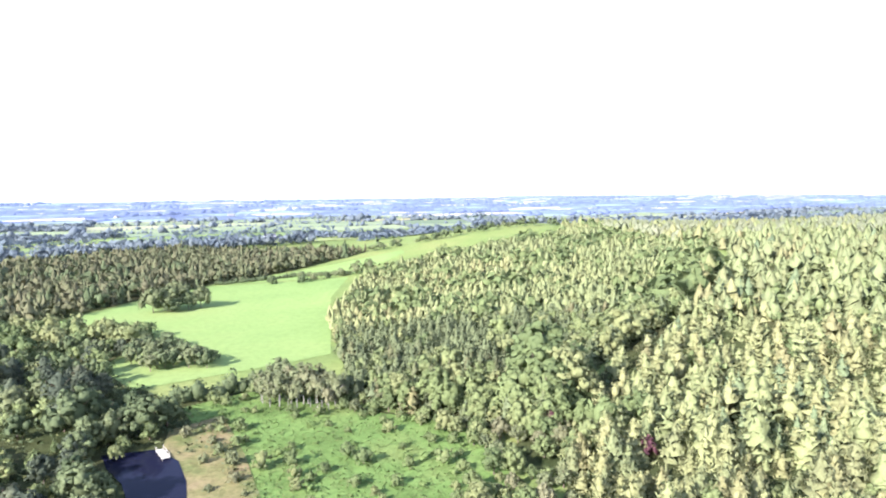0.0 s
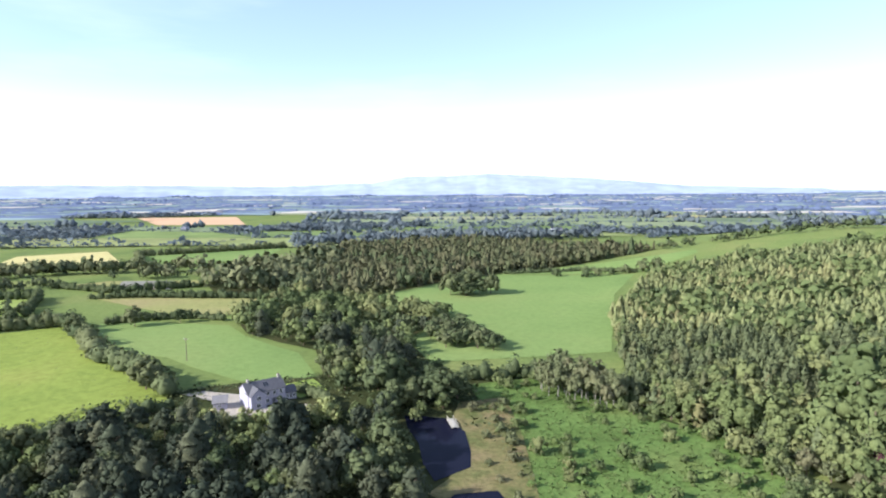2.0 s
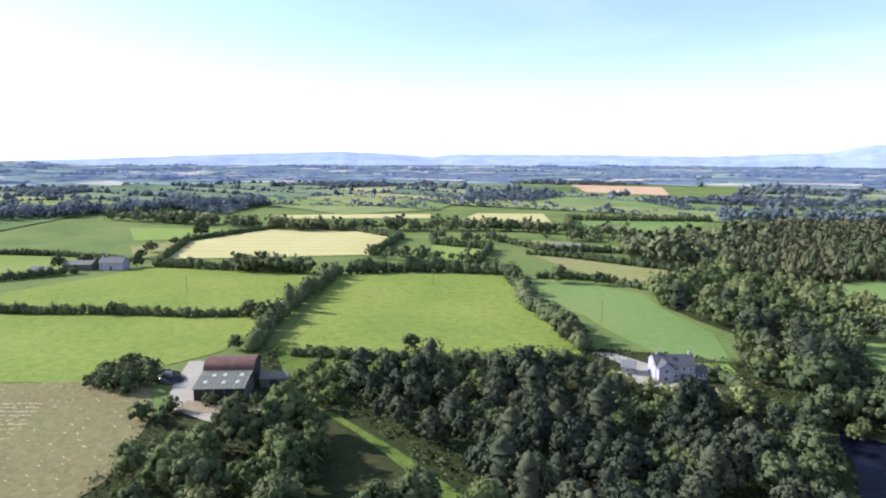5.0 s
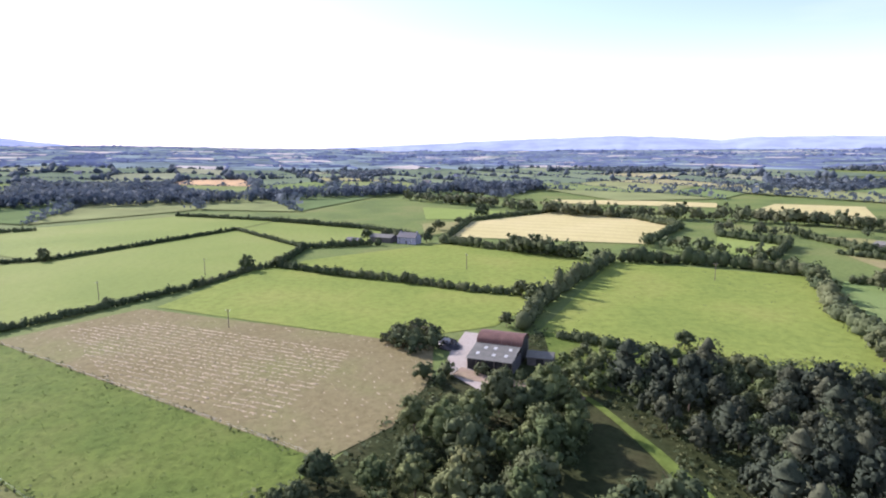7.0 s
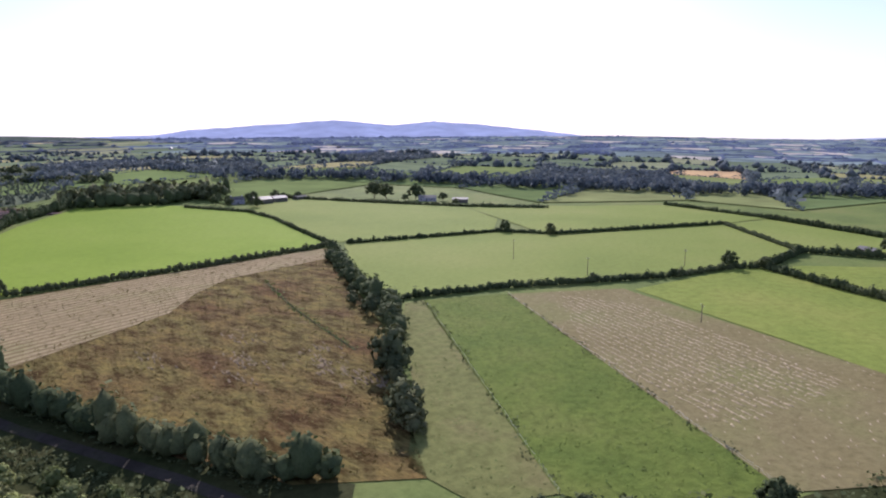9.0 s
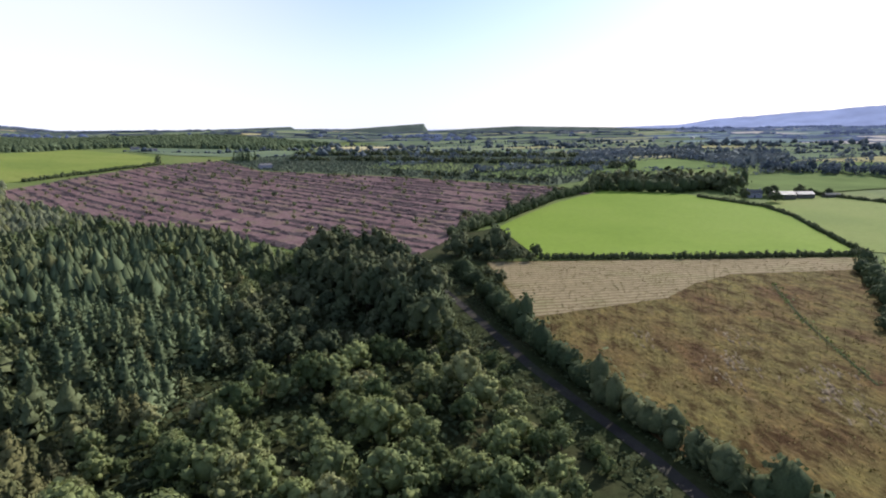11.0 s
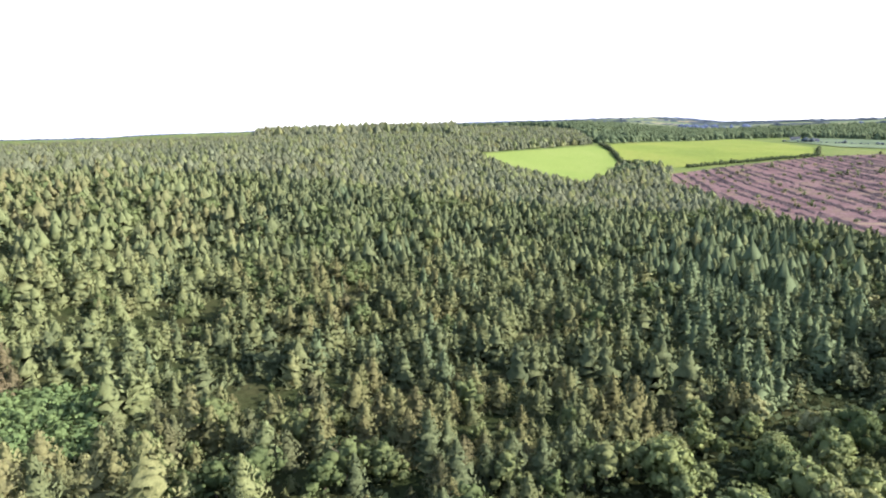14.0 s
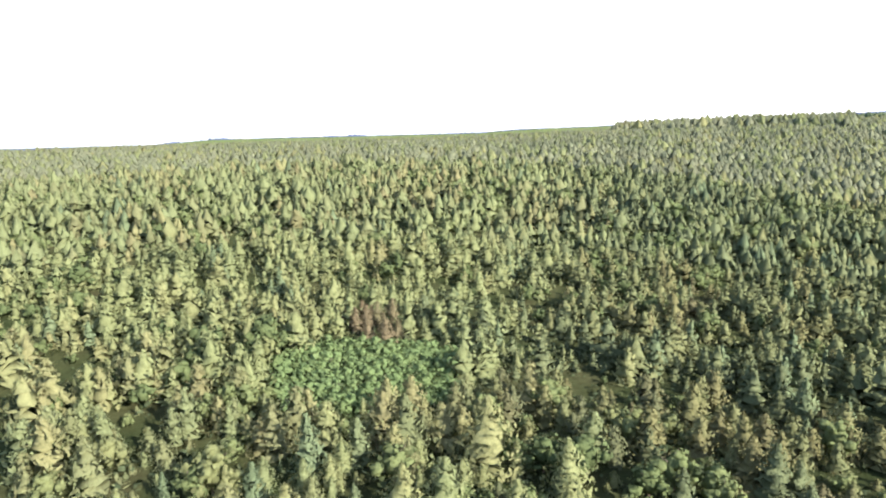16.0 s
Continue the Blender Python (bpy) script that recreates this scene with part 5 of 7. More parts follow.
plant(tree_kind("bush", BUSH_NEAR[1:], 5.0, 0.85, LEAF_DARK, BARK, "dark purple-green bush beside a wet hollow", "bush", 0, 0.1, "hedge bushes"),
      [(-122, -139, 1.1), (-114, -130, 1.1), (-108, -126, 0.8), (-98, -113, 1.5), (-118, -134, 1.1), (-111, -128, 1.0), (-105, -121, 1.2), (-101, -117, 1.3), (-95, -109, 1.3), (-92, -104, 0.8), (-87, -97, 1.2), (-84, -93, 1.5), (-82, -90, 1.6), (-80, -86, 1.2), (-88, -101, 0.9), (-126, -146, 1.2), (-133, -168, 1.1), (-138, -182, 1.1), (-144, -190, 1.0), (-130, -160, 1.2), (-134, -176, 1.2), (-13, -287, 1.8), (-18, -292, 2.0), (-28, -294, 2.0), (-38, -292, 1.9), (-30, -286, 1.8), (-46, -290, 1.7), (-10, -300, 1.6), (-22, -284, 1.9), (-34, -282, 1.7), (-42, -280, 1.5), (-8, -292, 1.6), (-20, -252, 1.3), (-24, -240, 1.4)], 53)
# birches and scrub on the bracken slope
plant(tree_kind("birch_tree", SLIM_NEAR, 8.5, 1.0, LEAF_BIRCH, BARK_PALE, "slender olive-grey birch with a white trunk", limbs=3, r=0.15, group="birches"),
      [(-52 + 2.8 * (k % 9) + 1.5 * math.sin(k * 3.1), 168 - 0.5 * (k % 9) + 2.3 * (k // 9) + 1.4 * math.cos(k * 2.3)) for k in range(50)], 54, 0.85, 1.25)
plant(tree_kind("bush", BUSH_NEAR, 3.6, 0.85, LEAF_OAK, BARK, "green scrub bush among bracken", "bush", 0, 0.08, "slope scrub"),
      [(-62, 168), (-58, 172, 0.8), (-40, 158, 1.1), (-42, 162), (-18, 130, 1.1), (-22, 134), (-26, 126, 1.1), (-30, 118, 1.2), (-28, 122), (-10, 120, 0.8), (-34, 130, 0.9), (-14, 148, 1.2), (-6, 152, 1.3), (-22, 158, 1.1), (0, 148, 1.2), (8, 140, 1.2), (14, 128, 1.3), (16, 112, 1.2), (-48, 142, 0.8), (-52, 150, 0.8), (-40, 128, 1.0), (-36, 138, 0.7), (-66, 170, 1.2), (-20, 108, 1.0), (-10, 104, 1.1)], 55)
plant(tree_kind("bush", BUSH_NEAR, 5.4, 0.9, LEAF_WILLOW, BARK, "sunlit yellow-green bush before the house", "bush", 0, 0.08, "garden bushes"),
      [(-119, 106), (-116, 108, 0.9), (-112, 111, 1.1), (-108, 113, 0.8), (-105, 116, 1.0), (-102, 119, 0.9), (-99, 122, 1.1), (-97, 126, 1.0), (-115, 104, 1.2), (-110, 108, 1.2), (-103, 113, 1.3), (-98, 118, 1.2), (-94, 123, 1.1)], 57, 0.8, 1.2)
plant(tree_kind("copper_tree", ROUND_NEAR[:1], 7.0, 0.8, LEAF_RED, BARK, "small dark purple copper-leaved tree"), [(25, 142), (44, 128, 0.7)], 56)

# ---- far country: fields and hedges ----
rngf = np.random.default_rng(12)


def reach(az):
    """How far out the particular fields go, by heading; the general patchwork starts there."""
    return np.interp(az % 360, [0, 20, 40, 60, 100, 150, 165, 185, 205, 235, 250, 300, 325, 350, 360], [620, 560, 480, 440, 440, 430, 560, 900, 1050, 1150, 4000, 4000, 700, 640, 620])


def far_country():
    cw, ch, turn = 165.0, 105.0, radians(24)
    c, s = math.cos(turn), math.sin(turn)
    n, m = 62, 96
    gi, gj = np.meshgrid(np.arange(-n // 2, n // 2 + 1), np.arange(-m // 2, m // 2 + 1), indexing="ij")
    gx = (gi + rngf.uniform(-0.28, 0.28, gi.shape) + (gj % 2) * 0.4) * cw
    gy = (gj + rngf.uniform(-0.28, 0.28, gi.shape)) * ch
    X, Y = gx * c - gy * s, gx * s + gy * c
    V, F, T, mats = [], [], [], []
    hedge_pts, far_pts, wood_pts, lines, upland = [], [], [], [], []
    for i in range(X.shape[0] - 1):
        for j in range(X.shape[1] - 1):
            q = [(X[i, j], Y[i, j]), (X[i + 1, j], Y[i + 1, j]), (X[i + 1, j + 1], Y[i + 1, j + 1]), (X[i, j + 1], Y[i, j + 1])]
            mx, my = sum(p[0] for p in q) / 4, sum(p[1] for p in q) / 4
            d = math.hypot(mx, my)
            az = math.degrees(math.atan2(-mx, my))
            if d > 4650 or d < reach(az) + 40:
                continue
            sx = np.array([mx] + [mx + (x - mx) * 0.85 for x, y in q] + [mx + (q[k][0] + q[k - 1][0] - 2 * mx) * 0.45 for k in range(4)])
            sy = np.array([my] + [my + (y - my) * 0.85 for x, y in q] + [my + (q[k][1] + q[k - 1][1] - 2 * my) * 0.45 for k in range(4)])
            if d < 1900 and any(inside(f, sx, sy).any() for f in FIELDS + [BELT_W, BROWN_W, VALLEY_W, BACK_W]):
                continue
            kind = rngf.uniform()
            lowland = 0.5 + 0.5 * math.sin(mx * 0.0021 + 2) * math.cos(my * 0.0017)
            if kind < (0.06 + 0.09 * lowland if d < 1500 else 0.06):
                area = spots(q, 10.5 if d < 1500 else 34, i * 97 + j, 0.45)
                if d < 2200 or not 158 < az % 360 < 262:
                    (wood_pts if d < 1500 else far_pts).extend([(x, y, 1.0 if d < 1500 else 1.2) for x, y in area])
            k = 0 if kind < 0.87 or d < 950 else (1 if kind < 0.94 else 2)
            south = 158 < az % 360 < 262
            # farther fields take the bluer colours with haze in them
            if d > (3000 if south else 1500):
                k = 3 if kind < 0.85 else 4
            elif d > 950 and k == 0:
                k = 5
            q2 = [(mx + (x - mx) * 0.985, my + (y - my) * 0.97) for x, y in q]
            b = len(V)
            N = 4
            for u in range(N + 1):
                for v in range(N + 1):
                    fu, fv = u / N, v / N
                    x = (q2[0][0] * (1 - fu) + q2[1][0] * fu) * (1 - fv) + (q2[3][0] * (1 - fu) + q2[2][0] * fu) * fv
                    y = (q2[0][1] * (1 - fu) + q2[1][1] * fu) * (1 - fv) + (q2[3][1] * (1 - fu) + q2[2][1] * fu) * fv
                    V.append((x, y, float(land(x, y)) + 0.5 + d * 0.0005))
            for u in range(N):
                for v in range(N):
                    F.append((b + u * (N + 1) + v, b + (u + 1) * (N + 1) + v, b + (u + 1) * (N + 1) + v + 1, b + u * (N + 1) + v + 1))
                    mats.append(k)
            for (p1, p2) in ((q[0], q[1]), (q[0], q[3])):
                if rngf.uniform() < 0.12:
                    continue
                L = math.hypot(p2[0] - p1[0], p2[1] - p1[1])
                if d < 1500:
                    bushy = rngf.uniform(0.5, 1.25)
                    for t in np.arange(0, 1, rngf.uniform(4.5, 6.5) / L):
                        if rngf.uniform() < 0.88:
                            hedge_pts.append((p1[0] + (p2[0] - p1[0]) * t + rngf.normal() * 1.5, p1[1] + (p2[1] - p1[1]) * t + rngf.normal() * 1.5, bushy * (1.4 if rngf.uniform() < 0.22 else rngf.uniform(0.4, 0.8))))
                elif rngf.uniform() < 0.62:
                    (upland if south and d < 3000 else lines).append((p1, p2))
                    if rngf.uniform() < 0.35 and not (south and d > 2200):
                        t = rngf.uniform()
                        far_pts.append((p1[0] + (p2[0] - p1[0]) * t, p1[1] + (p2[1] - p1[1]) * t, rngf.uniform(0.5, 0.9)))
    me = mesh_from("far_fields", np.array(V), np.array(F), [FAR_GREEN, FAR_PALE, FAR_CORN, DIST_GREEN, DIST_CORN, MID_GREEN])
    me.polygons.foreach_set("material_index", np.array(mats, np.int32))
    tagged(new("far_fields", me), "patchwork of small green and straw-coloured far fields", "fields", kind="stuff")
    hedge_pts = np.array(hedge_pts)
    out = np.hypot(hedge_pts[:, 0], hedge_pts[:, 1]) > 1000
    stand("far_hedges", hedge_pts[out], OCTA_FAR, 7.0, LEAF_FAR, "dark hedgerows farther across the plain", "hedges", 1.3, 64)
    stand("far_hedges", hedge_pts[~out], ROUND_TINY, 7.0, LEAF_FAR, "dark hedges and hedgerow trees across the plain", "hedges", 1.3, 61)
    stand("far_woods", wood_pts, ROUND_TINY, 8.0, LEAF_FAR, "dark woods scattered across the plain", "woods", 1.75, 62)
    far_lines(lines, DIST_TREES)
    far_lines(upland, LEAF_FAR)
    stand("backdrop", far_pts, OCTA_FAR, 9.0, DIST_TREES, "distant tree lines with blue haze in their colour", "distance", 2.6, 63, "structure")


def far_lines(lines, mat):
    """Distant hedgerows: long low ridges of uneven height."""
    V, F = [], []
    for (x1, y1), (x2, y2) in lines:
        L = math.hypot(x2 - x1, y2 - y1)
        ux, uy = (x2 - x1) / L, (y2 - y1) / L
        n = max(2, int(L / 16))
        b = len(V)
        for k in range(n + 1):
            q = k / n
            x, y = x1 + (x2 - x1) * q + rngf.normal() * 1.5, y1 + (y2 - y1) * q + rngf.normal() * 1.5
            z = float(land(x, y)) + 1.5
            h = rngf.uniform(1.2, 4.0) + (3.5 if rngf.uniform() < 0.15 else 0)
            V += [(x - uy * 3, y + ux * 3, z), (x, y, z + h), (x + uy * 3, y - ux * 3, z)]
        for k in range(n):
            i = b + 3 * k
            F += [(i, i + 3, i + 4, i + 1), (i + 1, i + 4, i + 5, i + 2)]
    tagged(new("backdrop", mesh_from("backdrop", np.array(V), np.array(F), mat)), "distant hedgerows with haze in their colour", "distance", kind="structure")


def far_turf(name, stops):
    m, n, l = nodes_of(name)
    p = n["Principled BSDF"]
    g = n.new("ShaderNodeNewGeometry")
    r = ramp(n, stops)
    l.new(g.outputs["Random Per Island"], r.inputs[0])
    sm_ = ramp(n, [(0.3, (0.8, 0.8, 0.8)), (0.7, (1.15, 1.15, 1.1))])
    l.new(noise_at(n, l, 0.02, 4, g.outputs["Position"]), sm_.inputs[0])
    l.new(mixc(n, l, r.outputs[0], sm_.outputs[0], 1.0, "MULTIPLY"), p.inputs["Base Color"])
    p.inputs["Roughness"].default_value = 1.0
    p.inputs["Specular IOR Level"].default_value = 0.0
    return m


# pasture green cooled with distance: some haze is in the colour
FAR_GREEN = far_turf("far pasture", [(0.0, (0.122, 0.168, 0.076)), (0.4, (0.155, 0.205, 0.086)), (0.75, (0.190, 0.230, 0.098)), (1.0, (0.225, 0.240, 0.118))])
FAR_PALE = far_turf("far dry pasture", [(0.0, (0.26, 0.25, 0.13)), (1.0, (0.34, 0.31, 0.18))])
FAR_CORN = far_turf("far corn", [(0.0, (0.44, 0.38, 0.20)), (0.7, (0.52, 0.45, 0.27)), (1.0, (0.46, 0.30, 0.18))])
# one step farther out, so more haze blue in the green
MID_GREEN = far_turf("hazy pasture across the plain", [(0.0, (0.118, 0.154, 0.108)), (0.4, (0.154, 0.194, 0.126)), (0.75, (0.196, 0.230, 0.144)), (1.0, (0.256, 0.262, 0.176))])
# haze sits in these three colours, with some glow
DIST_GREEN = distant("hazy distant pasture", (0.130, 0.168, 0.176), 0.28, 0.4)
DIST_CORN = distant("hazy distant corn", (0.30, 0.28, 0.26), 0.35, 0.2)
DIST_TREES = distant("hazy distant trees", (0.062, 0.078, 0.128), 0.75)
far_country()

# trees that shade the pond
plant(tree_kind("pond_tree", ROUND_NEAR[1:5], 9.5, 0.95, LEAF_HEDGE, BARK, "dark green broadleaf tree leaning over the pond", group="pond trees"),
      [(-82, 132, 0.8), (-84, 138), (-80, 142, 1.1), (-74, 146, 1.0), (-79, 126, 0.9), (-76, 120, 0.9), (-73, 114, 0.85), (-68, 110, 0.8), (-64, 104, 0.75), (-60, 99, 0.7), (-57, 95, 0.6), (-90, 144, 1.2), (-88, 150, 1.2), (-80, 152, 1.1), (-72, 153, 0.9), (-66, 96, 0.9), (-72, 104, 0.9)], 57)
plant(tree_kind("bush", BUSH_NEAR[1:4], 2.2, 0.95, LEAF_BIRCH, BARK, "low grey-green sallow bush on the pond bank", "bush", 0, 0.06, "bank bushes"),
      [(-60, 150), (-64, 146, 1.2), (-56, 142), (-52, 136, 1.3), (-47, 130), (-44, 122, 1.2), (-40, 116, 0.9), (-37, 106), (-50, 142, 0.8), (-34, 100, 1.2), (-43, 112, 0.7), (-58, 154, 1.2), (-48, 118, 0.8), (-54, 131, 0.7)], 58)
plant(tree_kind("bush", BUSH_NEAR[:3], 3.2, 0.9, LEAF_OAK, BARK, "green scrub bush growing into the bracken slope", "bush", 0, 0.08, "slope bushes"),
      [(2, 140), (-4, 142, 0.9), (-2, 134, 0.7), (4, 126, 1.1), (2, 118), (-4, 112, 1.2), (-8, 128, 0.8), (-10, 138, 0.6), (-46, 164, 0.9), (-52, 162, 0.7), (-30, 152, 1.0), (-24, 148, 0.8), (-34, 160, 1.1), (-14, 116, 0.9), (-26, 112, 1.1), (-32, 124, 0.8), (-16, 154, 1.2), (-12, 158, 1.3), (-28, 164, 1.3)], 59)
belt([(62, -668), (-20, -640), (-110, -582)], 10, 6, 6, LEAF_DARK, "dark trees between felled ground and heath", 132)
belt([(220, -905), (60, -840), (-140, -760), (-220, -700)], 22, 7, 7, LEAF_DARK, "dark shelter belt across the heath", 133)
belt([(250, -1080), (0, -1010), (-200, -900)], 30, 8, 8, LEAF_DARK, "dark plantation block above the heath", 134)

# ---- building materials ----
# white walls greyed to lilac: the front's shade is in the colour
RENDER_W = plain("white render in shade tone", (0.29, 0.28, 0.36), (0.36, 0.35, 0.43), 0.8, 0.8, bump=0.1)
SLATE = plain("slate", (0.060, 0.060, 0.074), (0.095, 0.092, 0.106), 1.5, 0.6)
SLATE_L = plain("weathered slate", (0.140, 0.135, 0.150), (0.200, 0.190, 0.200), 1.2, 0.65)
GREY_TIN = plain("grey fibre-cement sheet", (0.135, 0.136, 0.120), (0.195, 0.190, 0.168), 0.7, 0.9, spec=0.1)
RED_TIN = plain("rusted red corrugated iron", (0.085, 0.036, 0.030), (0.150, 0.074, 0.056), 0.5, 0.7)
CLEAR_TIN = plain("pale roof-light sheet", (0.36, 0.38, 0.36), (0.48, 0.48, 0.46), 1.0, 0.4)
BLOCK = plain("concrete block wall", (0.260, 0.245, 0.225), (0.350, 0.330, 0.300), 1.0, 0.9)
# near-black for dark insides, and for the shadow on the barn front
DARK_IN = plain("dark shed inside", (0.020, 0.019, 0.018), (0.040, 0.036, 0.034), 1.0, 0.9)
# dark wall colour; on the barn's sides it carries their shade
WALL_DARK = plain("dark wall", (0.085, 0.078, 0.074), (0.140, 0.130, 0.122), 1.0, 0.9)
WOOD_POLE = plain("weathered pole", (0.140, 0.110, 0.085), (0.220, 0.180, 0.140), 2.0, 0.9)
RUBBER = plain("tyre rubber", (0.018, 0.018, 0.020), (0.035, 0.035, 0.038), 3.0, 0.8)
SHEETING = plain("black silage sheet", (0.020, 0.020, 0.024), (0.040, 0.040, 0.046), 1.0, 0.35)
PLASTIC_W = plain("white painted metal", (0.70, 0.70, 0.70), (0.82, 0.82, 0.82), 2.0, 0.35)
BOARD = plain("weathered boards", (0.300, 0.280, 0.250), (0.450, 0.420, 0.370), 2.0, 0.85)


def glass_mat():
    m, n, l = nodes_of("window glass")
    p = n["Principled BSDF"]
    p.inputs["Base Color"].default_value = (0.03, 0.035, 0.045, 1)
    p.inputs["Roughness"].default_value = 0.06
    p.inputs["Specular IOR Level"].default_value = 0.6
    return m


GLASS = glass_mat()


def water_mat():
    m, n, l = nodes_of("pond water")
    p = n["Principled BSDF"]
    p.inputs["Base Color"].default_value = (0.008, 0.009, 0.020, 1)
    p.inputs["Roughness"].default_value = 0.09
    p.inputs["IOR"].default_value = 1.33
    p.inputs["Specular IOR Level"].default_value = 0.05
    b = n.new("ShaderNodeBump")
    b.inputs["Strength"].default_value, b.inputs["Distance"].default_value = 0.15, 0.05
    l.new(noise_at(n, l, 1.2, 3, place_of(n)), b.inputs["Height"])
    l.new(b.outputs[0], p.inputs["Normal"])
    return m


WATER = water_mat()


def gable_roof(bm, x0, x1, y0, y1, eave, ridge, over=0.3, thick=0.14, along="x"):
    """Two sloping slabs over a rectangle, with overhang."""
    if along == "x":
        ym = (y0 + y1) / 2
        half = (y1 - y0) / 2
        for s in (-1, 1):
            ye = ym + s * (half + over)
            ze = eave - (ridge - eave) * over / half
            vs = [(x0 - over, ym, ridge), (x1 + over, ym, ridge), (x1 + over, ye, ze), (x0 - over, ye, ze)]
            slab(bm, vs, thick)
    else:
        xm = (x0 + x1) / 2
        half = (x1 - x0) / 2
        for s in (-1, 1):
            xe = xm + s * (half + over)
            ze = eave - (ridge - eave) * over / half
            vs = [(xm, y0 - over, ridge), (xm, y1 + over, ridge), (xe, y1 + over, ze), (xe, y0 - over, ze)]
            slab(bm, vs, thick)
    return bm


def slab(bm, vs, thick):
    lo = [bm.verts.new(v) for v in vs]
    hi = [bm.verts.new((v[0], v[1], v[2] + thick)) for v in vs]
    bm.faces.new(hi)
    bm.faces.new(lo[::-1])
    for k in range(len(vs)):
        bm.faces.new((lo[k], lo[(k + 1) % len(vs)], hi[(k + 1) % len(vs)], hi[k]))
    bmesh.ops.recalc_face_normals(bm, faces=bm.faces)


def gabled_walls(bm, x0, x1, y0, y1, eave, ridge, along="x"):
    """Closed walls with gables."""
    if along == "x":
        ym = (y0 + y1) / 2
        end = lambda x: [(x, y0, -0.3), (x, y1, -0.3), (x, y1, eave), (x, ym, ridge), (x, y0, eave)]
        A, B = [bm.verts.new(v) for v in end(x0)], [bm.verts.new(v) for v in end(x1)]
    else:
        xm = (x0 + x1) / 2
        end = lambda y: [(x0, y, -0.3), (x1, y, -0.3), (x1, y, eave), (xm, y, ridge), (x0, y, eave)]
        A, B = [bm.verts.new(v) for v in end(y0)], [bm.verts.new(v) for v in end(y1)]
    bm.faces.new(A)
    bm.faces.new(B[::-1])
    for k in range(5):
        bm.faces.new((A[k], B[k], B[(k + 1) % 5], A[(k + 1) % 5]))
    bmesh.ops.recalc_face_normals(bm, faces=bm.faces)
    return bm


def window_part(parent, x, y, z, w, hgt, face="y"):
    """A framed pane with sill on a wall that faces minus y (or minus x)."""
    bm = bmesh.new()
    for a, b, c, d in ((0, 0, w, 0.08), (0, hgt - 0.08, w, hgt), (0, 0, 0.08, hgt), (w - 0.08, 0, w, hgt), (w / 2 - 0.03, 0, w / 2 + 0.03, hgt)):
        if face == "y":
            box(bm, x + a, y - 0.05, z + b, x + c, y + 0.04, z + d)
        else:
            box(bm, y - 0.05, x + a, z + b, y + 0.04, x + c, z + d)
    win = part("window", bm, PLASTIC_W, parent)
    bm = bmesh.new()
    if face == "y":
        box(bm, x + 0.05, y - 0.02, z + 0.05, x + w - 0.05, y + 0.02, z + hgt - 0.05)
    else:
        box(bm, y - 0.02, x + 0.05, z + 0.05, y + 0.02, x + w - 0.05, z + hgt - 0.05)
    part("pane", bm, GLASS, win)
    bm = bmesh.new()
    if face == "y":
        box(bm, x - 0.08, y - 0.14, z - 0.1, x + w + 0.08, y, z - 0.005)
    else:
        box(bm, y - 0.14, x - 0.08, z - 0.1, y, x + w + 0.08, z - 0.005)
    part("sill", bm, BLOCK, win)
    return win


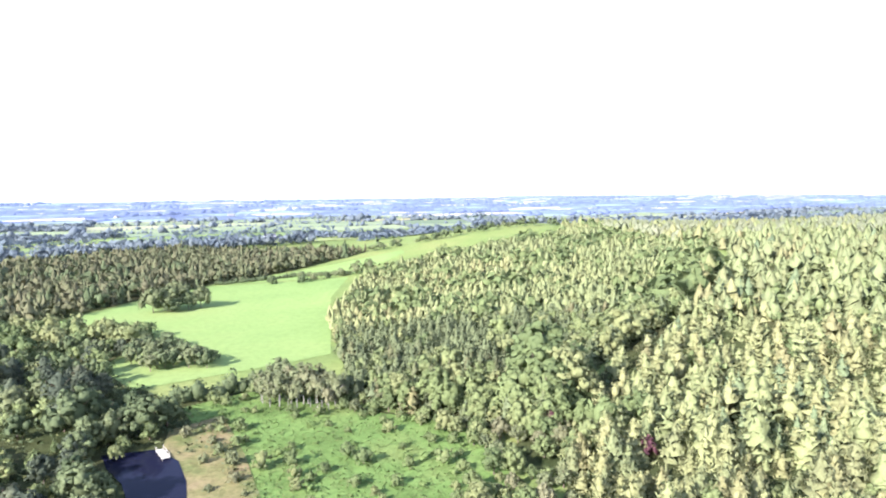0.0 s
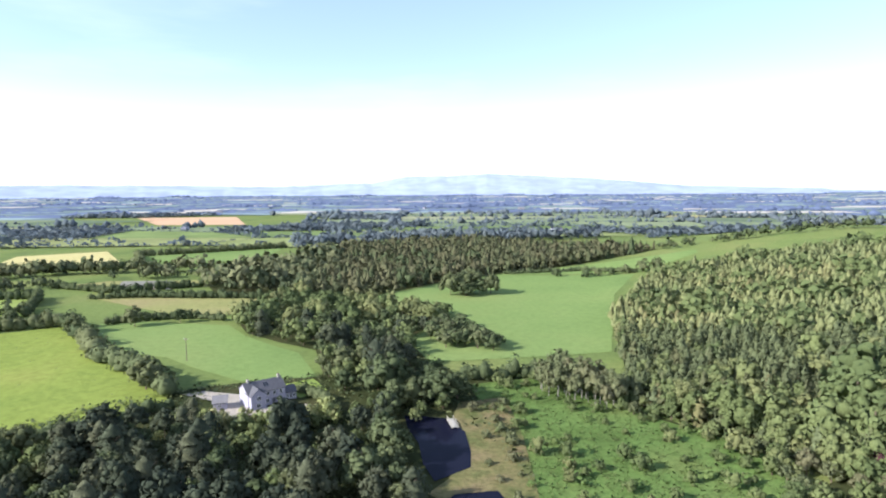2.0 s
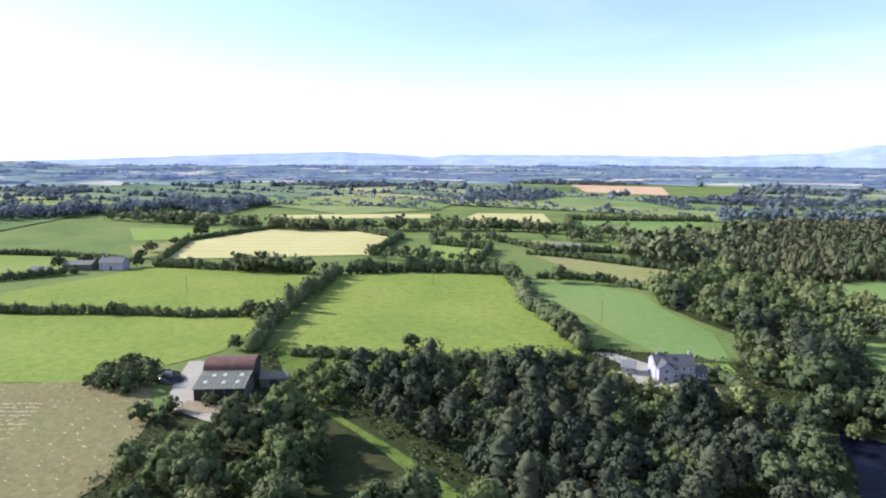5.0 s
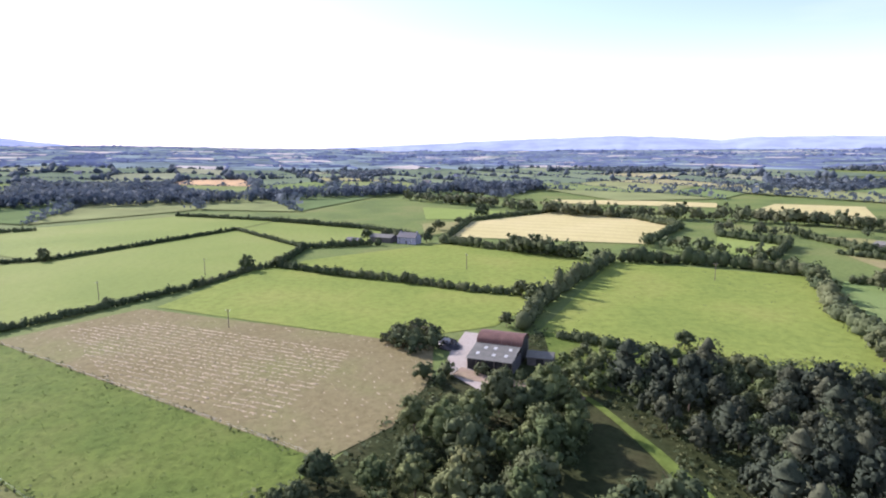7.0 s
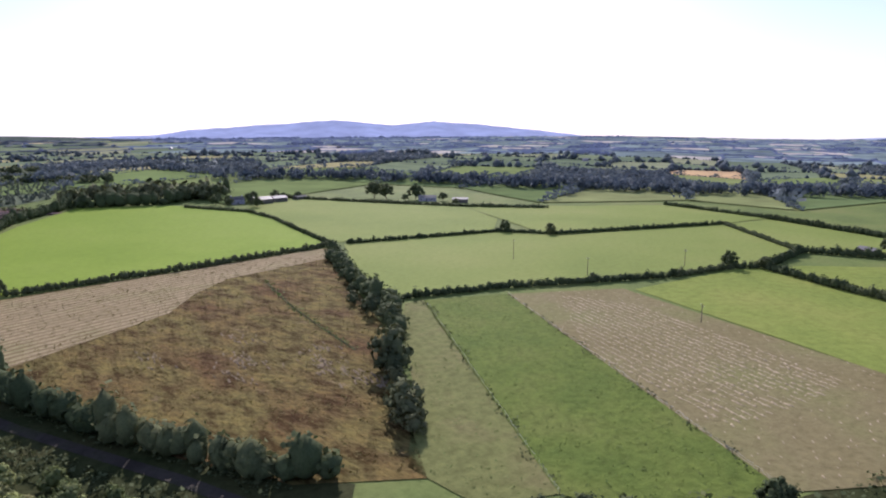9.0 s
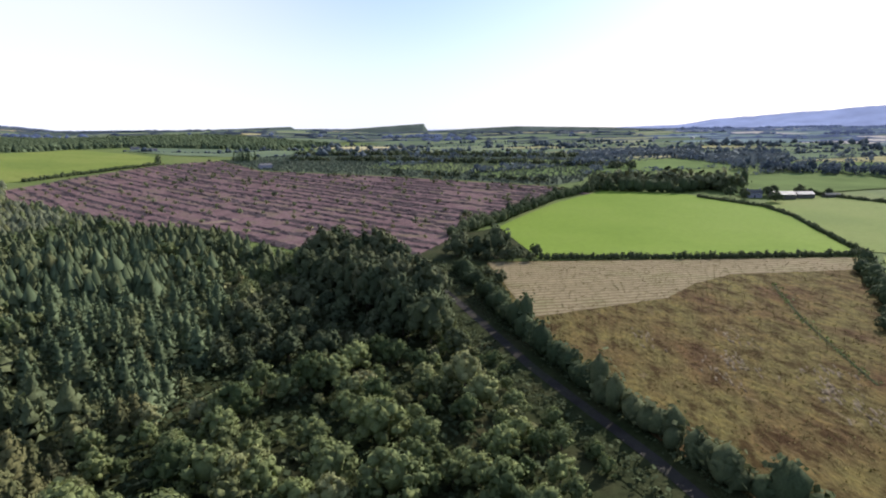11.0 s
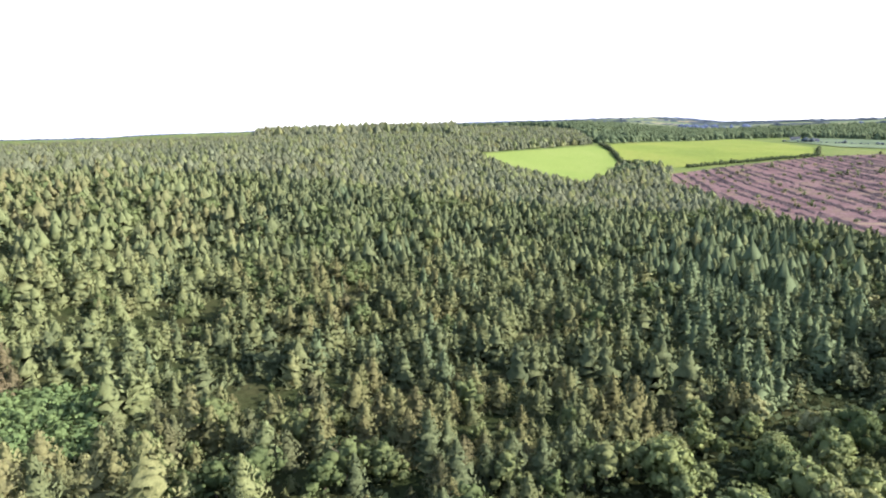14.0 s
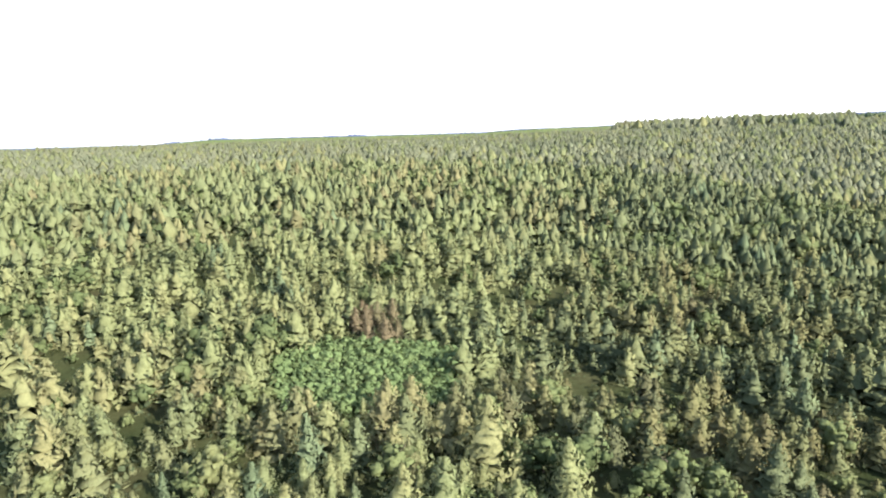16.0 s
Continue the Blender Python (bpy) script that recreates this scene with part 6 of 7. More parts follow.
def white_house():
    h = new("house")
    tagged(h, "white two-storey farmhouse with slate roof and front gable", "house")
    h.matrix_basis = pose(-119.8, 120.6, float(land(-119.8, 120.6)), 0, 0, 64) @ Matrix.Diagonal((0.94, 0.94, 0.9, 1))
    part("wall", gabled_walls(bmesh.new(), 0, 11.4, 0, 7, 4.9, 7.2), RENDER_W, h)
    part("roof", gable_roof(bmesh.new(), 0, 11.4, 0, 7, 4.9, 7.2), SLATE, h, "weathered grey slate roof")
    part("gable_wall", gabled_walls(bmesh.new(), 0.2, 4.6, -2.2, 3, 4.6, 6.4, "y"), RENDER_W, h)
    part("gable_roof", gable_roof(bmesh.new(), 0.2, 4.6, -2.2, 2.4, 4.6, 6.4, along="y"), SLATE, h, "dark slate roof over the front gable")
    part("sunroom_wall", gabled_walls(bmesh.new(), 11.42, 15.2, 0.6, 5.4, 2.5, 4.0), RENDER_W, h)
    part("sunroom_roof", gable_roof(bmesh.new(), 11.75, 15.2, 0.6, 5.4, 2.5, 4.0), SLATE, h, "dark slate roof of the low wing")
    for x in (1.0, 10.4):
        bm = bmesh.new()
        box(bm, x, 3.1, 6.6, x + 0.7, 3.9, 8.2, 0.04)
        c = part("chimney", bm, BLOCK, h)
        bm = bmesh.new()
        for dx in (0.2, 0.5):
            rod(bm, (x + dx, 3.5, 8.15), (x + dx, 3.5, 8.55), 0.1, 0.09, 8)
        part("chimney_pot", bm, RED_TIN, c)
    for x in (5.4, 6.2):
        bm = bmesh.new()
        q = (7.2 - 4.9) / 3.5
        slab(bm, [(x, 1.2, 4.9 + 1.2 * q + 0.18), (x + 0.6, 1.2, 4.9 + 1.2 * q + 0.18), (x + 0.6, 2.4, 4.9 + 2.4 * q + 0.18), (x, 2.4, 4.9 + 2.4 * q + 0.18)], 0.06)
        part("roof_light", bm, GLASS, h)
    for x, z in ((5.6, 3.2), (7.6, 3.2), (9.6, 3.2), (5.4, 0.9), (9.4, 0.9)):
        window_part(h, x, 0, z, 1.0, 1.25)
    for x, z in ((1.9, 3.0), (1.7, 0.8)):
        window_part(h, x, -2.2, z, 1.3, 1.3)
    for x in (11.9, 13.0, 14.1):
        window_part(h, x, 0.6, 0.8, 0.85, 1.3)
    bm = bmesh.new()
    box(bm, 7.3, -0.06, 0, 8.3, 0.03, 2.1)
    d = part("door", bm, SLATE, h, "dark panelled front door")
    bm = bmesh.new()
    rod(bm, (8.15, -0.12, 1.0), (8.15, -0.06, 1.0), 0.04, 0.04, 8)
    part("handle", bm, PLASTIC_W, d)


def small_building(name, x, y, turn, w, dpt, eave, ridge, wall, roof, label, cat, wins=(), door=None, chimneys=()):
    h = new(name)
    tagged(h, label, cat)
    h.matrix_basis = pose(x, y, float(land(x, y)), 0, 0, turn)
    part("wall", gabled_walls(bmesh.new(), 0, w, 0, dpt, eave, ridge), wall, h)
    part("roof", gable_roof(bmesh.new(), 0, w, 0, dpt, eave, ridge), roof, h)
    for wx, wz, ww, wh in wins:
        window_part(h, wx, 0, wz, ww, wh)
    if door:
        bm = bmesh.new()
        box(bm, door[0], -0.05, 0, door[0] + door[1], 0.03, door[2])
        part("door", bm, DARK_IN, h)
    for cx in chimneys:
        bm = bmesh.new()
        box(bm, cx, dpt / 2 - 0.35, ridge - 0.5, cx + 0.7, dpt / 2 + 0.35, ridge + 0.9, 0.04)
        part("chimney", bm, wall, h)
    return h


def barn():
    h = new("barn")
    tagged(h, "farm barn with rusted red round roof and grey lean-to", "barn")
    h.matrix_basis = pose(-157.0, 5.5, float(land(-157, 5)), 0, 0, 68)
    L = 12.6
    # lean-to sheets with ribs
    for k in range(11):
        x0, x1 = L * k / 11, L * (k + 1) / 11
        bm = bmesh.new()
        q = [(x0 - (0.3 if k == 0 else 0), -0.4, 3.35), (x1, -0.4, 3.35), (x1, 8.6, 5.0), (x0 - (0.3 if k == 0 else 0), 8.6, 5.0)]
        slab(bm, q, 0.06)
        slab(bm, [(x1 - 0.07, -0.4, 3.42), (x1, -0.4, 3.42), (x1, 8.6, 5.07), (x1 - 0.07, 8.6, 5.07)], 0.05)
        part("roof_sheet", bm, GREY_TIN, h)
    for k, (x, y) in enumerate(((1.6, 2.2), (2.9, 5.4), (5.6, 5.6), (6.2, 2.0), (9.6, 2.2), (9.9, 5.6))):
        z = 3.35 + (y + 0.4) * 1.65 / 9.0 + 0.075
        bm = bmesh.new()
        slab(bm, [(x, y, z), (x + 0.9, y, z), (x + 0.9, y + 1.3, z + 0.238), (x, y + 1.3, z + 0.238)], 0.05)
        part("roof_light", bm, CLEAR_TIN, h, "pale translucent roof-light sheet")
    # round roof in sheets
    y0, y1, eave, rise = 8.6, 16.6, 5.0, 2.3
    n = 14
    for k in range(9):
        x0, x1 = L * k / 9 - (0.3 if k == 0 else 0), L * (k + 1) / 9 + (0.3 if k == 8 else 0)
        bm = bmesh.new()
        rows = []
        for i in range(n + 1):
            a = math.pi * i / n
            y, z = (y0 + y1) / 2 - math.cos(a) * (y1 - y0) / 2 * 1.02, eave + math.sin(a) * rise + 0.1
            rows.append((bm.verts.new((x0, y, z)), bm.verts.new((x1 - 0.02, y, z)), bm.verts.new((x0, y, z + 0.05)), bm.verts.new((x1 - 0.02, y, z + 0.05))))
        for a_, b_ in zip(rows[:-1], rows[1:]):
            bm.faces.new((a_[2], a_[3], b_[3], b_[2]))
            bm.faces.new((a_[0], b_[0], b_[1], a_[1]))
        bmesh.ops.recalc_face_normals(bm, faces=bm.faces)
        part("round_roof_sheet", bm, RED_TIN, h, smooth=False)
    for xe in (0.05, L - 0.25):
        bm = bmesh.new()
        ring = [(y0, -0.3)] + [((y0 + y1) / 2 - math.cos(math.pi * i / n) * (y1 - y0) / 2, eave + math.sin(math.pi * i / n) * rise) for i in range(n + 1)] + [(y1, -0.3)]
        A = [bm.verts.new((xe, y, z)) for y, z in ring]
        B = [bm.verts.new((xe + 0.2, y, z)) for y, z in ring]
        bm.faces.new(A)
        bm.faces.new(B[::-1])
        for i in range(len(ring)):
            bm.faces.new((A[i], B[i], B[(i + 1) % len(ring)], A[(i + 1) % len(ring)]))
        bmesh.ops.recalc_face_normals(bm, faces=bm.faces)
        part("gable_end", bm, DARK_IN, h, "dark sheeted gable end")
    bm = bmesh.new()
    box(bm, 0, 16.4, -0.3, L, 16.6, 5.0)
    part("back_wall", bm, BLOCK, h)
    # side walls in shade, which the darker colour gives them
    bm = bmesh.new()
    box(bm, 0, 0, -0.3, 0.2, 8.5, 3.4)
    part("side_wall", bm, WALL_DARK, h)
    bm = bmesh.new()
    box(bm, L - 0.2, 0, -0.3, L, 8.5, 3.4)
    part("side_wall", bm, WALL_DARK, h)
    # front lies in shadow, given here by a near-black colour
    bm = bmesh.new()
    box(bm, 0.2, 0, -0.3, L - 0.2, 0.2, 3.2)
    part("front_wall", bm, DARK_IN, h, "boarded front wall coloured dark for its shadow")
    for k in range(6):
        bm = bmesh.new()
        rod(bm, (0.1 + k * (L - 0.2) / 5, -0.1, -0.3), (0.1 + k * (L - 0.2) / 5, -0.1, 3.4), 0.09, 0.09, 6)
        part("post", bm, WOOD_POLE, h)


def silage_heap():
    h = new("silage_clamp")
    tagged(h, "long black plastic-covered silage heap held down with tyres", "silage heap")
    h.matrix_basis = pose(-177, 0, float(land(-177, 0)), 0, 0, 30)
    bm = bmesh.new()
    r = bmesh.ops.create_icosphere(bm, subdivisions=3, radius=1)
    for v in bm.verts:
        v.co = Vector((v.co.x * 6, v.co.y * 3.6, max(v.co.z, -0.05) * 2.0 * (1 + 0.12 * noise.noise(v.co * 2))))
    part("sheet", bm, SHEETING, h, smooth=True)
    ty = bmesh.new()
    n, m = 10, 5
    ring = [[ty.verts.new(((0.32 + 0.12 * math.cos(6.283 * j / m)) * math.cos(6.283 * i / n), (0.32 + 0.12 * math.cos(6.283 * j / m)) * math.sin(6.283 * i / n), 0.12 * math.sin(6.283 * j / m))) for j in range(m)] for i in range(n)]
    for i in range(n):
        for j in range(m):
            ty.faces.new((ring[i][j], ring[(i + 1) % n][j], ring[(i + 1) % n][(j + 1) % m], ring[i][(j + 1) % m]))
    bmesh.ops.recalc_face_normals(ty, faces=ty.faces)
    me = bpy.data.meshes.new("tyre")
    ty.to_mesh(me)
    ty.free()
    me.materials.append(RUBBER)
    rng = random.Random(4)
    for k in range(46):
        a, q = rng.uniform(0, 6.283), rng.uniform(0.1, 0.8) ** 0.5
        x, y = 6 * q * math.cos(a), 3.6 * q * math.sin(a)
        o = new("tyre", me)
        o.parent = h
        o.matrix_basis = pose(x, y, 2.0 * math.sqrt(max(0, 1 - q * q)) + 0.14, math.degrees(-math.sin(a) * q * 0.4), math.degrees(math.cos(a) * q * 0.3), rng.uniform(0, 90))


def pole(x, y, hgt, turn, arm=True):
    h = new("electricity_pole")
    tagged(h, "weathered wooden electricity pole standing in a field", "pole", "field poles")
    h.matrix_basis = pose(x, y, float(land(x, y)), 0, 0, turn)
    bm = bmesh.new()
    rod(bm, (0, 0, -0.4), (0, 0, hgt), 0.17, 0.11, 8)
    part("post", bm, WOOD_POLE, h)
    if arm:
        bm = bmesh.new()
        box(bm, -0.9, -0.06, hgt - 0.7, 0.9, 0.06, hgt - 0.55)
        c = part("crossarm", bm, WOOD_POLE, h)
        for dx in (-0.8, 0, 0.8):
            bm = bmesh.new()
            rod(bm, (dx, 0, hgt - 0.55), (dx, 0, hgt - 0.3), 0.05, 0.06, 6)
            part("insulator", bm, PLASTIC_W, c)


def jetty():
    h = new("jetty")
    tagged(h, "small weathered wooden jetty at the pond edge", "jetty")
    h.matrix_basis = pose(-66.5, 137, 0.0, 0, 0, -52)
    for k in range(12):
        bm = bmesh.new()
        box(bm, k * 0.5, -0.9, 0.75, k * 0.5 + 0.44, 0.9, 0.83)
        part("plank", bm, BOARD, h)
    for x in (0.2, 2.8, 5.5):
        for y in (-0.8, 0.8):
            bm = bmesh.new()
            rod(bm, (x, y, -0.3), (x, y, 1.7), 0.08, 0.07, 6)
            part("post", bm, BOARD, h)
    for y in (-0.8, 0.8):
        bm = bmesh.new()
        rod(bm, (0.2, y, 1.6), (5.5, y, 1.6), 0.05, 0.05, 6)
        part("rail", bm, BOARD, h)


white_house()
small_building("garage", -127.5, 115.5, 44, 3.6, 4.4, 2.3, 3.6, RENDER_W, SLATE_L, "small white garage with slate roof beside the house", "garage", ((1.2, 1.0, 0.9, 0.9),))
barn()
silage_heap()
small_building("shed", -160.0, 22.0, 72, 7.0, 5.0, 2.4, 3.4, WALL_DARK, GREY_TIN, "low grey shed behind the barn", "shed", (), (2.5, 2.0, 2.0))
small_building("farmhouse", -372, -30, 62, 13, 7, 4.2, 6.8, RENDER_W, SLATE, "white farmhouse with dark slate roof among trees", "house", ((1.2, 2.6, 1.0, 1.1), (5.0, 2.6, 1.0, 1.1), (9.5, 2.6, 1.0, 1.1), (1.2, 0.7, 1.1, 1.2), (9.5, 0.7, 1.1, 1.2)), (6.0, 1.0, 2.1), (0.4, 11.9))
small_building("shed", -380, -48, 62, 16, 8, 3.2, 4.8, WALL_DARK, GREY_TIN, "long grey farm shed beside the farmhouse", "shed")
small_building("shed", -372, -62, 62, 9, 6, 2.6, 3.8, WALL_DARK, SLATE, "low dark-roofed outbuilding beside the farmhouse", "shed")
small_building("farm_shed", -262, -474, 178, 16, 11, 4.0, 6.2, WALL_DARK, SLATE, "large dark-roofed cattle shed in the farmyard", "shed")
small_building("farm_shed", -282, -478, 178, 13, 9, 3.6, 5.4, WALL_DARK, SLATE_L, "grey-roofed farm shed in the farmyard", "shed")
small_building("farmhouse", -246, -486, 170, 11, 7, 4.2, 6.4, RENDER_W, SLATE, "pale farmhouse behind the sheds", "house", ((1.5, 2.6, 1.0, 1.1), (8.0, 2.6, 1.0, 1.1)), (5.0, 1.0, 2.1), (0.4, 9.9))
small_building("farm_shed", -306, -480, 185, 12, 6, 2.6, 3.8, WALL_DARK, GREY_TIN, "low grey shed by the pasture", "shed")
small_building("long_shed", -336, 238, 30, 30, 8, 3.0, 4.6, BLOCK, GREY_TIN, "long pale-roofed shed in the valley", "shed")
small_building("bungalow", 494, -1046, 215, 16, 8, 2.8, 5.0, RENDER_W, SLATE, "white bungalow beside the enclosed fields", "house", ((2, 0.9, 1.4, 1.2), (11, 0.9, 1.4, 1.2)), (7, 1.0, 2.1))
small_building("bungalow", 534, -1072, 215, 14, 8, 2.8, 5.0, RENDER_W, SLATE, "white house beside the enclosed fields", "house", ((2, 0.9, 1.4, 1.2), (9, 0.9, 1.4, 1.2)), (6, 1.0, 2.1))
small_building("bungalow", -392, -410, 130, 16, 8, 3.0, 5.0, RENDER_W, SLATE_L, "pale farm buildings behind the pasture", "house", ((2, 0.9, 1.4, 1.2), (11, 0.9, 1.4, 1.2)), (7, 1.0, 2.1))
small_building("shed", -408, -382, 130, 14, 8, 3.0, 4.4, WALL_DARK, SLATE_L, "grey-roofed shed behind the pasture", "shed")
# houses scattered over the far country
rngh = random.Random(21)
for k in range(26):
    az, d = radians(rngh.uniform(15, 205)), rngh.uniform(750, 2000)
    x, y = -d * math.sin(az), d * math.cos(az)
    small_building("far_house", x, y, rngh.uniform(0, 360), rngh.uniform(10, 18), 8, rngh.choice((3.0, 4.8)), rngh.uniform(6.4, 7.4), RENDER_W, rngh.choice((SLATE, SLATE_L)), "white far-off country house with slate roof", "house", ((2, 1, 1.2, 1.2), (7, 1, 1.2, 1.2)), (5, 1.0, 2.1))

for x, y, hg, tn in ((-240, -183, 10.5, 60), (-235, -138, 8, 60), (-282, -114, 8, 60), (-197, -73, 6.5, 60), (-174, 147, 8.5, 20), (-290, 10, 8, 40), (-262, 118, 8, 40)):
    pole(x, y, hg, tn)
sheet("pond", POND, WATER, "dark still pond shaded by trees", 0.32, 30, "pond")
sheet("pool", [(-49, 103), (-42, 108), (-38, 104), (-40, 96), (-50, 96)], WATER, "second dark pool behind a grassy bank", 0.34, 30, "pond")
jetty()

# ---- rows on the fields ----
def rows_of(poly, angle, gap, step, seed, wander=0.3, miss=0.1):
    """Points along parallel rows inside a polygon."""
    rng = np.random.default_rng(seed)
    xs, ys = [p[0] for p in poly], [p[1] for p in poly]
    cx, cy = sum(xs) / len(xs), sum(ys) / len(ys)
    R = max(max(xs) - min(xs), max(ys) - min(ys))
    u, v = np.meshgrid(np.arange(-R, R, step), np.arange(-R, R, gap))
    v = v + wander * gap * np.sin(u * 0.02 + v * 0.05) + rng.normal(0, 0.06 * gap, v.shape)
    u = u + rng.uniform(-0.4, 0.4, u.shape) * step
    c, s = math.cos(angle), math.sin(angle)
    X, Y = (cx + u * c - v * s).ravel(), (cy + u * s + v * c).ravel()
    k = inside(poly, X, Y) & (rng.uniform(0, 1, X.shape) > miss)
    return np.stack([X[k], Y[k]], 1)


def heaps(name, pts, mat, size, angle, label, cat, seed, long=1.6, lift=0.15):
    """Low ragged heaps drawn out along one heading."""
    rng = np.random.default_rng(seed)
    n = len(pts)
    base = np.array([(-1, -0.5, 0), (1, -0.5, 0), (1.1, 0.5, 0), (-1, 0.5, 0), (-0.5, 0.05, 1), (0.5, -0.05, 1)], float)
    tri = np.array([(0, 1, 5), (0, 5, 4), (1, 2, 5), (2, 3, 4), (2, 4, 5), (3, 0, 4)])
    V = base[None] * rng.uniform(0.7, 1.35, (n, 6, 1)) * size * rng.uniform(0.6, 1.3, (n, 1, 1))
    V[:, :, 0] *= long
    V[:, :, 2] *= 0.6
    a = angle + rng.normal(0, 0.12, n)
    c, s = np.cos(a)[:, None], np.sin(a)[:, None]
    X = V[:, :, 0] * c - V[:, :, 1] * s + pts[:, 0:1]
    Y = V[:, :, 0] * s + V[:, :, 1] * c + pts[:, 1:2]
    Z = V[:, :, 2] + land(pts[:, 0], pts[:, 1])[:, None] + lift
    F = (tri[None] + (np.arange(n) * 6)[:, None, None]).reshape(-1, 3)
    me = mesh_from(name, np.stack([X, Y, Z], -1).reshape(-1, 3), F, mat)
    return tagged(new(name, me), label, cat, kind="stuff")


def cut_rows():
    """Rows of brash, some broken, some running together."""
    p = rows_of(CUT, radians(139), 12.5, 1.3, 75, 0.1, 0.05)
    w = np.array([noise.noise(Vector((x * 0.02, y * 0.02, 3.0))) + 0.5 * noise.noise(Vector((x * 0.09, y * 0.09, 8.0))) for x, y in p])
    extra = rows_of(CUT, radians(139), 25.0, 1.6, 75, 0.1, 0.3)
    return np.concatenate([p[w > -0.1], extra + np.array([1.5, 2.2])])


HAY_ROWS = [(-196, -128), (-203, -100), (-172, -28), (-157, -30), (-126, -40), (-146, -84)]
heaps("hay_rows", rows_of(HAY_ROWS, radians(66), 2.4, 0.8, 71, 0.16, 0.34), HAYROW, 0.34, radians(66), "broken pale rows of drying hay", "hay", 72)
heaps("hay_wisps", spots(HAY_P, 4.5, 73, 0.5), HAYROW, 0.25, 0.6, "loose wisps of cut hay", "hay", 74)
heaps("brash_rows", cut_rows(), BRASH, 1.35, radians(139), "dark rows of brash on the felled ground", "brash", 76, 2.4, 0.3)
heaps("stumps", spots(CUT, 7.0, 77, 0.5), BARK, 0.4, 0.0, "low stumps and litter between the brash rows", "stumps", 78, 1.0, 0.4)
sheet("mown_strip", [(-22, -279), (-110, -280), (-194, -281), (-180, -256), (-122, -250), (-100, -234), (-82, -214), (-55, -203), (-29, -192), (-27, -220)], BOG_CUT, "pale mown strip at the edge of the bog field", 0.24, 12, "field")
stand("rushes", strewn(BOG_P, 5200, 79), TUFT, 0.55, RUSH, "tufted brown rushes across the bog field", "rushes", 1.3, 80)
litter = np.random.default_rng(61)
worn = np.concatenate([np.stack([px + litter.normal(0, 2.2, n), py + litter.normal(0, 5.0, n)], 1) for px, py, n in ((-77, -152, 40), (-91, -133, 44), (-85, -168, 26), (-92, -117, 40), (-70, -140, 18), (-98, -142, 18), (-60, -170, 20))])
heaps("bare_clods", worn, GRAVEL_BOG, 0.55, 1.3, "pale scraped clods and litter in the bog field", "bare ground", 62, 2.2, 0.1)
sheet("drain", [(-131.5, -232), (-127.5, -222), (-115.5, -185), (-107.5, -152), (-103.6, -135), (-102.8, -135.2), (-106.7, -152.2), (-114.7, -185.2), (-126.7, -222.4), (-130.7, -232.4)], FLOOR_WOOD, "dark overgrown drain across the bog field", 0.26, 8, "drain")
drain_side = np.array([(np.interp(y, [-232, -222, -185, -152, -135], [-131, -127, -115, -107, -103]) + 0.9 * math.sin(7 * y), y) for y in np.arange(-232.0, -135.0, 1.3)])
stand("rushes", drain_side, TUFT, 0.9, LEAF_FERN, "green rushes along the drain", "rushes", 1.2, 106, spread=0.5)
stand("slope_scrub", spots(SLOPE, 12, 109, 0.5), ROUND_LOW, 1.3, LEAF_FERN, "waist-high green gorse and bramble on the slope", "scrub", 1.5, 110, spread=0.45)
stand("slope_scrub", spots(SLOPE, 19, 111, 0.5), ROUND_MID, 3.2, LEAF_OAK, "scattered green sallow bushes on the slope", "scrub", 1.1, 112, spread=0.4)
stand("bracken", strewn(SLOPE, 3800, 81), TUFT, 0.5, LEAF_FERN, "knee-high green bracken on the slope", "bracken", 1.5, 82)
stand("grass_tufts", np.concatenate([strewn(LUSH, 900, 83), strewn(PALE, 300, 84)]), TUFT, 0.4, LEAF_FERN, "tufts of long green grass", "grass", 1.6, 85)
stand("thistles", strewn(BIG, 90, 86), TUFT, 0.6, LEAF_DARK, "dark thistle clumps on the pasture", "thistles", 1.2, 87)
stand("bank_scrub", spots([(-62, 136), (-68, 150), (-60, 160), (-46, 135), (-36, 114), (-41, 118), (-48, 128)], 3.4, 88, 0.5), TUFT, 1.3, LEAF_BIRCH, "dry scrub on the pond bank", "scrub", 1.2, 89)
# felled ground: lone saplings
stand("saplings", spots(CUT, 26, 90, 0.5), ROUND_LOW, 3.5, LEAF_LARCH, "young trees left standing on the felled ground", "saplings", 1.0, 91)
stand("saplings", strewn(CUT, 90, 103), ROUND_LOW, 4.5, LEAF_BIRCH, "thin pale birch saplings on the felled ground", "saplings", 0.9, 104, spread=0.4)
# young plantation behind the felled ground
YOUNG = [(320, -900), (210, -730), (62, -664), (-106, -570), (-140, -600), (-250, -900), (-100, -1100), (250, -1150)]
stand("young_plantation", spots(YOUNG, 6.2, 92, 0.4), CONE_FAR, 2.6, LEAF_YOUNG, "young grey-green conifer plantation", "plantation", 2.2, 93)
sheet("plantation_floor", YOUNG, HEATH, "dark ground under the young plantation", 0.35, 60, "forest floor")
# rough growth between the woods and along the lane
ROUGH = [(-62, -62), (-82, -50), (-109, -22), (-150, -4), (-165, 4), (-190, 30), (-174, 62), (-163, 95), (-154, 119), (-140, 136), (-122, 152), (-112, 200), (-80, 172), (-64, 160), (-70, 140), (-82, 134), (-70, 118), (-56, 102), (-60, 60), (-66, 0)]
VERGE = [(12, -292), (16, -262), (8, -200), (8, -176), (2, -158), (-12, -146), (-22, -118), (-36, -86), (-52, -88), (-42, -112), (-32, -147), (-26, -190), (-24, -262)]
rough = clear_of_buildings(strewn(ROUGH, 4200, 96))
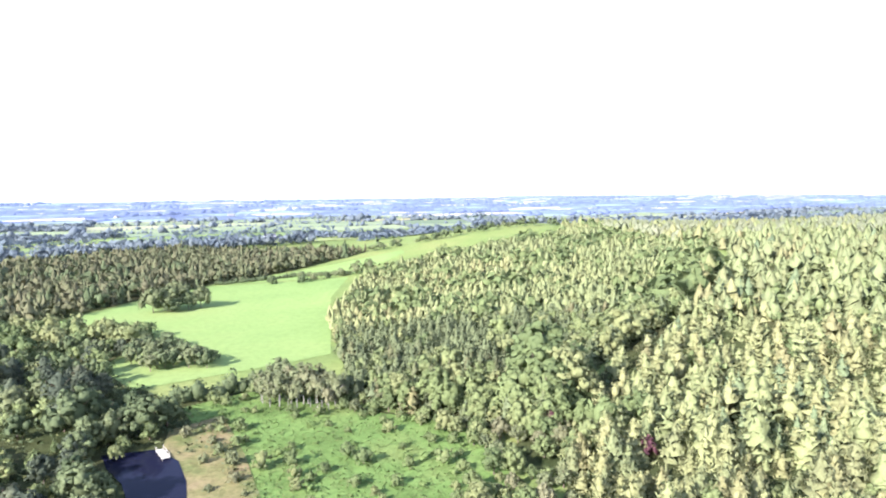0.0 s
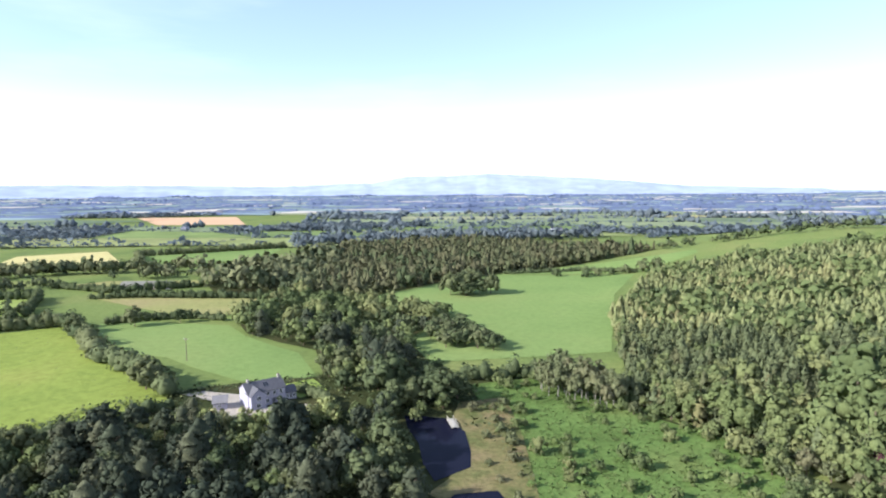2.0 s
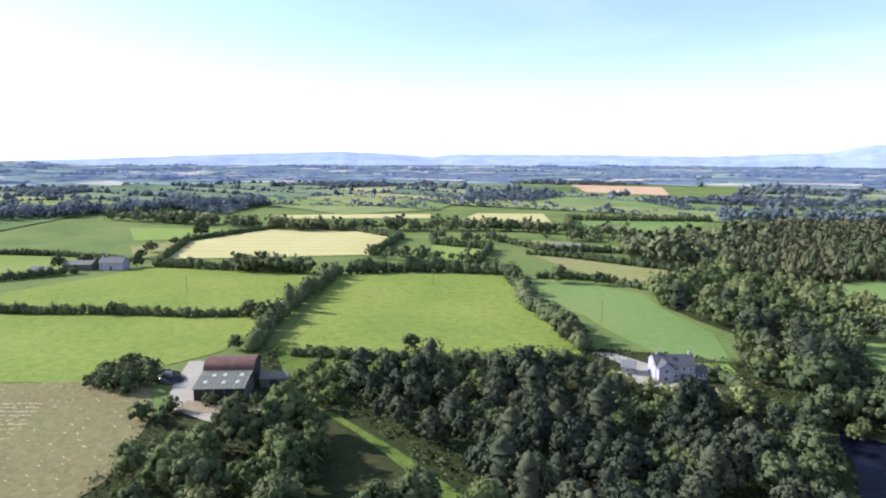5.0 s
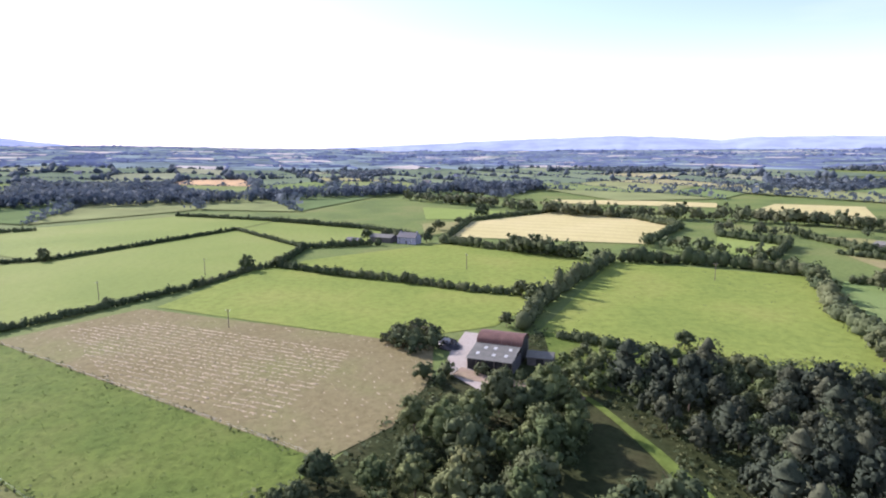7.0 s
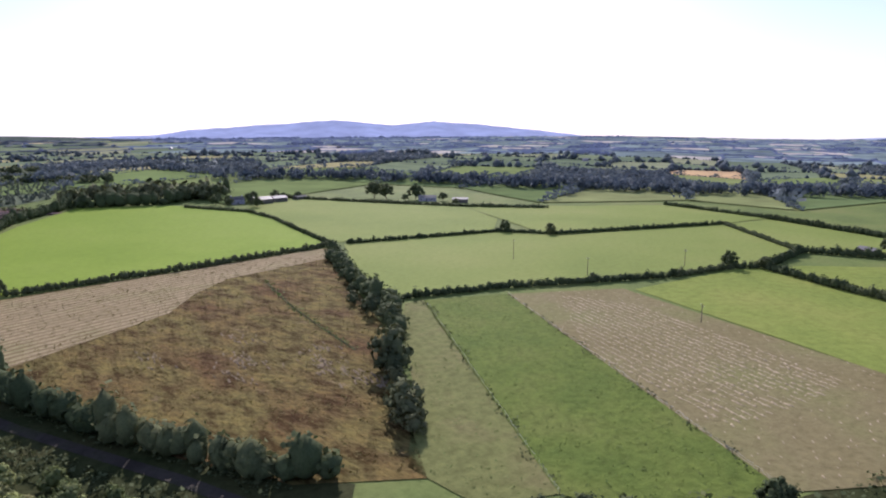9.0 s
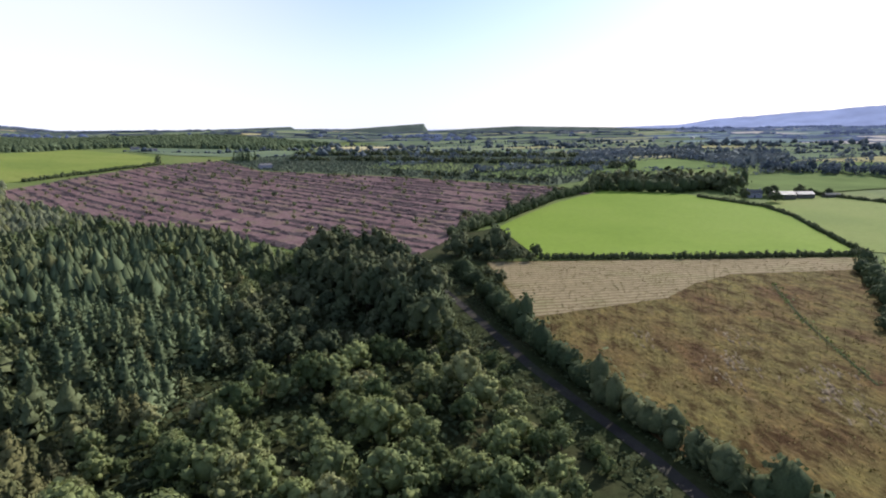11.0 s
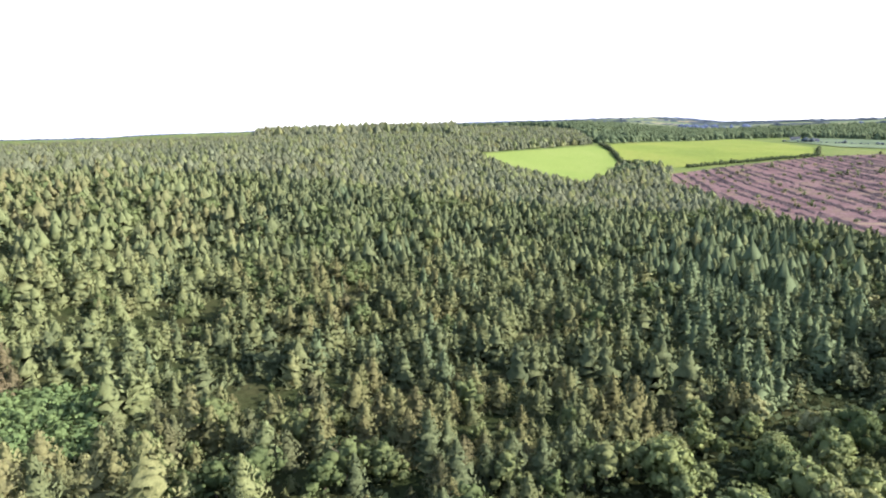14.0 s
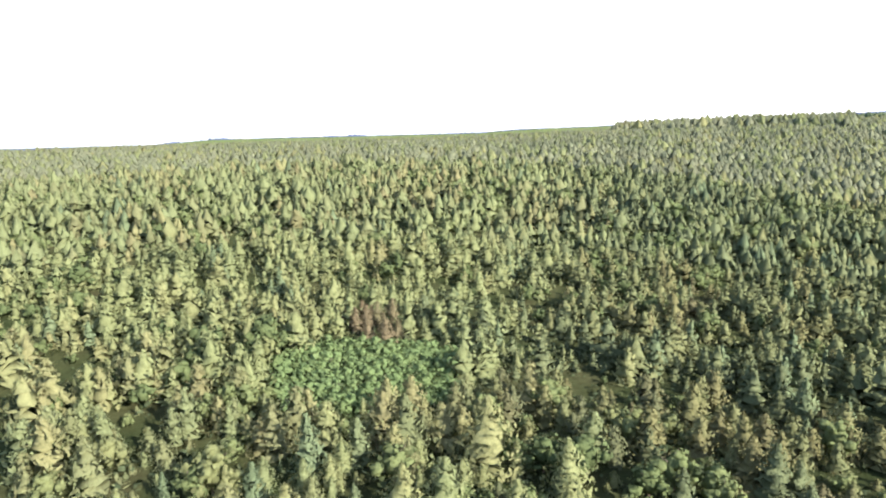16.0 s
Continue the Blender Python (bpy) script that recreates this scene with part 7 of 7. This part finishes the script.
rough = rough[~inside([(-148, 24), (-172, 30), (-189, 31), (-175, 61), (-166, 72), (-154, 58), (-140, 42)], rough[:, 0], rough[:, 1])]
stand("undergrowth", rough[::2], TUFT, 1.3, LEAF_HEDGE, "rough dark undergrowth between the woods", "undergrowth", 1.3, 97, spread=0.35)
stand("undergrowth", rough[1::2], TUFT, 1.1, LEAF_OAK, "rough green undergrowth between the woods", "undergrowth", 1.3, 98, spread=0.35)
verge = strewn(VERGE, 2600, 99)
verge = verge[np.abs(verge[:, 0] - np.interp(verge[:, 1], [-292, -259, -221, -184, -150, -124, -104, -84], [11, 9, -3, -14, -23, -32, -39, -44])) > 4.0]
# scrub behind the tall trees: their shade is in its leaf colour
stand("undergrowth", spots([(2, -150), (20, -148), (60, -150), (62, -200), (48, -236), (30, -204), (12, -172), (4, -166)], 2.6, 101), TUFT, 1.8, LEAF_DARK, "dark shaded scrub behind the tall trees", "undergrowth", 1.2, 102, spread=0.4)
stand("undergrowth", verge, TUFT, 1.1, LEAF_HEDGE, "dark undergrowth along the lane", "undergrowth", 1.3, 100, spread=0.4)


stand("undergrowth", spots([(-24, -60), (66, -58), (76, -120), (68, -205), (40, -160), (20, -150), (-4, -142), (-18, -112)], 2.7, 107), TUFT, 1.9, LEAF_HEDGE, "dark brambles and scrub under the willows", "undergrowth", 1.3, 108, spread=0.4)


# ---- fences between the strips ----
def fence(x1, y1, x2, y2, gap, seed, label):
    h = new("fence")
    tagged(h, label, "fence")
    z = float(land(x1, y1))
    h.matrix_basis = pose(x1, y1, z)
    L = math.hypot(x2 - x1, y2 - y1)
    rng = random.Random(seed)
    n = int(L / gap)
    for k in range(n + 1):
        x, y = (x2 - x1) * k / n + rng.uniform(-0.15, 0.15), (y2 - y1) * k / n + rng.uniform(-0.15, 0.15)
        bm = bmesh.new()
        rod(bm, (x, y, -0.2), (x + rng.uniform(-0.06, 0.06), y, rng.uniform(1.0, 1.25)), 0.07, 0.06, 5)
        part("post", bm, WOOD_POLE, h)
    for zz in (0.55, 1.0):
        bm = bmesh.new()
        rod(bm, (0, 0, zz), (x2 - x1, y2 - y1, zz), 0.012, 0.012, 3)
        part("wire", bm, PLASTIC_W, h)


fence(-184, -143, -109, -24, 6.5, 1, "thin post and wire fence between hay and meadow")
fence(-156, -161, -82, -52, 7.0, 2, "thin post and wire fence beside the pale grass")
edge = np.array([(-184 + 75 * q + 1.2 * math.sin(41 * q), -143 + 119 * q + 0.9 * math.cos(57 * q)) for q in np.linspace(0.02, 0.98, 70)] + [(-156 + 74 * q + 1.4 * math.sin(37 * q), -161 + 109 * q) for q in np.linspace(0.02, 0.98, 60)])
stand("grass_tufts", edge, TUFT, 0.9, LEAF_HEDGE, "dark weeds and long grass along the fences", "grass", 1.1, 105, spread=0.5)

# ---- mountains on the horizon ----
def range_of_hills(name, peaks, dist, label, mat, seed, base=-20.0, jag=1.0):
    """A long ridge: heading and height in degrees above the eye, at one distance, with foothills and gullies."""
    az = np.array([p[0] for p in peaks])
    el = np.array([p[1] for p in peaks])
    a = np.linspace(az[0], az[-1], int(abs(az[-1] - az[0]) * 5))
    rng = np.random.default_rng(seed)
    top = 60 + dist * np.tan(np.radians(np.interp(a, az, el)))
    rough = np.array([noise.fractal(Vector((x * 0.35, seed, 0)), 1.0, 2.0, 5) for x in a])
    top = top + rough * dist * 0.0016 * jag
    steps = 14
    V = []
    for k in range(steps + 1):
        q = k / steps
        d = dist - (1 - q) * 900 * (dist / 4800)
        for x, t in zip(a, top):
            g = noise.fractal(Vector((x * 0.7, q * 3.0, seed)), 1.0, 2.0, 4) * 7 * math.sin(q * math.pi)
            z = base + (t - base) * q ** 1.25 + g
            V.append((-d * math.sin(radians(x)), d * math.cos(radians(x)), z))
    n = len(a)
    F = [(k * n + i, k * n + i + 1, (k + 1) * n + i + 1, (k + 1) * n + i) for k in range(steps) for i in range(n - 1)]
    me = mesh_from(name, np.array(V), np.array(F), mat, smooth=True)
    return tagged(new(name, me), label, "hills", kind="structure")


# the air's blue is mixed into the hills' colour and a faint glow
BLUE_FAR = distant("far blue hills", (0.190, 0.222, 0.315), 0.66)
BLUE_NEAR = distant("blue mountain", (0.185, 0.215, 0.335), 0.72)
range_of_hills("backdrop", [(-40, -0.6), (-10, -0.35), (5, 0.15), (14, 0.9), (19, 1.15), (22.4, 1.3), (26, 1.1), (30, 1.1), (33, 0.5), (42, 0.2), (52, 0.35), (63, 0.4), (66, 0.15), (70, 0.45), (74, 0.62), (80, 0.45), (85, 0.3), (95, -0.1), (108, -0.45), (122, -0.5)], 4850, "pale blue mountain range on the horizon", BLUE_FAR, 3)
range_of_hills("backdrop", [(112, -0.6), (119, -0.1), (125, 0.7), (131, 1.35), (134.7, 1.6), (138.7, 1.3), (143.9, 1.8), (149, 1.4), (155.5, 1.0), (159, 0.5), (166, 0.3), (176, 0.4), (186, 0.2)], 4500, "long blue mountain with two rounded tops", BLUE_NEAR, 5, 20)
# wooded ridges to the south, a little haze glow in their colour
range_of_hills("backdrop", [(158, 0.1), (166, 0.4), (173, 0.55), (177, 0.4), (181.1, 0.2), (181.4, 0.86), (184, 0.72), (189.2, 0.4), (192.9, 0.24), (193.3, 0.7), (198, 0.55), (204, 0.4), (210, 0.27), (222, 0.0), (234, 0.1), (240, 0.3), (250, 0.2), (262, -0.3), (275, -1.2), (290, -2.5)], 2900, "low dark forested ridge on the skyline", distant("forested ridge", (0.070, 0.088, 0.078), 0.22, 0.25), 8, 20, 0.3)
